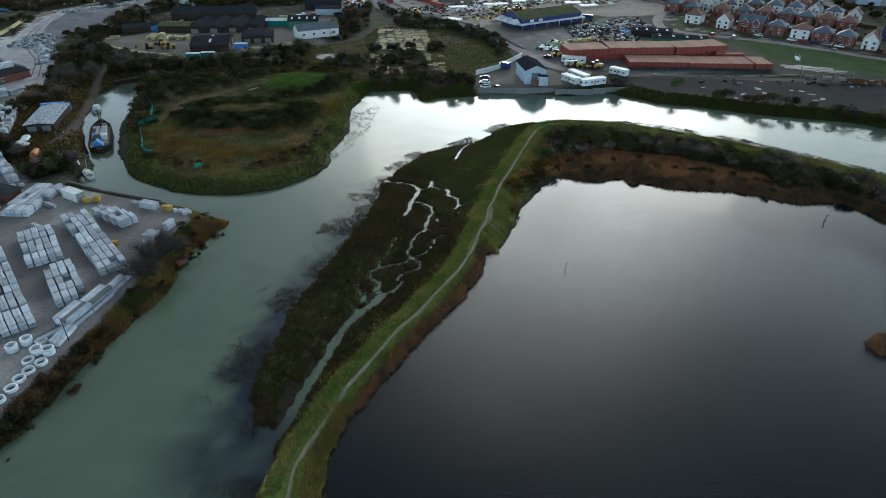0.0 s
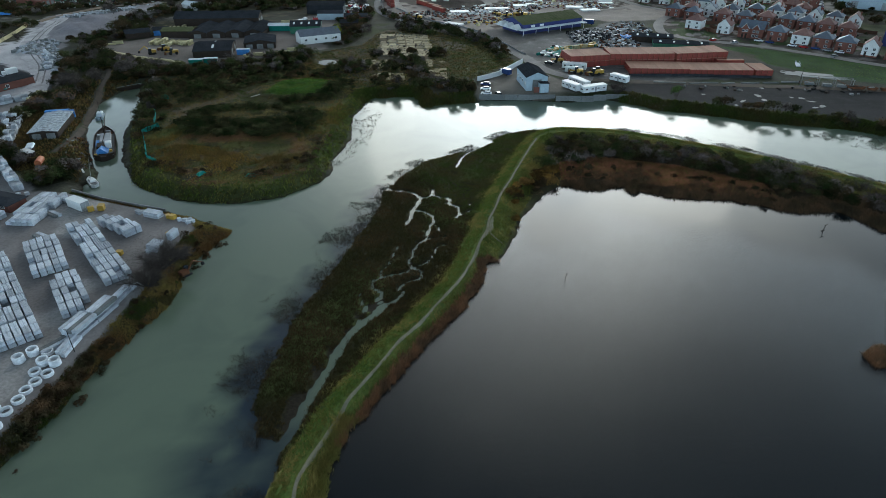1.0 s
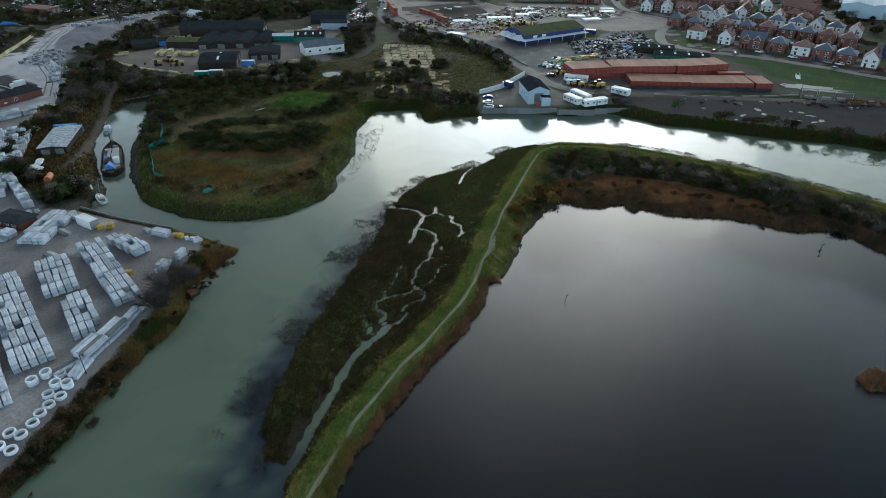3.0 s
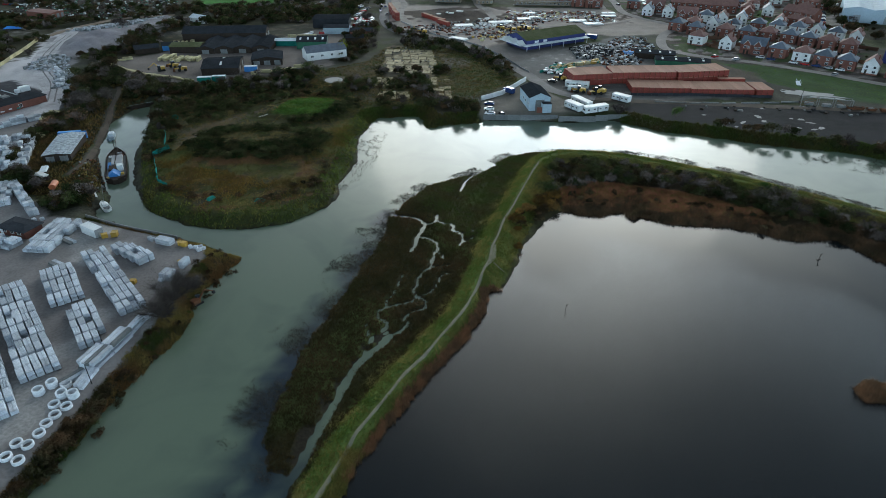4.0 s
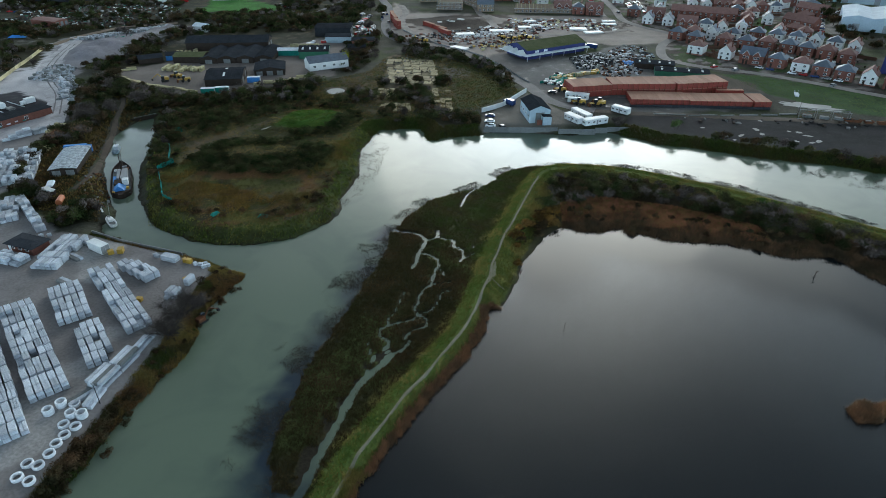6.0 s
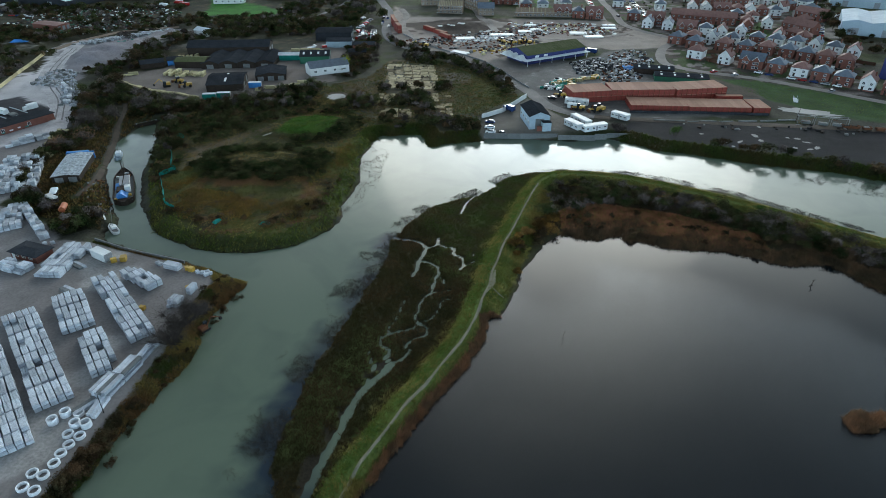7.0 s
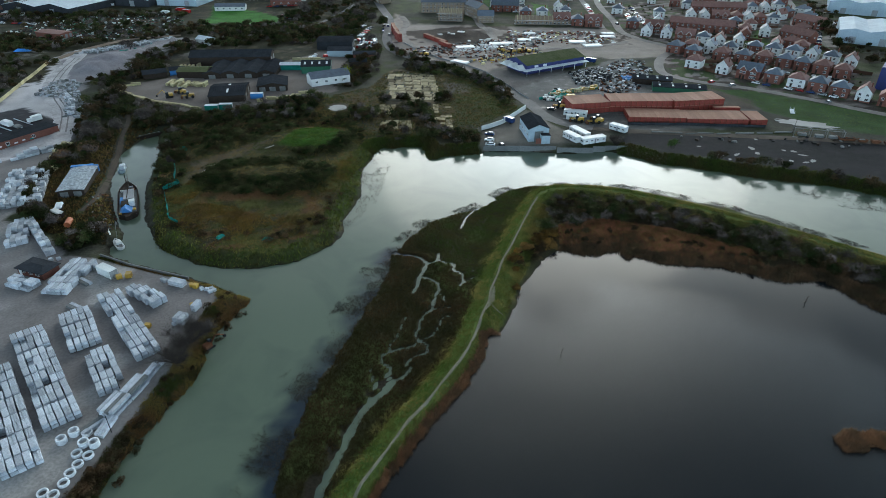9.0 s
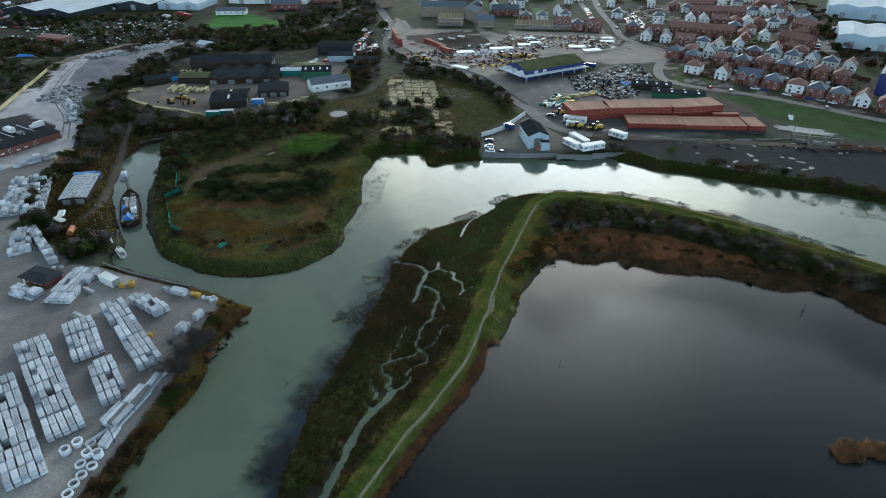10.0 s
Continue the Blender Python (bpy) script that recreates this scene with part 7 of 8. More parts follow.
def blue_store():
    ob = thing("blue_warehouse", "deep blue warehouse with a moss-covered roof", "warehouse", on(56.7, 362.7, 31 - 90, -0.1))
    part("wall", gable_walls(18.5, 41.5, 5.0, 7.6), M["blue"], ob)
    part("roof", gable_roof(18.5, 41.5, 5.0, 7.6, 0.4, 0.15, 18), M["roof_moss"], ob, "moss-covered sheeting roof")
    part("canopy", Shape().box(0, -23.2, 2.8, 20, 5, 0.2).box(11.0, -1.5, 2.8, 4.0, 46, 0.2), M["roof_pale"], ob, "pale green wrap-round canopy")
    for i in range(6):
        part("canopy_post", Shape().box(12.7, -23 + i * 8.5, 0, 0.2, 0.2, 2.8), M["white"], ob)
    for i in range(3):
        g = part("canopy_gable", gable_walls(5.4, 4.2, 0.05, 2.0), M["white"], ob, "white canopy gable", pose(-6 + i * 6, -23.3, 3.0))
    for k in (-4, 0, 4):
        part("sign", Shape().box(k * 1.2, -20.82, 3.6, 1.6, 0.08, 0.9), M["white"], ob, "plain white sign board")
    for y in (-14, -8):
        part("sign", Shape().box(9.32, y, 3.2, 0.08, 2.6, 1.2), M["white"], ob, "plain white sign board")


blue_store()


def big_unit(name, label, x, y, yaw, w, d, h, bays, wall, roof):
    ob = thing(name, label, "warehouse", on(x, y, yaw, -0.1))
    bw = w / bays
    for i in range(bays):
        b = part("bay", gable_walls(bw, d, h, h + bw * 0.09), M[wall], ob, "", pose(-w / 2 + (i + 0.5) * bw, 0, 0))
        part("roof", gable_roof(bw - 0.6, d, h, h + bw * 0.09, 0.25, 0.2, int(d / 3)), M[roof], b)
        part("door", Shape().box(0, -d / 2 - 0.06, 0.05, 4, 0.12, 4.5), M["grey_steel"], b, "grey roller door")
    return ob


big_unit("industrial_unit", "white industrial unit with a shallow pale roof", 294, 437, -28, 52, 48, 8.0, 3, "wall_pale", "roof_pale")
big_unit("industrial_unit", "large pale industrial unit with a shallow roof", 352, 545, -28, 66, 60, 9.0, 3, "wall_pale", "roof_pale")
big_unit("industrial_unit", "pale industrial unit at the town's edge", 395, 455, -28, 60, 60, 9.0, 3, "wall_pale", "roof_pale")
big_unit("navy_building", "tall navy-clad building with an orange band", 240, 324, -37, 24, 26, 11.0, 1, "blue", "blue")
big_unit("industrial_unit", "pale twin-bay factory with a low roof", -318, 540, -16, 66, 60, 5.5, 2, "roof_dark", "roof_pale")
big_unit("industrial_unit", "pale factory bays beside the lorry yard", -262, 562, -8, 30, 36, 5.0, 1, "roof_dark", "roof_pale")
big_unit("industrial_unit", "pale factory bays beside the lorry yard", -226, 566, -8, 36, 36, 5.0, 2, "wall_pale", "roof_pale")
big_unit("industrial_unit", "long white warehouse beyond the playing field", -160, 592, -4, 70, 26, 6.0, 3, "white", "roof_pale")
big_unit("industrial_unit", "pale factory at the town's edge", -400, 480, -12, 70, 50, 6.5, 2, "wall_pale", "roof_pale")
shed("club_house", "white club house with a dark hipped roof", -178, 532, 96, 9, 24, 3.2, 5.2, "white_wall", "tile_slate", 0, 0, 0, "club house", 5)
shed("brick_depot", "long low brick depot with a flat brown roof", -268, 432, 70, 10, 22, 3.4, 4.0, "brick", "tile_red", 3, 0, 0, "depot")
shed("house_block", "dark roofed houses beyond the field", -138, 555, 92, 10, 24, 5, 8, "brick", "tile_slate", 0, 0, 0, "house", 4)
shed("house_block", "red roofed houses beyond the field", -110, 590, 92, 10, 24, 5, 8, "brick", "tile_red", 0, 0, 0, "house", 4)


def flats(x, y, yaw, w, d, storeys, roof, label, done=True):
    ob = thing("apartment_building", label, "apartments", on(x, y, yaw, -0.1))
    h = storeys * 2.7
    me = gable_walls(d, w, h, h + 3.2).mesh("wall", M["brick_buff"])
    me.transform(Matrix.Rotation(radians(90), 4, "Z"))
    part("wall", me, None, ob)
    if done:
        me = gable_roof(d, w, h, h + 3.2).mesh("roof", M[roof])
        me.transform(Matrix.Rotation(radians(90), 4, "Z"))
        part("roof", me, None, ob)
    else:
        for i in range(14):
            xx = -w / 2 + (i + 0.5) * w / 14
            part("rafter", Shape().tube((xx, -d / 2, h), (xx, 0, h + 3.6), 0.12, None, 4).tube((xx, d / 2, h), (xx, 0, h + 3.6), 0.12, None, 4), M["timber"], ob, "bare timber rafter")
    for s in range(storeys):
        for i in range(int(w / 3)):
            window(ob, -w / 2 + (i + 0.5) * 3 + 0.5, -d / 2 - 0.04, 0.8 + s * 2.7, 1.3, 1.4)
    if not done:
        for s in range(storeys + 1):
            part("scaffold_deck", Shape().box(0, -d / 2 - 1.0, s * 2.4 + 0.9, w + 2, 1.2, 0.1), M["steel"], ob)
        for i in range(9):
            part("scaffold_pole", Shape().tube((-w / 2 + i * w / 8, -d / 2 - 1.5, 0), (-w / 2 + i * w / 8, -d / 2 - 1.5, h + 2), 0.06, None, 5), M["steel"], ob)
    return ob


flats(-4, 530, 0, 36, 11, 3, "tile_slate", "buff brick apartment block with a long dark roof")
flats(22, 510, -65, 22, 10, 3, "tile_slate", "buff brick apartment wing")
flats(2, 494, -8, 18, 10, 2, "tile_slate", "half-built apartment block with bare rafters", False)
flats(28, 488, 0, 12, 9, 2, "tile_slate", "small brick block with a slate roof")
flats(70, 482, -3, 40, 9, 1, "tile_slate", "row of half-built houses under bare rafters", False)
flats(-60, 575, -60, 24, 10, 3, "tile_slate", "grey roofed apartment block by the road")


# ---- red containers ----
def red_box():
    ob = thing("shipping_container", "red-painted steel shipping container with a faded roof", "container", None, "red containers")
    # one shell with folded sides
    edge = [(1.2, -6.05)]
    for i in range(24):
        y = -5.93 + i * 0.5
        edge += [(1.2, y), (1.235, y + 0.06), (1.235, y + 0.28), (1.2, y + 0.34)]
    edge += [(1.2, 6.05)]
    edge += [(-x, y) for x, y in reversed(edge)]
    n = len(edge)
    s = Shape().poly([(x, y, 0.12) for x, y in edge] + [(x, y, 2.52) for x, y in edge], [tuple(range(n - 1, -1, -1)), tuple(range(n, 2 * n))] + [(i, (i + 1) % n, n + (i + 1) % n, n + i) for i in range(n)])
    part("body", s, M["red_steel"], ob)
    part("roof", Shape().soft(0, 0, 2.525, 2.46, 12.15, 0.07, 0.02), M["top_steel"], ob, "sun-faded pink roof sheet")
    for k in (-1, 1):
        part("door", Shape().box(k * 0.58, -6.09, 0.2, 1.1, 0.07, 2.25).tube((k * 0.3, -6.16, 0.25), (k * 0.3, -6.16, 2.4), 0.03, None, 5), M["red_steel"], ob)
    for k in (-1, 1):
        part("corner_post", Shape().box(k * 1.17, -6.08, 0, 0.12, 0.1, 2.6), M["rust"], ob)
    return ob


def red_rank(a, b, high, base=0.0):
    """Containers side by side, their doors along the line a-b."""
    L = math.dist(a, b)
    n = round(L / 2.44)
    yaw = face(a, b)
    nx, ny = -math.sin(radians(yaw)), math.cos(radians(yaw))
    z = height((a[0] + b[0]) / 2 + nx * 6, (a[1] + b[1]) / 2 + ny * 6) + 0.05 + base
    for i in range(n):
        t = (i + 0.5) / n
        x, y = a[0] + (b[0] - a[0]) * t + nx * 6.1, a[1] + (b[1] - a[1]) * t + ny * 6.1
        for k in range(high):
            put("red_box", red_box, pose(x, y + random.uniform(-0.06, 0.06), z + k * 2.6, 0, 0, yaw))


red_rank((81.4, 267.4), (106.6, 266.2), 1)
red_rank((106.8, 265.6), (133.8, 264.8), 1)
red_rank((134.6, 264.6), (141.9, 264.6), 1)
red_rank((57.4, 277.4), (75.6, 280.8), 2)
red_rank((75.8, 280.9), (105.2, 282.3), 2)
red_rank((105.9, 281.9), (130.6, 286.2), 2)
put("red_box", red_box, on(130.2, 282.0, 90))
for i in range(3):
    for k in range(2):
        put("red_box", red_box, on(-38.6 + i * 2.6, 452 - i * 12.8, 9 + i * 4, k * 2.6))
for x, y, yaw in ((-12.5, 430, 33), (-5, 419.5, 38), (-2.0, 409.5, 32)):
    put("red_box", red_box, on(x, y, yaw))
ob = thing("boundary_wall", "dark grey concrete wall before the red containers", "wall")
for i in range(20):
    part("wall_panel", Shape().soft(0, 0, 0, 2.9, 0.25, 1.1, 0.03), M["roof_dark"], ob, "", on(82 + i * 3.0, 264.9 - i * 0.13, -2.6))
ob = thing("boundary_wall", "white painted block wall round the quay car park", "wall")
pts = [(15, 256.5), (20, 260.5), (25, 265), (28.5, 270.5), (32.5, 277), (37, 284.5)]
for a, b in zip(pts, pts[1:]):
    part("wall_panel", Shape().soft(0, 0, 0, math.dist(a, b) - 0.04, 0.3, 2.1, 0.03), M["white"], ob, "", on((a[0] + b[0]) / 2, (a[1] + b[1]) / 2, face(a, b), -0.1))
ob = thing("quay_wall", "dark stone quay wall along the river", "wall")
for i in range(12):
    part("wall_panel", Shape().soft(0, 0, -0.6, 4.9, 0.5, 3.2, 0.05), M["concrete_dark"], ob, "", pose(17.5 + i * 5.0, 238.9 - (1.6 if 6 <= i < 9 else 0) + (0.9 if i > 9 else 0), -0.3, 0, 0, 0))

# ---- vehicles ----
CARS = {"car_white": "white", "car_black": "black", "car_blue": "dark blue", "car_silver": "silver", "car_red": "red"}


def car(paint):
    ob = thing("car", "parked " + CARS[paint] + " hatchback car", "car", None, "parked cars")
    s = Shape()
    prof = [(-2.05, 0.35), (-2.1, 0.75), (-1.95, 0.95), (-0.95, 1.02), (0.95, 1.02), (1.9, 0.9), (2.1, 0.7), (2.08, 0.35)]
    n = len(prof)
    p = [(-0.86, y, z) for y, z in prof] + [(0.86, y, z) for y, z in prof]
    s.poly(p, [tuple(range(n)), tuple(range(2 * n - 1, n - 1, -1))] + [(k, n + k, n + (k + 1) % n, (k + 1) % n) for k in range(n)])
    body = part("body", s, M[paint], ob)
    c = Shape()
    lo, hi = [(-0.8, -1.75), (0.8, -1.75), (0.8, 1.2), (-0.8, 1.2)], [(-0.64, -1.35), (0.64, -1.35), (0.64, 0.45), (-0.64, 0.45)]
    c.poly([(x, y, 0.98) for x, y in lo] + [(x, y, 1.42) for x, y in hi], [(3, 2, 1, 0), (4, 5, 6, 7), (0, 1, 5, 4), (1, 2, 6, 5), (2, 3, 7, 6), (3, 0, 4, 7)])
    part("glazing", c, M["glass"], ob, "dark tinted glass")
    part("roof", Shape().soft(0, -0.45, 1.42, 1.3, 1.85, 0.06, 0.02), M[paint], ob)
    for x in (-0.8, 0.8):
        for y in (-1.3, 1.3):
            part("wheel", Shape().tube((x - 0.1, y, 0.32), (x + 0.1, y, 0.32), 0.32, None, 12), M["rubber"], ob)
    return ob


def park(x, y, yaw, paint=None):
    paint = paint or random.choice(("car_white", "car_white", "car_black", "car_silver", "car_silver", "car_blue", "car_red"))
    put(("car", paint), lambda: car(paint), on(x, y, yaw, 0.03))


def park_row(a, b, n, yaw, skip=0.2):
    for i in range(n):
        if random.random() > skip:
            t = i / max(1, n - 1)
            park(a[0] + (b[0] - a[0]) * t, a[1] + (b[1] - a[1]) * t, yaw + random.uniform(-4, 4))


park(18.2, 250.5, 78, "car_blue")
park(17.7, 243.8, 82, "car_white")
park(17.9, 241.0, 82, "car_white")
park(22.6, 241.0, 20, "car_black")
park(49, 283.5, 60, "car_black")
park(141.5, 331, -58, "car_red")
for rx, ry, ryaw in ((-44, 470, 5), (-40.5, 440, 0), (-36, 404, 25), (-22, 380, 50), (6, 351, 48), (27, 324, 32), (150, 324.5, -64), (186, 297, -52), (125.5, 480, 5), (132, 575, -6)):
    park(rx, ry, ryaw)
park_row((160, 332), (206, 296), 12, 53, 0.45)
park_row((-50, 428), (-47, 404), 8, 70, 0.1)
park_row((-57, 424), (-54, 400), 8, 70, 0.1)
park_row((-46, 450), (-48, 500), 8, 5, 0.3)
park_row((236, 405), (262, 455), 12, 60, 0.2)
park_row((228, 412), (252, 462), 12, 60, 0.3)
park_row((146, 480), (152, 545), 14, 80, 0.5)
park_row((140, 500), (146, 560), 12, 80, 0.5)
park_row((62, 520), (64, 600), 12, 85, 0.3)
park_row((54, 520), (56, 600), 12, 85, 0.3)
park_row((112, 495), (118, 560), 10, 85, 0.3)
park_row((192, 420), (212, 412), 5, 60, 0.3)
park_row((176, 412), (186, 404), 4, 60, 0.2)
park_row((-150, 545), (-125, 550), 9, 85, 0.2)
park_row((-132, 508), (-122, 496), 5, 40, 0.2)
park_row((-345, 475), (-300, 470), 10, 80, 0.4)
park_row((280, 470), (300, 500), 6, 60, 0.3)
park_row((-68, 440), (-62, 470), 6, 80, 0.2)
park_row((-60, 436), (-56, 462), 6, 80, 0.2)


def caravan(label, L):
    ob = thing("static_caravan", label, "caravan", None, "static caravans")
    part("body", Shape().soft(0, 0, 0.5, 3.0, L, 2.3, 0.14), M["white"], ob)
    part("roof", Shape().soft(0, 0, 2.8, 3.1, L + 0.1, 0.14, 0.06), M["white"], ob)
    part("chassis", Shape().box(-1.0, 0, 0.3, 0.15, L - 0.4, 0.2).box(1.0, 0, 0.3, 0.15, L - 0.4, 0.2), M["rubber"], ob)
    for y in (-0.6, 0.6):
        for x in (-1.1, 1.1):
            part("wheel", Shape().tube((x - 0.1, y, 0.3), (x + 0.1, y, 0.3), 0.32, None, 12), M["rubber"], ob)
    for i in range(4):
        for k in (-1, 1):
            window(ob, k * 1.52, -L / 2 + (i + 0.5) * L / 4, 1.4, 1.1, 0.8, 90)
    window(ob, 0, -L / 2 - 0.02, 1.3, 1.8, 0.9)
    part("door", Shape().box(1.52, L * 0.02, 0.6, 0.06, 0.75, 1.9), M["grey_steel"], ob)
    return ob


for i, (a, b) in enumerate((((50, 248.8), (54.5, 241.3)), ((53.8, 255), (58.8, 245.5)), ((55.5, 240.8), (65.5, 244.8)), ((54, 277.4), (64, 274.0)), ((71.5, 259), (77, 253.5)))):
    caravan("white static caravan parked on rough ground by the river", math.dist(a, b)).matrix_basis = on((a[0] + b[0]) / 2, (a[1] + b[1]) / 2, face(a, b) - 90, 0.05)
ob = thing("touring_caravan", "small white touring caravan beside the static ones", "caravan", on(56.2, 270.4, 80, 0.02))
part("body", Shape().soft(0, 0, 0.45, 2.1, 4.6, 2.0, 0.3), M["white"], ob)
part("wheel", Shape().tube((-1.1, 0, 0.3), (-0.85, 0, 0.3), 0.3, None, 12), M["rubber"], ob)
part("wheel", Shape().tube((0.85, 0, 0.3), (1.1, 0, 0.3), 0.3, None, 12), M["rubber"], ob)
part("drawbar", Shape().box(0, 2.9, 0.4, 0.1, 1.3, 0.1), M["steel"], ob)
window(ob, -1.06, 0.3, 1.3, 1.4, 0.7, 90)
window(ob, 1.06, 0.3, 1.3, 1.4, 0.7, 90)


def van(x, y, yaw, paint, label, L=6.0, name="van"):
    ob = thing(name, label, "van", on(x, y, yaw, 0.03), "vans and lorries")
    part("load_box", Shape().soft(0, -0.9, 0.6, 2.2, L - 1.9, 2.1, 0.08), M[paint], ob)
    part("cab", Shape().soft(0, L / 2 - 0.95, 0.5, 2.0, 1.8, 1.5, 0.25), M[paint], ob)
    part("windscreen", Shape().box(0, L / 2 - 0.45, 1.35, 1.7, 0.5, 0.5, 0, 0.8), M["glass"], ob)
    for xx in (-0.95, 0.95):
        for yy in (-L / 2 + 1.1, L / 2 - 1.0):
            part("wheel", Shape().tube((xx - 0.12, yy, 0.38), (xx + 0.12, yy, 0.38), 0.38, None, 12), M["rubber"], ob)
    return ob


van(27.5, 266.3, 40, "car_blue", "blue van parked against the white wall")
van(-217, 525, 70, "car_red", "red box lorry in the factory yard", 9, "lorry")
van(-210, 518, 70, "car_red", "red box lorry in the factory yard", 9, "lorry")
van(-285, 545, -70, "white", "white lorry in the factory yard", 9, "lorry")
van(-224, 512, 60, "white", "white lorry in the factory yard", 9, "lorry")
van(-192.3, 257.2, 60, "white", "white lorry standing in the storage lot", 7, "lorry")
van(-183.6, 263.2, 150, "white", "white van beside the storage lot")
van(84, 372, 60, "car_blue", "dark flatbed lorry in the scrap yard", 8, "lorry")
van(60, 300, 100, "yellow", "yellow lorry beside the scrap yard", 6, "lorry")


def loader(x, y, yaw, label="yellow wheeled loader in the yard"):
    ob = thing("wheel_loader", label, "loader", on(x, y, yaw, 0.02), "site machines")
    part("body", Shape().soft(0, -1.0, 0.8, 2.0, 2.8, 1.3, 0.15), M["yellow"], ob)
    part("cab", Shape().soft(0, 0.6, 1.0, 1.5, 1.4, 2.0, 0.12), M["glass"], ob)
    part("arm", Shape().box(-0.6, 2.2, 1.2, 0.25, 2.6, 0.35).box(0.6, 2.2, 1.2, 0.25, 2.6, 0.35), M["yellow"], ob)
    part("bucket", Shape().box(0, 3.6, 0.2, 2.6, 1.0, 1.1, 0, 0.75), M["rust"], ob)
    for xx in (-1.0, 1.0):
        for yy in (-1.5, 1.2):
            part("wheel", Shape().tube((xx - 0.25, yy, 0.7), (xx + 0.25, yy, 0.7), 0.7, None, 14), M["rubber"], ob)
    return ob


for x, y, yaw in ((-134, 306, 70), (-127.5, 299, 110), (34, 396, 30), (40, 392, 90), (46, 396, -60), (59, 268, 80), (66, 266, 100), (68, 268, 40), (54, 287, 70), (-14, 385, 60)):
    loader(x, y, yaw)
excavator("yellow crawler excavator on the building site", on(50, 394, 60), M["yellow"])
excavator("yellow crawler excavator on the building site", on(-20, 388, 200), M["yellow"])
excavator("orange crawler excavator beside the scrap yard", on(57, 292, 150), M["orange"])
excavator("yellow crawler excavator in the timber yard", on(-138, 300, 120), M["yellow"])


# ---- boats ----
def hull(L, W, D, name, material, parent, sheer=0.5, bow=0.35):
    s = Shape()
    n = 14
    rings = []
    for i in range(n + 1):
        t = i / n
        y = (t - 0.5) * L
        k = min(1.0, (t / 0.10) ** 0.5 * 0.75 + 0.25) * (1.0 if t < 1 - bow else max(0.04, 1 - ((t - 1 + bow) / bow) ** 2.2))
        w = W / 2 * k
        zt = D * 0.55 + sheer * (2 * t - 0.9) ** 2
        rings.append([(-w, y, zt), (-w * 0.96, y, 0.1), (-w * 0.7, y, -D * 0.45), (w * 0.7, y, -D * 0.45), (w * 0.96, y, 0.1), (w, y, zt), (w - 0.22 * k, y, zt), (w - 0.25 * k, y, zt - 0.5), (-w + 0.25 * k, y, zt - 0.5), (-w + 0.22 * k, y, zt)])
    pts = [p for r in rings for p in r]
    f = []
    for i in range(n):
        for k in range(10):
            a, b = i * 10, (i + 1) * 10
            f.append((a + k, a + (k + 1) % 10, b + (k + 1) % 10, b + k))
    f += [tuple(range(9, -1, -1)), tuple(range(n * 10, n * 10 + 10))]
    s.poly(pts, f)
    return part(name, s, material, parent)


def barge():
    ob = thing("sailing_barge", "old dark wooden sailing barge under blue sheets, moored", "barge", pose(-109.6, 190.0, 0.0, 0, 0, face((-103.5, 176), (-116, 204)) - 90))
    hull(28, 6.6, 2.6, "hull", M["wood_dark"], ob, 0.7)
    part("deck", Shape().soft(0, -0.5, 1.1, 5.6, 24, 0.12, 0.05), M["concrete_dark"], ob, "grey weathered deck")
    part("hatch", Shape().soft(0.3, 3.0, 1.2, 3.4, 8.0, 0.8, 0.1), M["grey_steel"], ob, "grey sheeted main hatch")
    part("hatch", Shape().soft(-0.6, -4.0, 1.2, 3.0, 4.2, 0.8, 0.1), M["wood_dark"], ob)
    part("tarpaulin", Shape().poly([(-2.4, -10.5, 1.3), (1.2, -10.8, 1.3), (1.6, -6.8, 1.3), (-2.2, -6.4, 1.3), (-0.6, -10.2, 2.9), (-0.4, -6.9, 2.7)], [(0, 1, 4), (1, 2, 5, 4), (2, 3, 5), (3, 0, 4, 5), (3, 2, 1, 0)]), M["blue_sheet"], ob, "bright blue tarpaulin tent")
    part("tarpaulin", Shape().soft(-1.6, -0.8, 1.2, 1.8, 5.0, 0.5, 0.15), M["blue_sheet"], ob, "blue sheet over the deck")
    part("wheelhouse", Shape().soft(1.4, -5.0, 1.2, 1.8, 2.2, 1.9, 0.1), M["white"], ob)
    part("spar", Shape().tube((-1.0, -9, 1.6), (0.6, 12.5, 2.4), 0.16, 0.1, 7), M["wood_dark"], ob)
    part("mast", Shape().tube((0, 6.5, 1.0), (0.3, 6.6, 7.5), 0.18, 0.12, 8), M["wood_dark"], ob)
    part("bowsprit", Shape().tube((0, 12.5, 2.0), (0, 18.5, 3.0), 0.14, 0.08, 6), M["wood_dark"], ob)
    for x, y, sx, sy, c in ((1.8, 7.5, 0.9, 1.2, "rust"), (-1.8, 7.2, 1.1, 0.8, "white"), (1.9, -1.5, 0.8, 1.4, "grey_steel"), (2.0, -9, 0.9, 0.9, "yellow"), (-2.2, -11.2, 0.8, 0.7, "yellow"), (1.0, 9.6, 1.4, 0.8, "grey_steel")):
        part("deck_box", Shape().soft(x, y, 1.2, sx, sy, 0.6, 0.06), M[c], ob)
    part("gunwale", Shape().box(-3.05, -1.5, 1.55, 0.2, 17, 0.12).box(3.05, -1.5, 1.55, 0.2, 17, 0.12), M["bark"], ob, "worn grey gunwale rail")


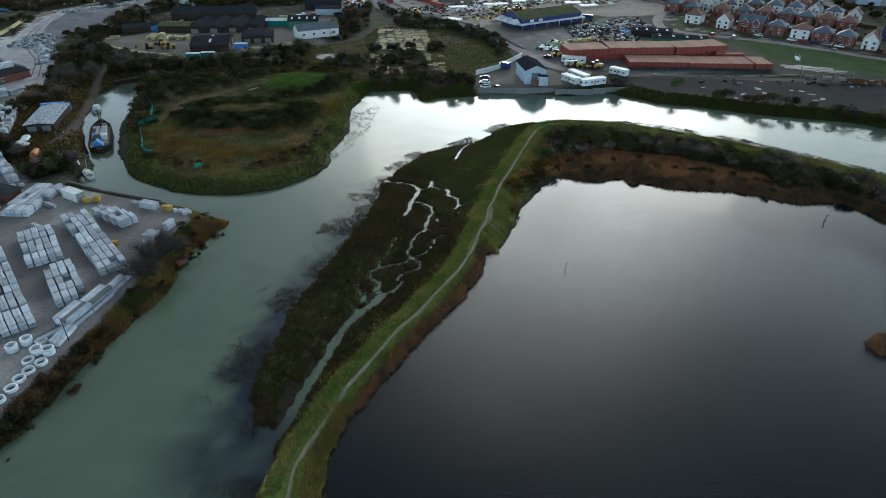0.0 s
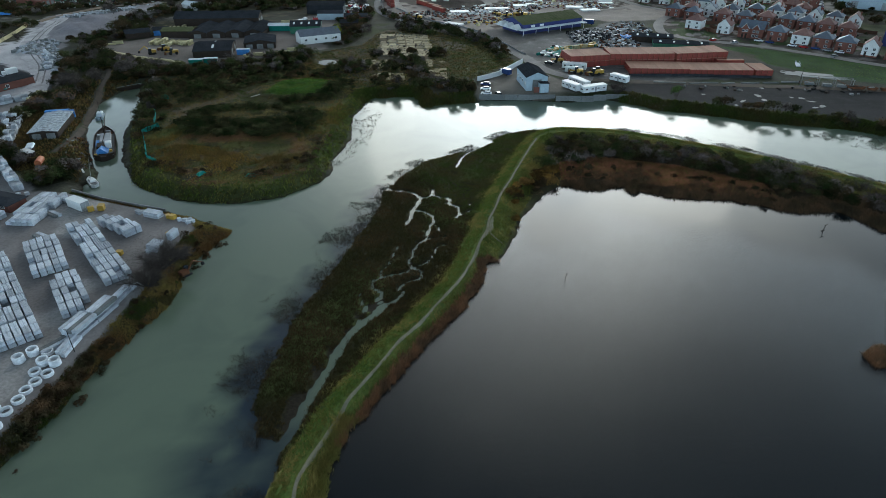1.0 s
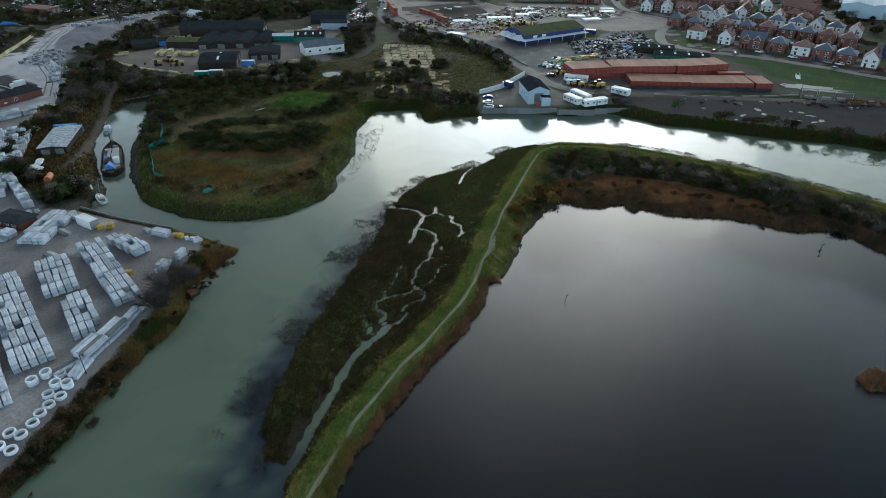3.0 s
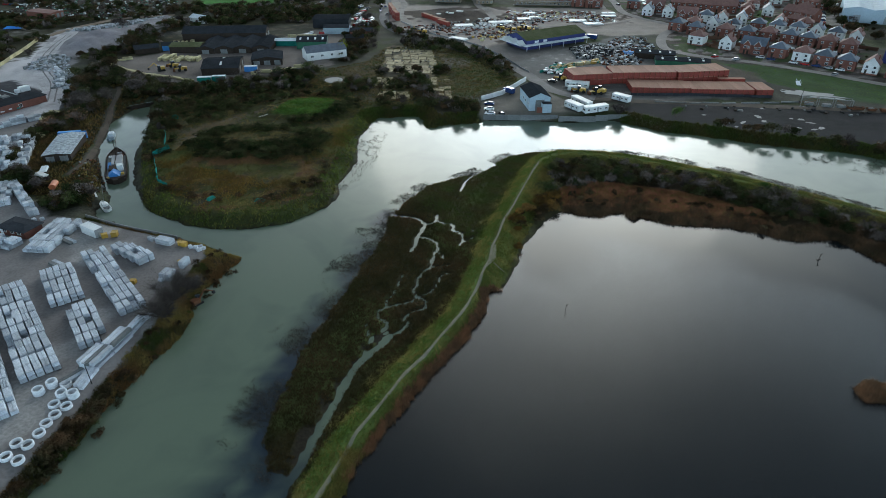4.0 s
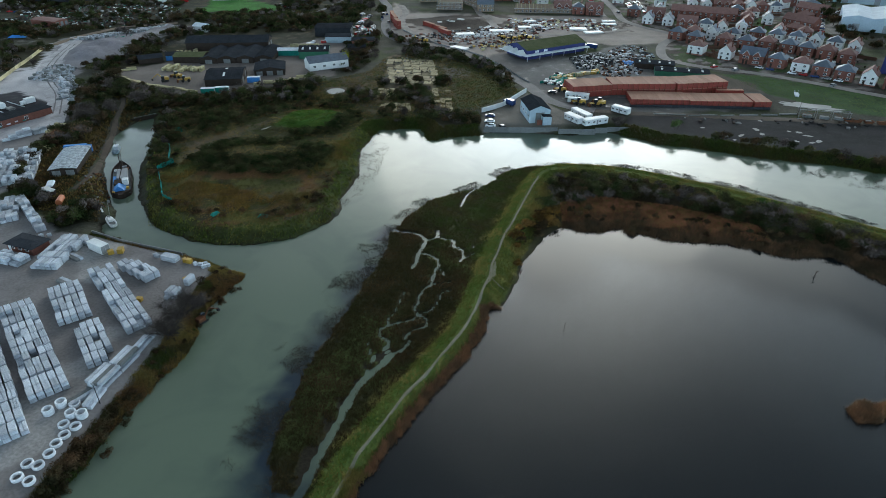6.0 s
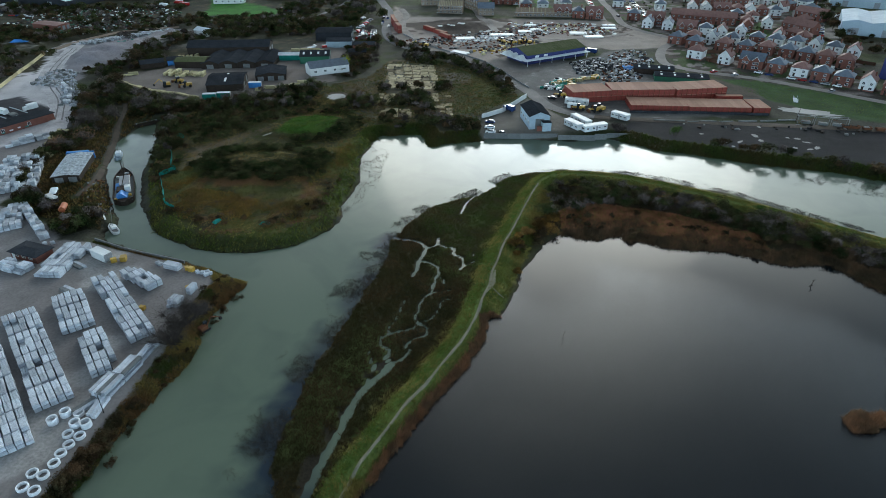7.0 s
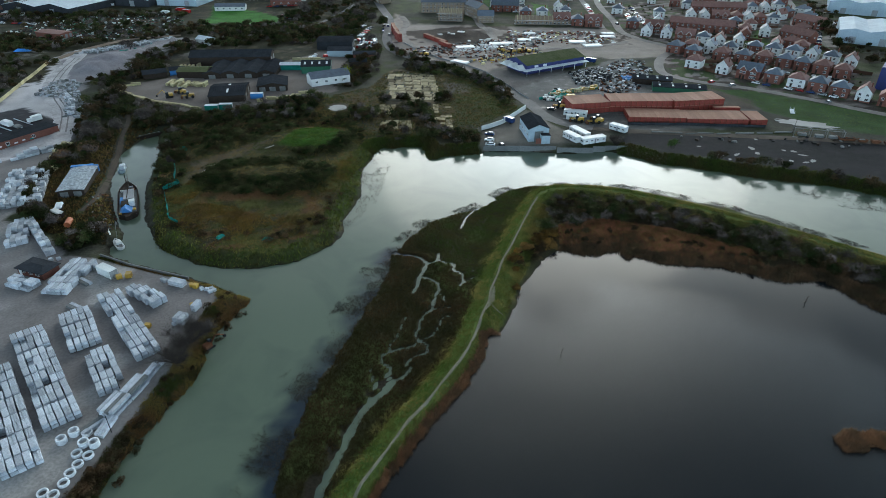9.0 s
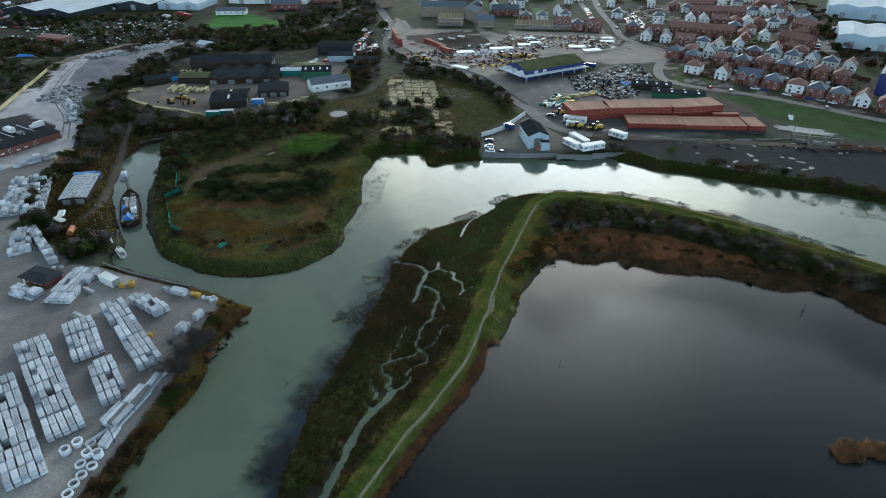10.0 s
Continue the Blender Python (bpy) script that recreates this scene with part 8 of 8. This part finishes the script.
barge()
ob = thing("cabin_boat", "small pale blue cabin boat moored ahead of the barge", "boat", pose(-124.3, 217.5, 0, 0, 0, 18))
hull(7.5, 2.6, 1.3, "hull", M["wall_pale"], ob, 0.3)
part("cabin", Shape().soft(0, 0.4, 0.5, 1.9, 3.0, 1.4, 0.2), M["roof_pale"], ob)
part("mast", Shape().tube((0, 1.0, 1.5), (0.2, 1.1, 6.0), 0.07, 0.04, 6), M["wood_dark"], ob)
ob = thing("sailing_boat", "small white sailing boat aground in the cove", "boat", pose(-99.8, 161.2, 0.15, 0, 4, 40))
hull(6.8, 2.3, 1.2, "hull", M["white"], ob, 0.25)
part("cabin", Shape().soft(0, 0.6, 0.5, 1.5, 2.4, 0.7, 0.15), M["white"], ob)
part("deck", Shape().soft(0, -1.4, 0.4, 1.5, 2.2, 0.1, 0.03), M["concrete_dark"], ob)
part("mast", Shape().tube((0, 0.8, 0.9), (0.5, 0.9, 7.0), 0.06, 0.03, 6), M["steel"], ob)


# ---- headland, creek side and lake things ----
def net_run(pts, label):
    ob = thing("debris_netting", label, "netting", None, "green netting")
    for a, b in zip(pts, pts[1:]):
        L = math.dist(a, b)
        s = Shape()
        n = max(2, int(L / 0.8))
        p = []
        for i in range(n + 1):
            t = i / n
            x, y = a[0] + (b[0] - a[0]) * t, a[1] + (b[1] - a[1]) * t
            z, h = height(x, y), random.uniform(0.9, 1.8)
            o = random.uniform(-0.2, 0.2)
            p += [(x, y, z), (x + o, y + o, z + h), (x + o + 0.04, y + o, z + h), (x + 0.05, y, z)]
        f = [(4 * i + k, 4 * i + (k + 1) % 4, 4 * i + 4 + (k + 1) % 4, 4 * i + 4 + k) for i in range(n) for k in range(4)]
        part("net", s.poly(p, f), M["teal"], ob)
    return ob


net_run([(-103, 216), (-100.5, 210), (-98, 202), (-95, 199.5), (-99, 195), (-96.5, 190), (-92, 181), (-89, 174), (-84.5, 170.5)], "sagging teal debris netting across the headland")
net_run([(-107, 232), (-104, 231)], "torn teal debris netting in the scrub")
for x, y in ((-68.7, 162.6), (-54, 161.5)):
    s = Shape()
    s.poly([(-1.6, -0.8, 0), (1.4, -0.9, 0), (1.8, 0.7, 0), (-1.2, 0.9, 0), (-0.9, -0.3, 0.7), (0.8, -0.3, 0.8), (0.9, 0.3, 0.6), (-0.6, 0.4, 0.7)], [(3, 2, 1, 0), (4, 5, 6, 7), (0, 1, 5, 4), (1, 2, 6, 5), (2, 3, 7, 6), (3, 0, 4, 7)])
    solo("net_heap", s, M["teal"], "crumpled heap of teal netting on the grass", "netting", on(x, y, 20 * x), "green netting")
ob = thing("marker_post", "dark timber T-shaped marker standing in the lake", "post", pose(96.0, 134.9, -0.6, 4, 8, 20))
part("post", Shape().tube((0, 0, 0), (0, 0, 2.4), 0.09, 0.07), M["wood_dark"], ob)
part("crossbar", Shape().tube((-0.6, 0, 2.3), (0.6, 0, 2.4), 0.07), M["wood_dark"], ob)
part("foot_bar", Shape().tube((-0.7, 0, 0.7), (0.7, 0, 0.75), 0.07), M["wood_dark"], ob)
ob = thing("marker_post", "dark forked stick standing in the lake", "post", pose(27.6, 113.0, -0.9, 3, 5, 0))
part("post", Shape().tube((0, 0, 0), (0, 0, 2.6), 0.07, 0.05), M["wood_dark"], ob)
part("fork", Shape().tube((0, 0, 1.9), (0.4, 0, 2.6), 0.05, 0.03), M["wood_dark"], ob)
ob = thing("oil_tank", "rounded orange steel tank lying by the scrub", "tank", on(-118.4, 169.2, 15))
part("body", Shape().tube((0, -1.9, 0.95), (0, 1.9, 0.95), 0.95, None, 16), M["orange"], ob)
part("cradle", Shape().box(0, -1.2, 0, 1.5, 0.2, 0.4).box(0, 1.2, 0, 1.5, 0.2, 0.4), M["rust"], ob)
for x, y, yaw, c, lab in ((-127, 179.5, 20, "roof_pale", "pale sheeted boat stored ashore"), (-125.5, 175.5, 60, "white_wall", "white sheeted boat stored ashore")):
    ob = thing("sheeted_boat", lab, "boat", on(x, y, yaw))
    hull(5.5, 2.4, 1.4, "hull", M["wood_dark"], ob, 0.2).matrix_basis = pose(0, 0, 0.6)
    part("cover", Shape().soft(0, 0, 1.2, 2.2, 4.8, 0.7, 0.3), M[c], ob)
ob = thing("blue_sheet", "blue sheets lashed over the tin shed's end", "tarpaulin", on(-133.6, 209.6, 14))
part("sheet", Shape().soft(0, 0, 0, 9.4, 0.5, 2.7, 0.1), M["blue_sheet"], ob)
part("sheet_roof", Shape().soft(-0.5, -0.6, 3.0, 7.5, 1.6, 0.12, 0.04), M["blue_sheet"], ob)
solo("plank", Shape().soft(0, 0, 0, 0.5, 4.0, 0.12, 0.03), M["white"], "white plank lying on the creek bank", "plank", on(-104.5, 166, 35, 0.05))
ob = thing("creek_dam", "dark timber dam across the creek's head", "dam", pose(-128, 251.5, 0, 0, 0, 40))
part("wall", Shape().box(0, 0, -1.0, 11, 0.5, 2.4), M["wood_dark"], ob)
part("rail", Shape().tube((-5, -0.3, 1.9), (5, -0.3, 1.9), 0.06).tube((-4, -0.3, 1.3), (-4, -0.3, 2.0), 0.06).tube((4, -0.3, 1.3), (4, -0.3, 2.0), 0.06), M["steel"], ob)


# ---- timber packs ----
def timber_pack(high):
    ob = thing("timber_pack", "banded pack of pale sawn timber on bearers", "timber pack", None, "timber packs")
    for k in range(high):
        part("layer", Shape().soft(0, 0, 0.1 + k * 0.75, 1.2, 4.8, 0.65, 0.03), M["timber"], ob)
        part("bearer", Shape().box(0, -1.6, k * 0.75, 1.2, 0.12, 0.1).box(0, 1.6, k * 0.75, 1.2, 0.12, 0.1), M["wood_dark"], ob)
    return ob


def packs(a, b, n, yaw, high=(1, 2), jit=0.5):
    for i in range(n):
        t = i / max(1, n - 1)
        k = random.randint(*high)
        put(("pack", k), lambda: timber_pack(k), on(a[0] + (b[0] - a[0]) * t + random.uniform(-jit, jit), a[1] + (b[1] - a[1]) * t + random.uniform(-jit, jit), yaw + random.uniform(-8, 8)))


packs((-169, 311), (-150, 297), 9, 65, (1, 1))
packs((-148, 295), (-118, 283), 12, 70, (1, 1))
packs((-172, 315), (-164, 320), 4, 100)
packs((-147, 325), (-127, 320), 12, 5, (2, 3))
packs((-147, 321), (-136, 319), 6, 5, (1, 2))
packs((-90, 294), (-72, 306), 6, 100)
packs((-153, 354), (-143, 356), 5, 5, (2, 3))
packs((-90, 372), (-76, 374), 6, 95, (1, 2))
packs((-150.5, 220), (-152.6, 233), 9, 80, (2, 3), 0.3)
packs((-148.2, 214), (-147.3, 209), 3, 120, (1, 2))
ob = thing("hoarding", "long pale timber hoarding beside the spoil heap", "hoarding")
for i in range(18):
    t = (i + 0.5) / 18
    part("panel", Shape().box(0, 0, 0, 4.1, 0.15, 1.7), M["timber"], ob, "", on(-215.5 - 17 * t, 286 + 74 * t, face((-215.5, 286), (-232.5, 360))))
for x, y, c, lab in ((-94, 299, "blue_sheet", "blue steel store container"), (-110, 280, "teal", "teal steel store container"), (-104, 282, "teal", "teal steel store container")):
    ob = thing("storage_container", lab, "container", on(x, y, 96))
    part("body", Shape().soft(0, 0, 0.1, 2.5, 6.0, 2.5, 0.04), M[c], ob)
    part("roof", Shape().soft(0, 0, 2.6, 2.55, 6.05, 0.06, 0.02), M["roof_pale"], ob)
    part("door", Shape().box(0, -3.03, 0.2, 2.2, 0.06, 2.2), M["grey_steel"], ob)


# ---- clutter that nobody could count ----
def clutter(name, poly, n, size, colours, label, category, flat=0.6):
    q = sample(poly, n * len(colours))
    for ci, c in enumerate(colours):
        s = Shape()
        for x, y in q[ci * n:(ci + 1) * n]:
            a, b = random.uniform(*size), random.uniform(*size) * random.uniform(0.4, 1.0)
            s.box(x, y, height(x, y) - 0.03, a, b, random.uniform(0.25, 1.0) * flat * size[1] * 0.6 + 0.1, random.uniform(0, 180), random.uniform(0.75, 1.0), random.uniform(-6, 6))
        solo(name, s, M[c], label, category, None, "", "stuff")


SCRAP = [(68, 350), (90, 362), (106, 380), (117, 374), (117, 354), (108, 336), (98, 316), (84, 306), (78, 316), (82, 328), (68, 325)]
clutter("scrap_heap", SCRAP, 110, (0.5, 2.2), ("grey_steel", "concrete_dark", "rust", "rubber", "concrete_far", "roof_dark"), "heaped scrap metal in the scrap yard", "scrap")
clutter("scrap_heap", [(68, 346), (86, 356), (90, 341), (81, 325), (69, 325)], 120, (0.5, 2.2), ("concrete_dark", "rubber", "roof_dark", "grey_steel"), "heaped grey scrap metal in the scrap yard", "scrap", 1.2)
clutter("scrap_heap", [(46, 300), (56, 316), (64, 312), (56, 296)], 30, (0.8, 3.0), ("white", "teal", "rubber"), "loose scrap beside the gate", "scrap")
clutter("site_rubble", [(-30, 400), (0, 378), (36, 384), (70, 420), (100, 412), (108, 440), (60, 440), (10, 420)], 120, (0.5, 2.2), ("concrete_dark", "grey_steel", "brick", "rust", "roof_dark"), "pallets and rubble on the building site", "rubble")
clutter("site_pallets", [(40, 430), (110, 420), (112, 456), (40, 458)], 40, (0.8, 2.6), ("white", "timber", "brick", "grey_steel"), "pallets on the building site", "pallets")
clutter("site_sheets", [(20, 410), (108, 412), (112, 455), (-10, 440)], 22, (2, 5), ("white_wall",), "pale sheeted stacks on the building site", "sheeted stack", 0.15)
clutter("allotment_clutter", [(-310, 440), (-249, 402), (-221, 424), (-190, 440), (-200, 490), (-228, 512), (-300, 500)], 170, (0.5, 2.2), ("white", "wood_dark", "concrete_dark", "green_paint", "fence", "roof_dark", "bark"), "sheds and frames on the allotments", "allotment clutter")
clutter("quarry_blocks", [(-209, 328), (-194, 324), (-189, 310), (-176, 290), (-166, 268), (-173, 268), (-188, 296), (-206, 300)], 110, (0.7, 2.2), ("concrete", "concrete_dark", "grey_steel"), "broken concrete blocks along the track", "rubble", 0.9)
clutter("quarry_blocks", [(-228, 384), (-219, 398), (-205, 414), (-185, 429), (-183, 421), (-203, 404), (-216, 386)], 90, (0.8, 2.8), ("concrete", "concrete_dark", "grey_steel", "concrete"), "broken concrete on the spoil heap", "rubble", 0.9)
clutter("shore_debris", [(-108, 166), (-103, 170), (-112, 184), (-120, 196), (-122, 186), (-114, 172)], 26, (0.25, 1.1), ("wood_dark", "rust", "fence", "concrete_dark"), "boat gear and debris along the creek bank", "debris")
clutter("depot_clutter", [(-70, 420), (-50, 440), (-46, 400), (-60, 392), (-84, 386), (-84, 376), (-60, 384)], 26, (1.2, 3.5), ("white", "car_red", "wall_pale"), "vehicles' parts and boxes at the depot", "clutter")
clutter("apron_clutter", [(96, 250), (160, 250), (200, 238), (198, 230), (150, 242), (96, 246)], 14, (0.5, 2.2), ("concrete_dark", "rubber", "wood_dark"), "fence panels and debris along the apron", "debris", 0.5)
clutter("far_roofs_clutter", [(-420, 560), (-340, 470), (-330, 500), (-340, 640), (-420, 640)], 40, (3, 8), ("roof_dark", "tile_red", "white"), "mixed sheds and roofs at the town's edge", "sheds", 0.8)
clutter("garden_clutter", [(140, 372), (215, 320), (240, 360), (180, 400), (150, 400)], 40, (0.6, 2.4), ("fence", "white", "rubber"), "garden sheds, bins and benches", "garden clutter", 0.7)


# ---- old floor slabs, each its own piece ----
def slab_floor(label, o, u, v, nu, nv, drop):
    ob = thing("floor_slabs", label, "slab", None, "old floors")
    lu, lv = math.hypot(*u) / nu, math.hypot(*v) / nv
    me = Shape().soft(0, 0, -0.25, lu - 0.2, lv - 0.2, 0.42, 0.04).mesh("slab", M["slab"])
    yaw = face((0, 0), u)
    for i in range(nu):
        for j in range(nv):
            if random.random() < drop:
                continue
            x = o[0] + u[0] * (i + 0.5) / nu + v[0] * (j + 0.5) / nv
            y = o[1] + u[1] * (i + 0.5) / nu + v[1] * (j + 0.5) / nv
            x, y = x + random.uniform(-0.35, 0.35), y + random.uniform(-0.4, 0.4)
            part("slab", me, None, ob, "", on(x, y, yaw + random.uniform(-5, 5), random.uniform(-0.16, 0.06)) @ Matrix.Diagonal((random.uniform(0.85, 1.02), random.choice((0.8, 0.95, 1.0, 1.02)), 1, 1)))


slab_floor("cracked pale floor slabs of a cleared works", (-28.5, 299.5), (26, -1), (-5, 44), 6, 9, 0.05)
slab_floor("broken floor slabs among the scrub", (-32.2, 276.6), (8, 0.3), (-0.6, 14), 3, 4, 0.1)
slab_floor("broken floor slabs among the scrub", (-29, 256), (14, 1), (-1.5, 12), 5, 2, 0.1)
slab_floor("broken floor slabs beside the bushes", (-6, 256), (9, 0), (-1, 36), 3, 11, 0.3)
pool = Shape()
pool.poly([(-52 + 4.2 * math.cos(k / 20 * 2 * math.pi) * (1 + 0.12 * math.sin(3 * k)), 285 + 4.6 * math.sin(k / 20 * 2 * math.pi), 0) for k in range(20)], [tuple(range(20))])
me = pool.mesh("rain_pool", M["pool"])
solo("rain_pool", me, None, "shallow pale rain pool on waste ground", "pool", pose(0, 0, height(-52, 285) + 0.12), kind="structure")
clutter("heap_netting", [(-205, 388), (-190, 398), (-186, 406), (-194, 402)], 10, (1.5, 4.0), ("teal",), "teal netting strewn over the spoil heap", "netting", 0.2)
clutter("scrap_sheets", [(94, 334), (100, 334), (100, 341), (95, 341)], 14, (1.0, 2.6), ("blue_sheet",), "blue sheets and drums beside the scrap heap", "scrap", 0.7)
clutter("pole_rack", [(52, 304), (79, 319), (78, 322), (51, 307)], 26, (0.8, 3.0), ("timber", "green_paint", "yellow"), "racks of poles and posts beside the red containers", "pole rack", 0.8)
clutter("slab_rubble", [(-36, 346), (-20, 354), (-5, 331), (-5, 300), (-31, 296)], 60, (0.3, 1.3), ("concrete_dark", "wood_dark", "slab"), "broken concrete and weeds over the old floors", "rubble", 0.4)
ob = thing("kerb_line", "broken pale concrete kerb before the apron", "kerb")
for x, y, L, yaw in ((91, 254.6, 6, -8), (97.5, 253.8, 7, -7), (104.5, 253.0, 5, 6), (111, 253.6, 7, -5), (118.5, 253.2, 6, 5), (128, 254.2, 8, 3), (137, 254.9, 7, 3), (145.5, 255.8, 8, 4)):
    part("kerb", Shape().soft(0, 0, 0, L, 0.5, 0.55, 0.05), M["concrete_dark"], ob, "", on(x, y, yaw))
for x, y, L, W, yaw in ((11.2, 406.2, 12, 6, 10), (35.1, 416.9, 16, 6, 8), (51.2, 428, 9, 6, 0), (59.5, 434, 8, 5, 5), (86, 423.4, 11, 7, -5), (94, 413.2, 12, 6, 10), (111.8, 449.3, 9, 5, 0), (109.6, 439.4, 10, 5, 0), (7.1, 369.4, 11, 5, -35), (57.2, 447.9, 8, 5, 0)):
    ob = thing("sheeted_stack", "low stack of building material under white sheets", "sheeted stack", on(x, y, yaw), "sheeted stacks")
    part("sheet", Shape().soft(0, 0, 0.15, L, W, 0.7, 0.25), M["white"], ob)
    part("pallet", Shape().box(0, -W / 4, 0, L * 0.9, 0.5, 0.15).box(0, W / 4, 0, L * 0.9, 0.5, 0.15), M["timber"], ob)
clutter("site_bags", [(2, 398), (14, 412), (38, 420), (44, 414), (24, 400), (10, 394)], 60, (0.7, 1.8), ("white", "concrete_far", "white_wall"), "white bags and pallets beside the haul road", "bags", 0.7)
clutter("site_plant", [(10, 372), (30, 384), (40, 396), (56, 402), (60, 392), (40, 380), (20, 364)], 22, (0.8, 2.4), ("yellow", "timber", "concrete_dark", "rust"), "yellow plant and timber stacked by the haul road", "site clutter", 0.9)
clutter("brick_packs", [(44, 440), (62, 436), (70, 446), (100, 440), (102, 452), (50, 456)], 26, (1.0, 2.6), ("brick", "fence", "concrete_dark"), "brick packs and footings on the building site", "brick packs", 0.6)
s = Shape()
s.poly([(-5, -2, 0), (5, -2.4, 0), (5.5, 1.8, 0), (-4.4, 2.2, 0), (-2.6, 0, 1.4), (2.8, 0.2, 1.1)], [(3, 2, 1, 0), (0, 1, 5, 4), (1, 2, 5), (2, 3, 4, 5), (3, 0, 4)])
solo("tarpaulin", s, M["blue_sheet"], "bright blue tarpaulin over a small spoil mound", "tarpaulin", on(-258.6, 381, 10, 0.3))
ob = thing("foot_bridge", "pale timber footbridge lying on the grass", "bridge", on(162.5, 284, -22, 0.1))
part("deck", Shape().soft(0, 0, 0, 1.8, 7.0, 0.2, 0.03), M["wall_pale"], ob)
for k in (-1, 1):
    part("handrail", Shape().tube((k * 0.75, -3.4, 1.1), (k * 0.75, 3.4, 1.1), 0.05).tube((k * 0.75, -3.4, 0.1), (k * 0.75, -3.4, 1.1), 0.05).tube((k * 0.75, 3.4, 0.1), (k * 0.75, 3.4, 1.1), 0.05), M["wall_pale"], ob)


# ---- puddles, a flooded corner of the green and a steel frame by the apron ----
def puddle(name, label, category, x, y, a, b, yaw, seed, lift=0.05):
    """A thin ragged sheet of standing water that lies on the ground."""
    rnd = random.Random(seed)
    n = 26
    ring = [(a * math.cos(2 * math.pi * i / n), b * math.sin(2 * math.pi * i / n)) for i in range(n)]
    ring = [(u * w, v * w) for (u, v), w in zip(ring, [rnd.uniform(0.7, 1.15) for _ in range(n)])]
    m = Matrix.Rotation(radians(yaw), 3, "Z")
    top = [m @ Vector((u, v, 0)) + Vector((x, y, 0)) for u, v in ring]
    top = [Vector((p.x, p.y, height(p.x, p.y) + lift)) for p in top]
    low = [p - Vector((0, 0, 0.1)) for p in top]
    hub = Vector((x, y, height(x, y) + lift))
    s = Shape().poly(top + low + [hub], [(i, (i + 1) % n, 2 * n) for i in range(n)] + [(n + i, n + (i + 1) % n, (i + 1) % n, i) for i in range(n)])
    solo(name, s, M["pool"], label, category, kind="structure")


# the wet glare of these sheets is the flat pale colour of their material
for i, (x, y) in enumerate(((103.2, 239.1), (108.6, 229.9), (115.2, 230.4), (120, 244.5), (129.8, 247.4), (123.9, 237), (136, 235.1), (139.4, 234.2), (141.3, 230.3), (134.1, 224.6), (139.2, 223.2), (142.5, 224.7),
                            (110.8, 225.8), (124.1, 232))):
    puddle("puddle", "pale rain puddle on dark tarmac", "puddle", x, y, 0.9 + 0.5 * (i % 3), 0.7 + 0.35 * (i % 2), 20 * i, i)
puddle("flooded_green", "shallow flood water lying on the green", "pool", 160.5, 267, 13, 4.6, -25, 40, 0.1)
ob = thing("loading_frame", "rusting grey steel loading frame beside the apron", "steel frame", on(157.5, 251, -16))
for x in (-9.5, -3, 3, 9.5):
    for y in (-1.4, 1.4):
        part("post", Shape().tube((x, y, -0.1), (x, y, 3.4), 0.11, None, 6), M["concrete_dark"], ob)
    part("crossbeam", Shape().box(x, 0, 3.3, 0.2, 3.2, 0.22), M["concrete_dark"], ob)
for y in (-1.4, 1.4):
    part("rail", Shape().box(0, y, 3.52, 19.6, 0.18, 0.2), M["concrete_dark"], ob)
    part("brace", Shape().tube((-9.5, y, 0.2), (-3, y, 3.3), 0.06, None, 5).tube((9.5, y, 0.2), (3, y, 3.3), 0.06, None, 5), M["rust"], ob, "rusty diagonal brace")
part("pole", Shape().tube((-9.9, 0, 0), (-9.5, 0, 7.0), 0.1, 0.06, 6), M["wood_dark"], ob, "dark leaning pole")
for x, y, yaw in ((-6, 0.2, 5), (0.5, -0.2, -4), (6, 0.1, 8)):
    part("load", Shape().soft(x, y, 0, 3.4, 2.0, 1.2, 0.1), M["concrete_dark"], ob, "grey sheeted load")
for x, y, c in ((169, 246.5, "wood_dark"), (173, 245, "concrete_dark"), (177.5, 243.5, "rust"), (182, 242, "concrete_dark"), (166, 247, "rubber")):
    ob = thing("scrap_skip", "battered open skip of scrap beside the apron", "skip", on(x, y, 80), "skips")
    part("body", Shape().poly([(-0.9, -1.2, 0), (0.9, -1.2, 0), (0.9, 1.2, 0), (-0.9, 1.2, 0), (-1.0, -1.9, 1.2), (1.0, -1.9, 1.2), (1.0, 1.9, 1.2), (-1.0, 1.9, 1.2), (-0.85, -1.7, 0.9), (0.85, -1.7, 0.9), (0.85, 1.7, 0.9), (-0.85, 1.7, 0.9)],
                            [(3, 2, 1, 0), (0, 1, 5, 4), (1, 2, 6, 5), (2, 3, 7, 6), (3, 0, 4, 7), (4, 5, 9, 8), (5, 6, 10, 9), (6, 7, 11, 10), (7, 4, 8, 11), (8, 9, 10, 11)]), M["rust"], ob)
    part("scrap", Shape().soft(0, 0.2, 0.9, 1.2, 2.2, 0.4, 0.15, 12), M[c], ob)
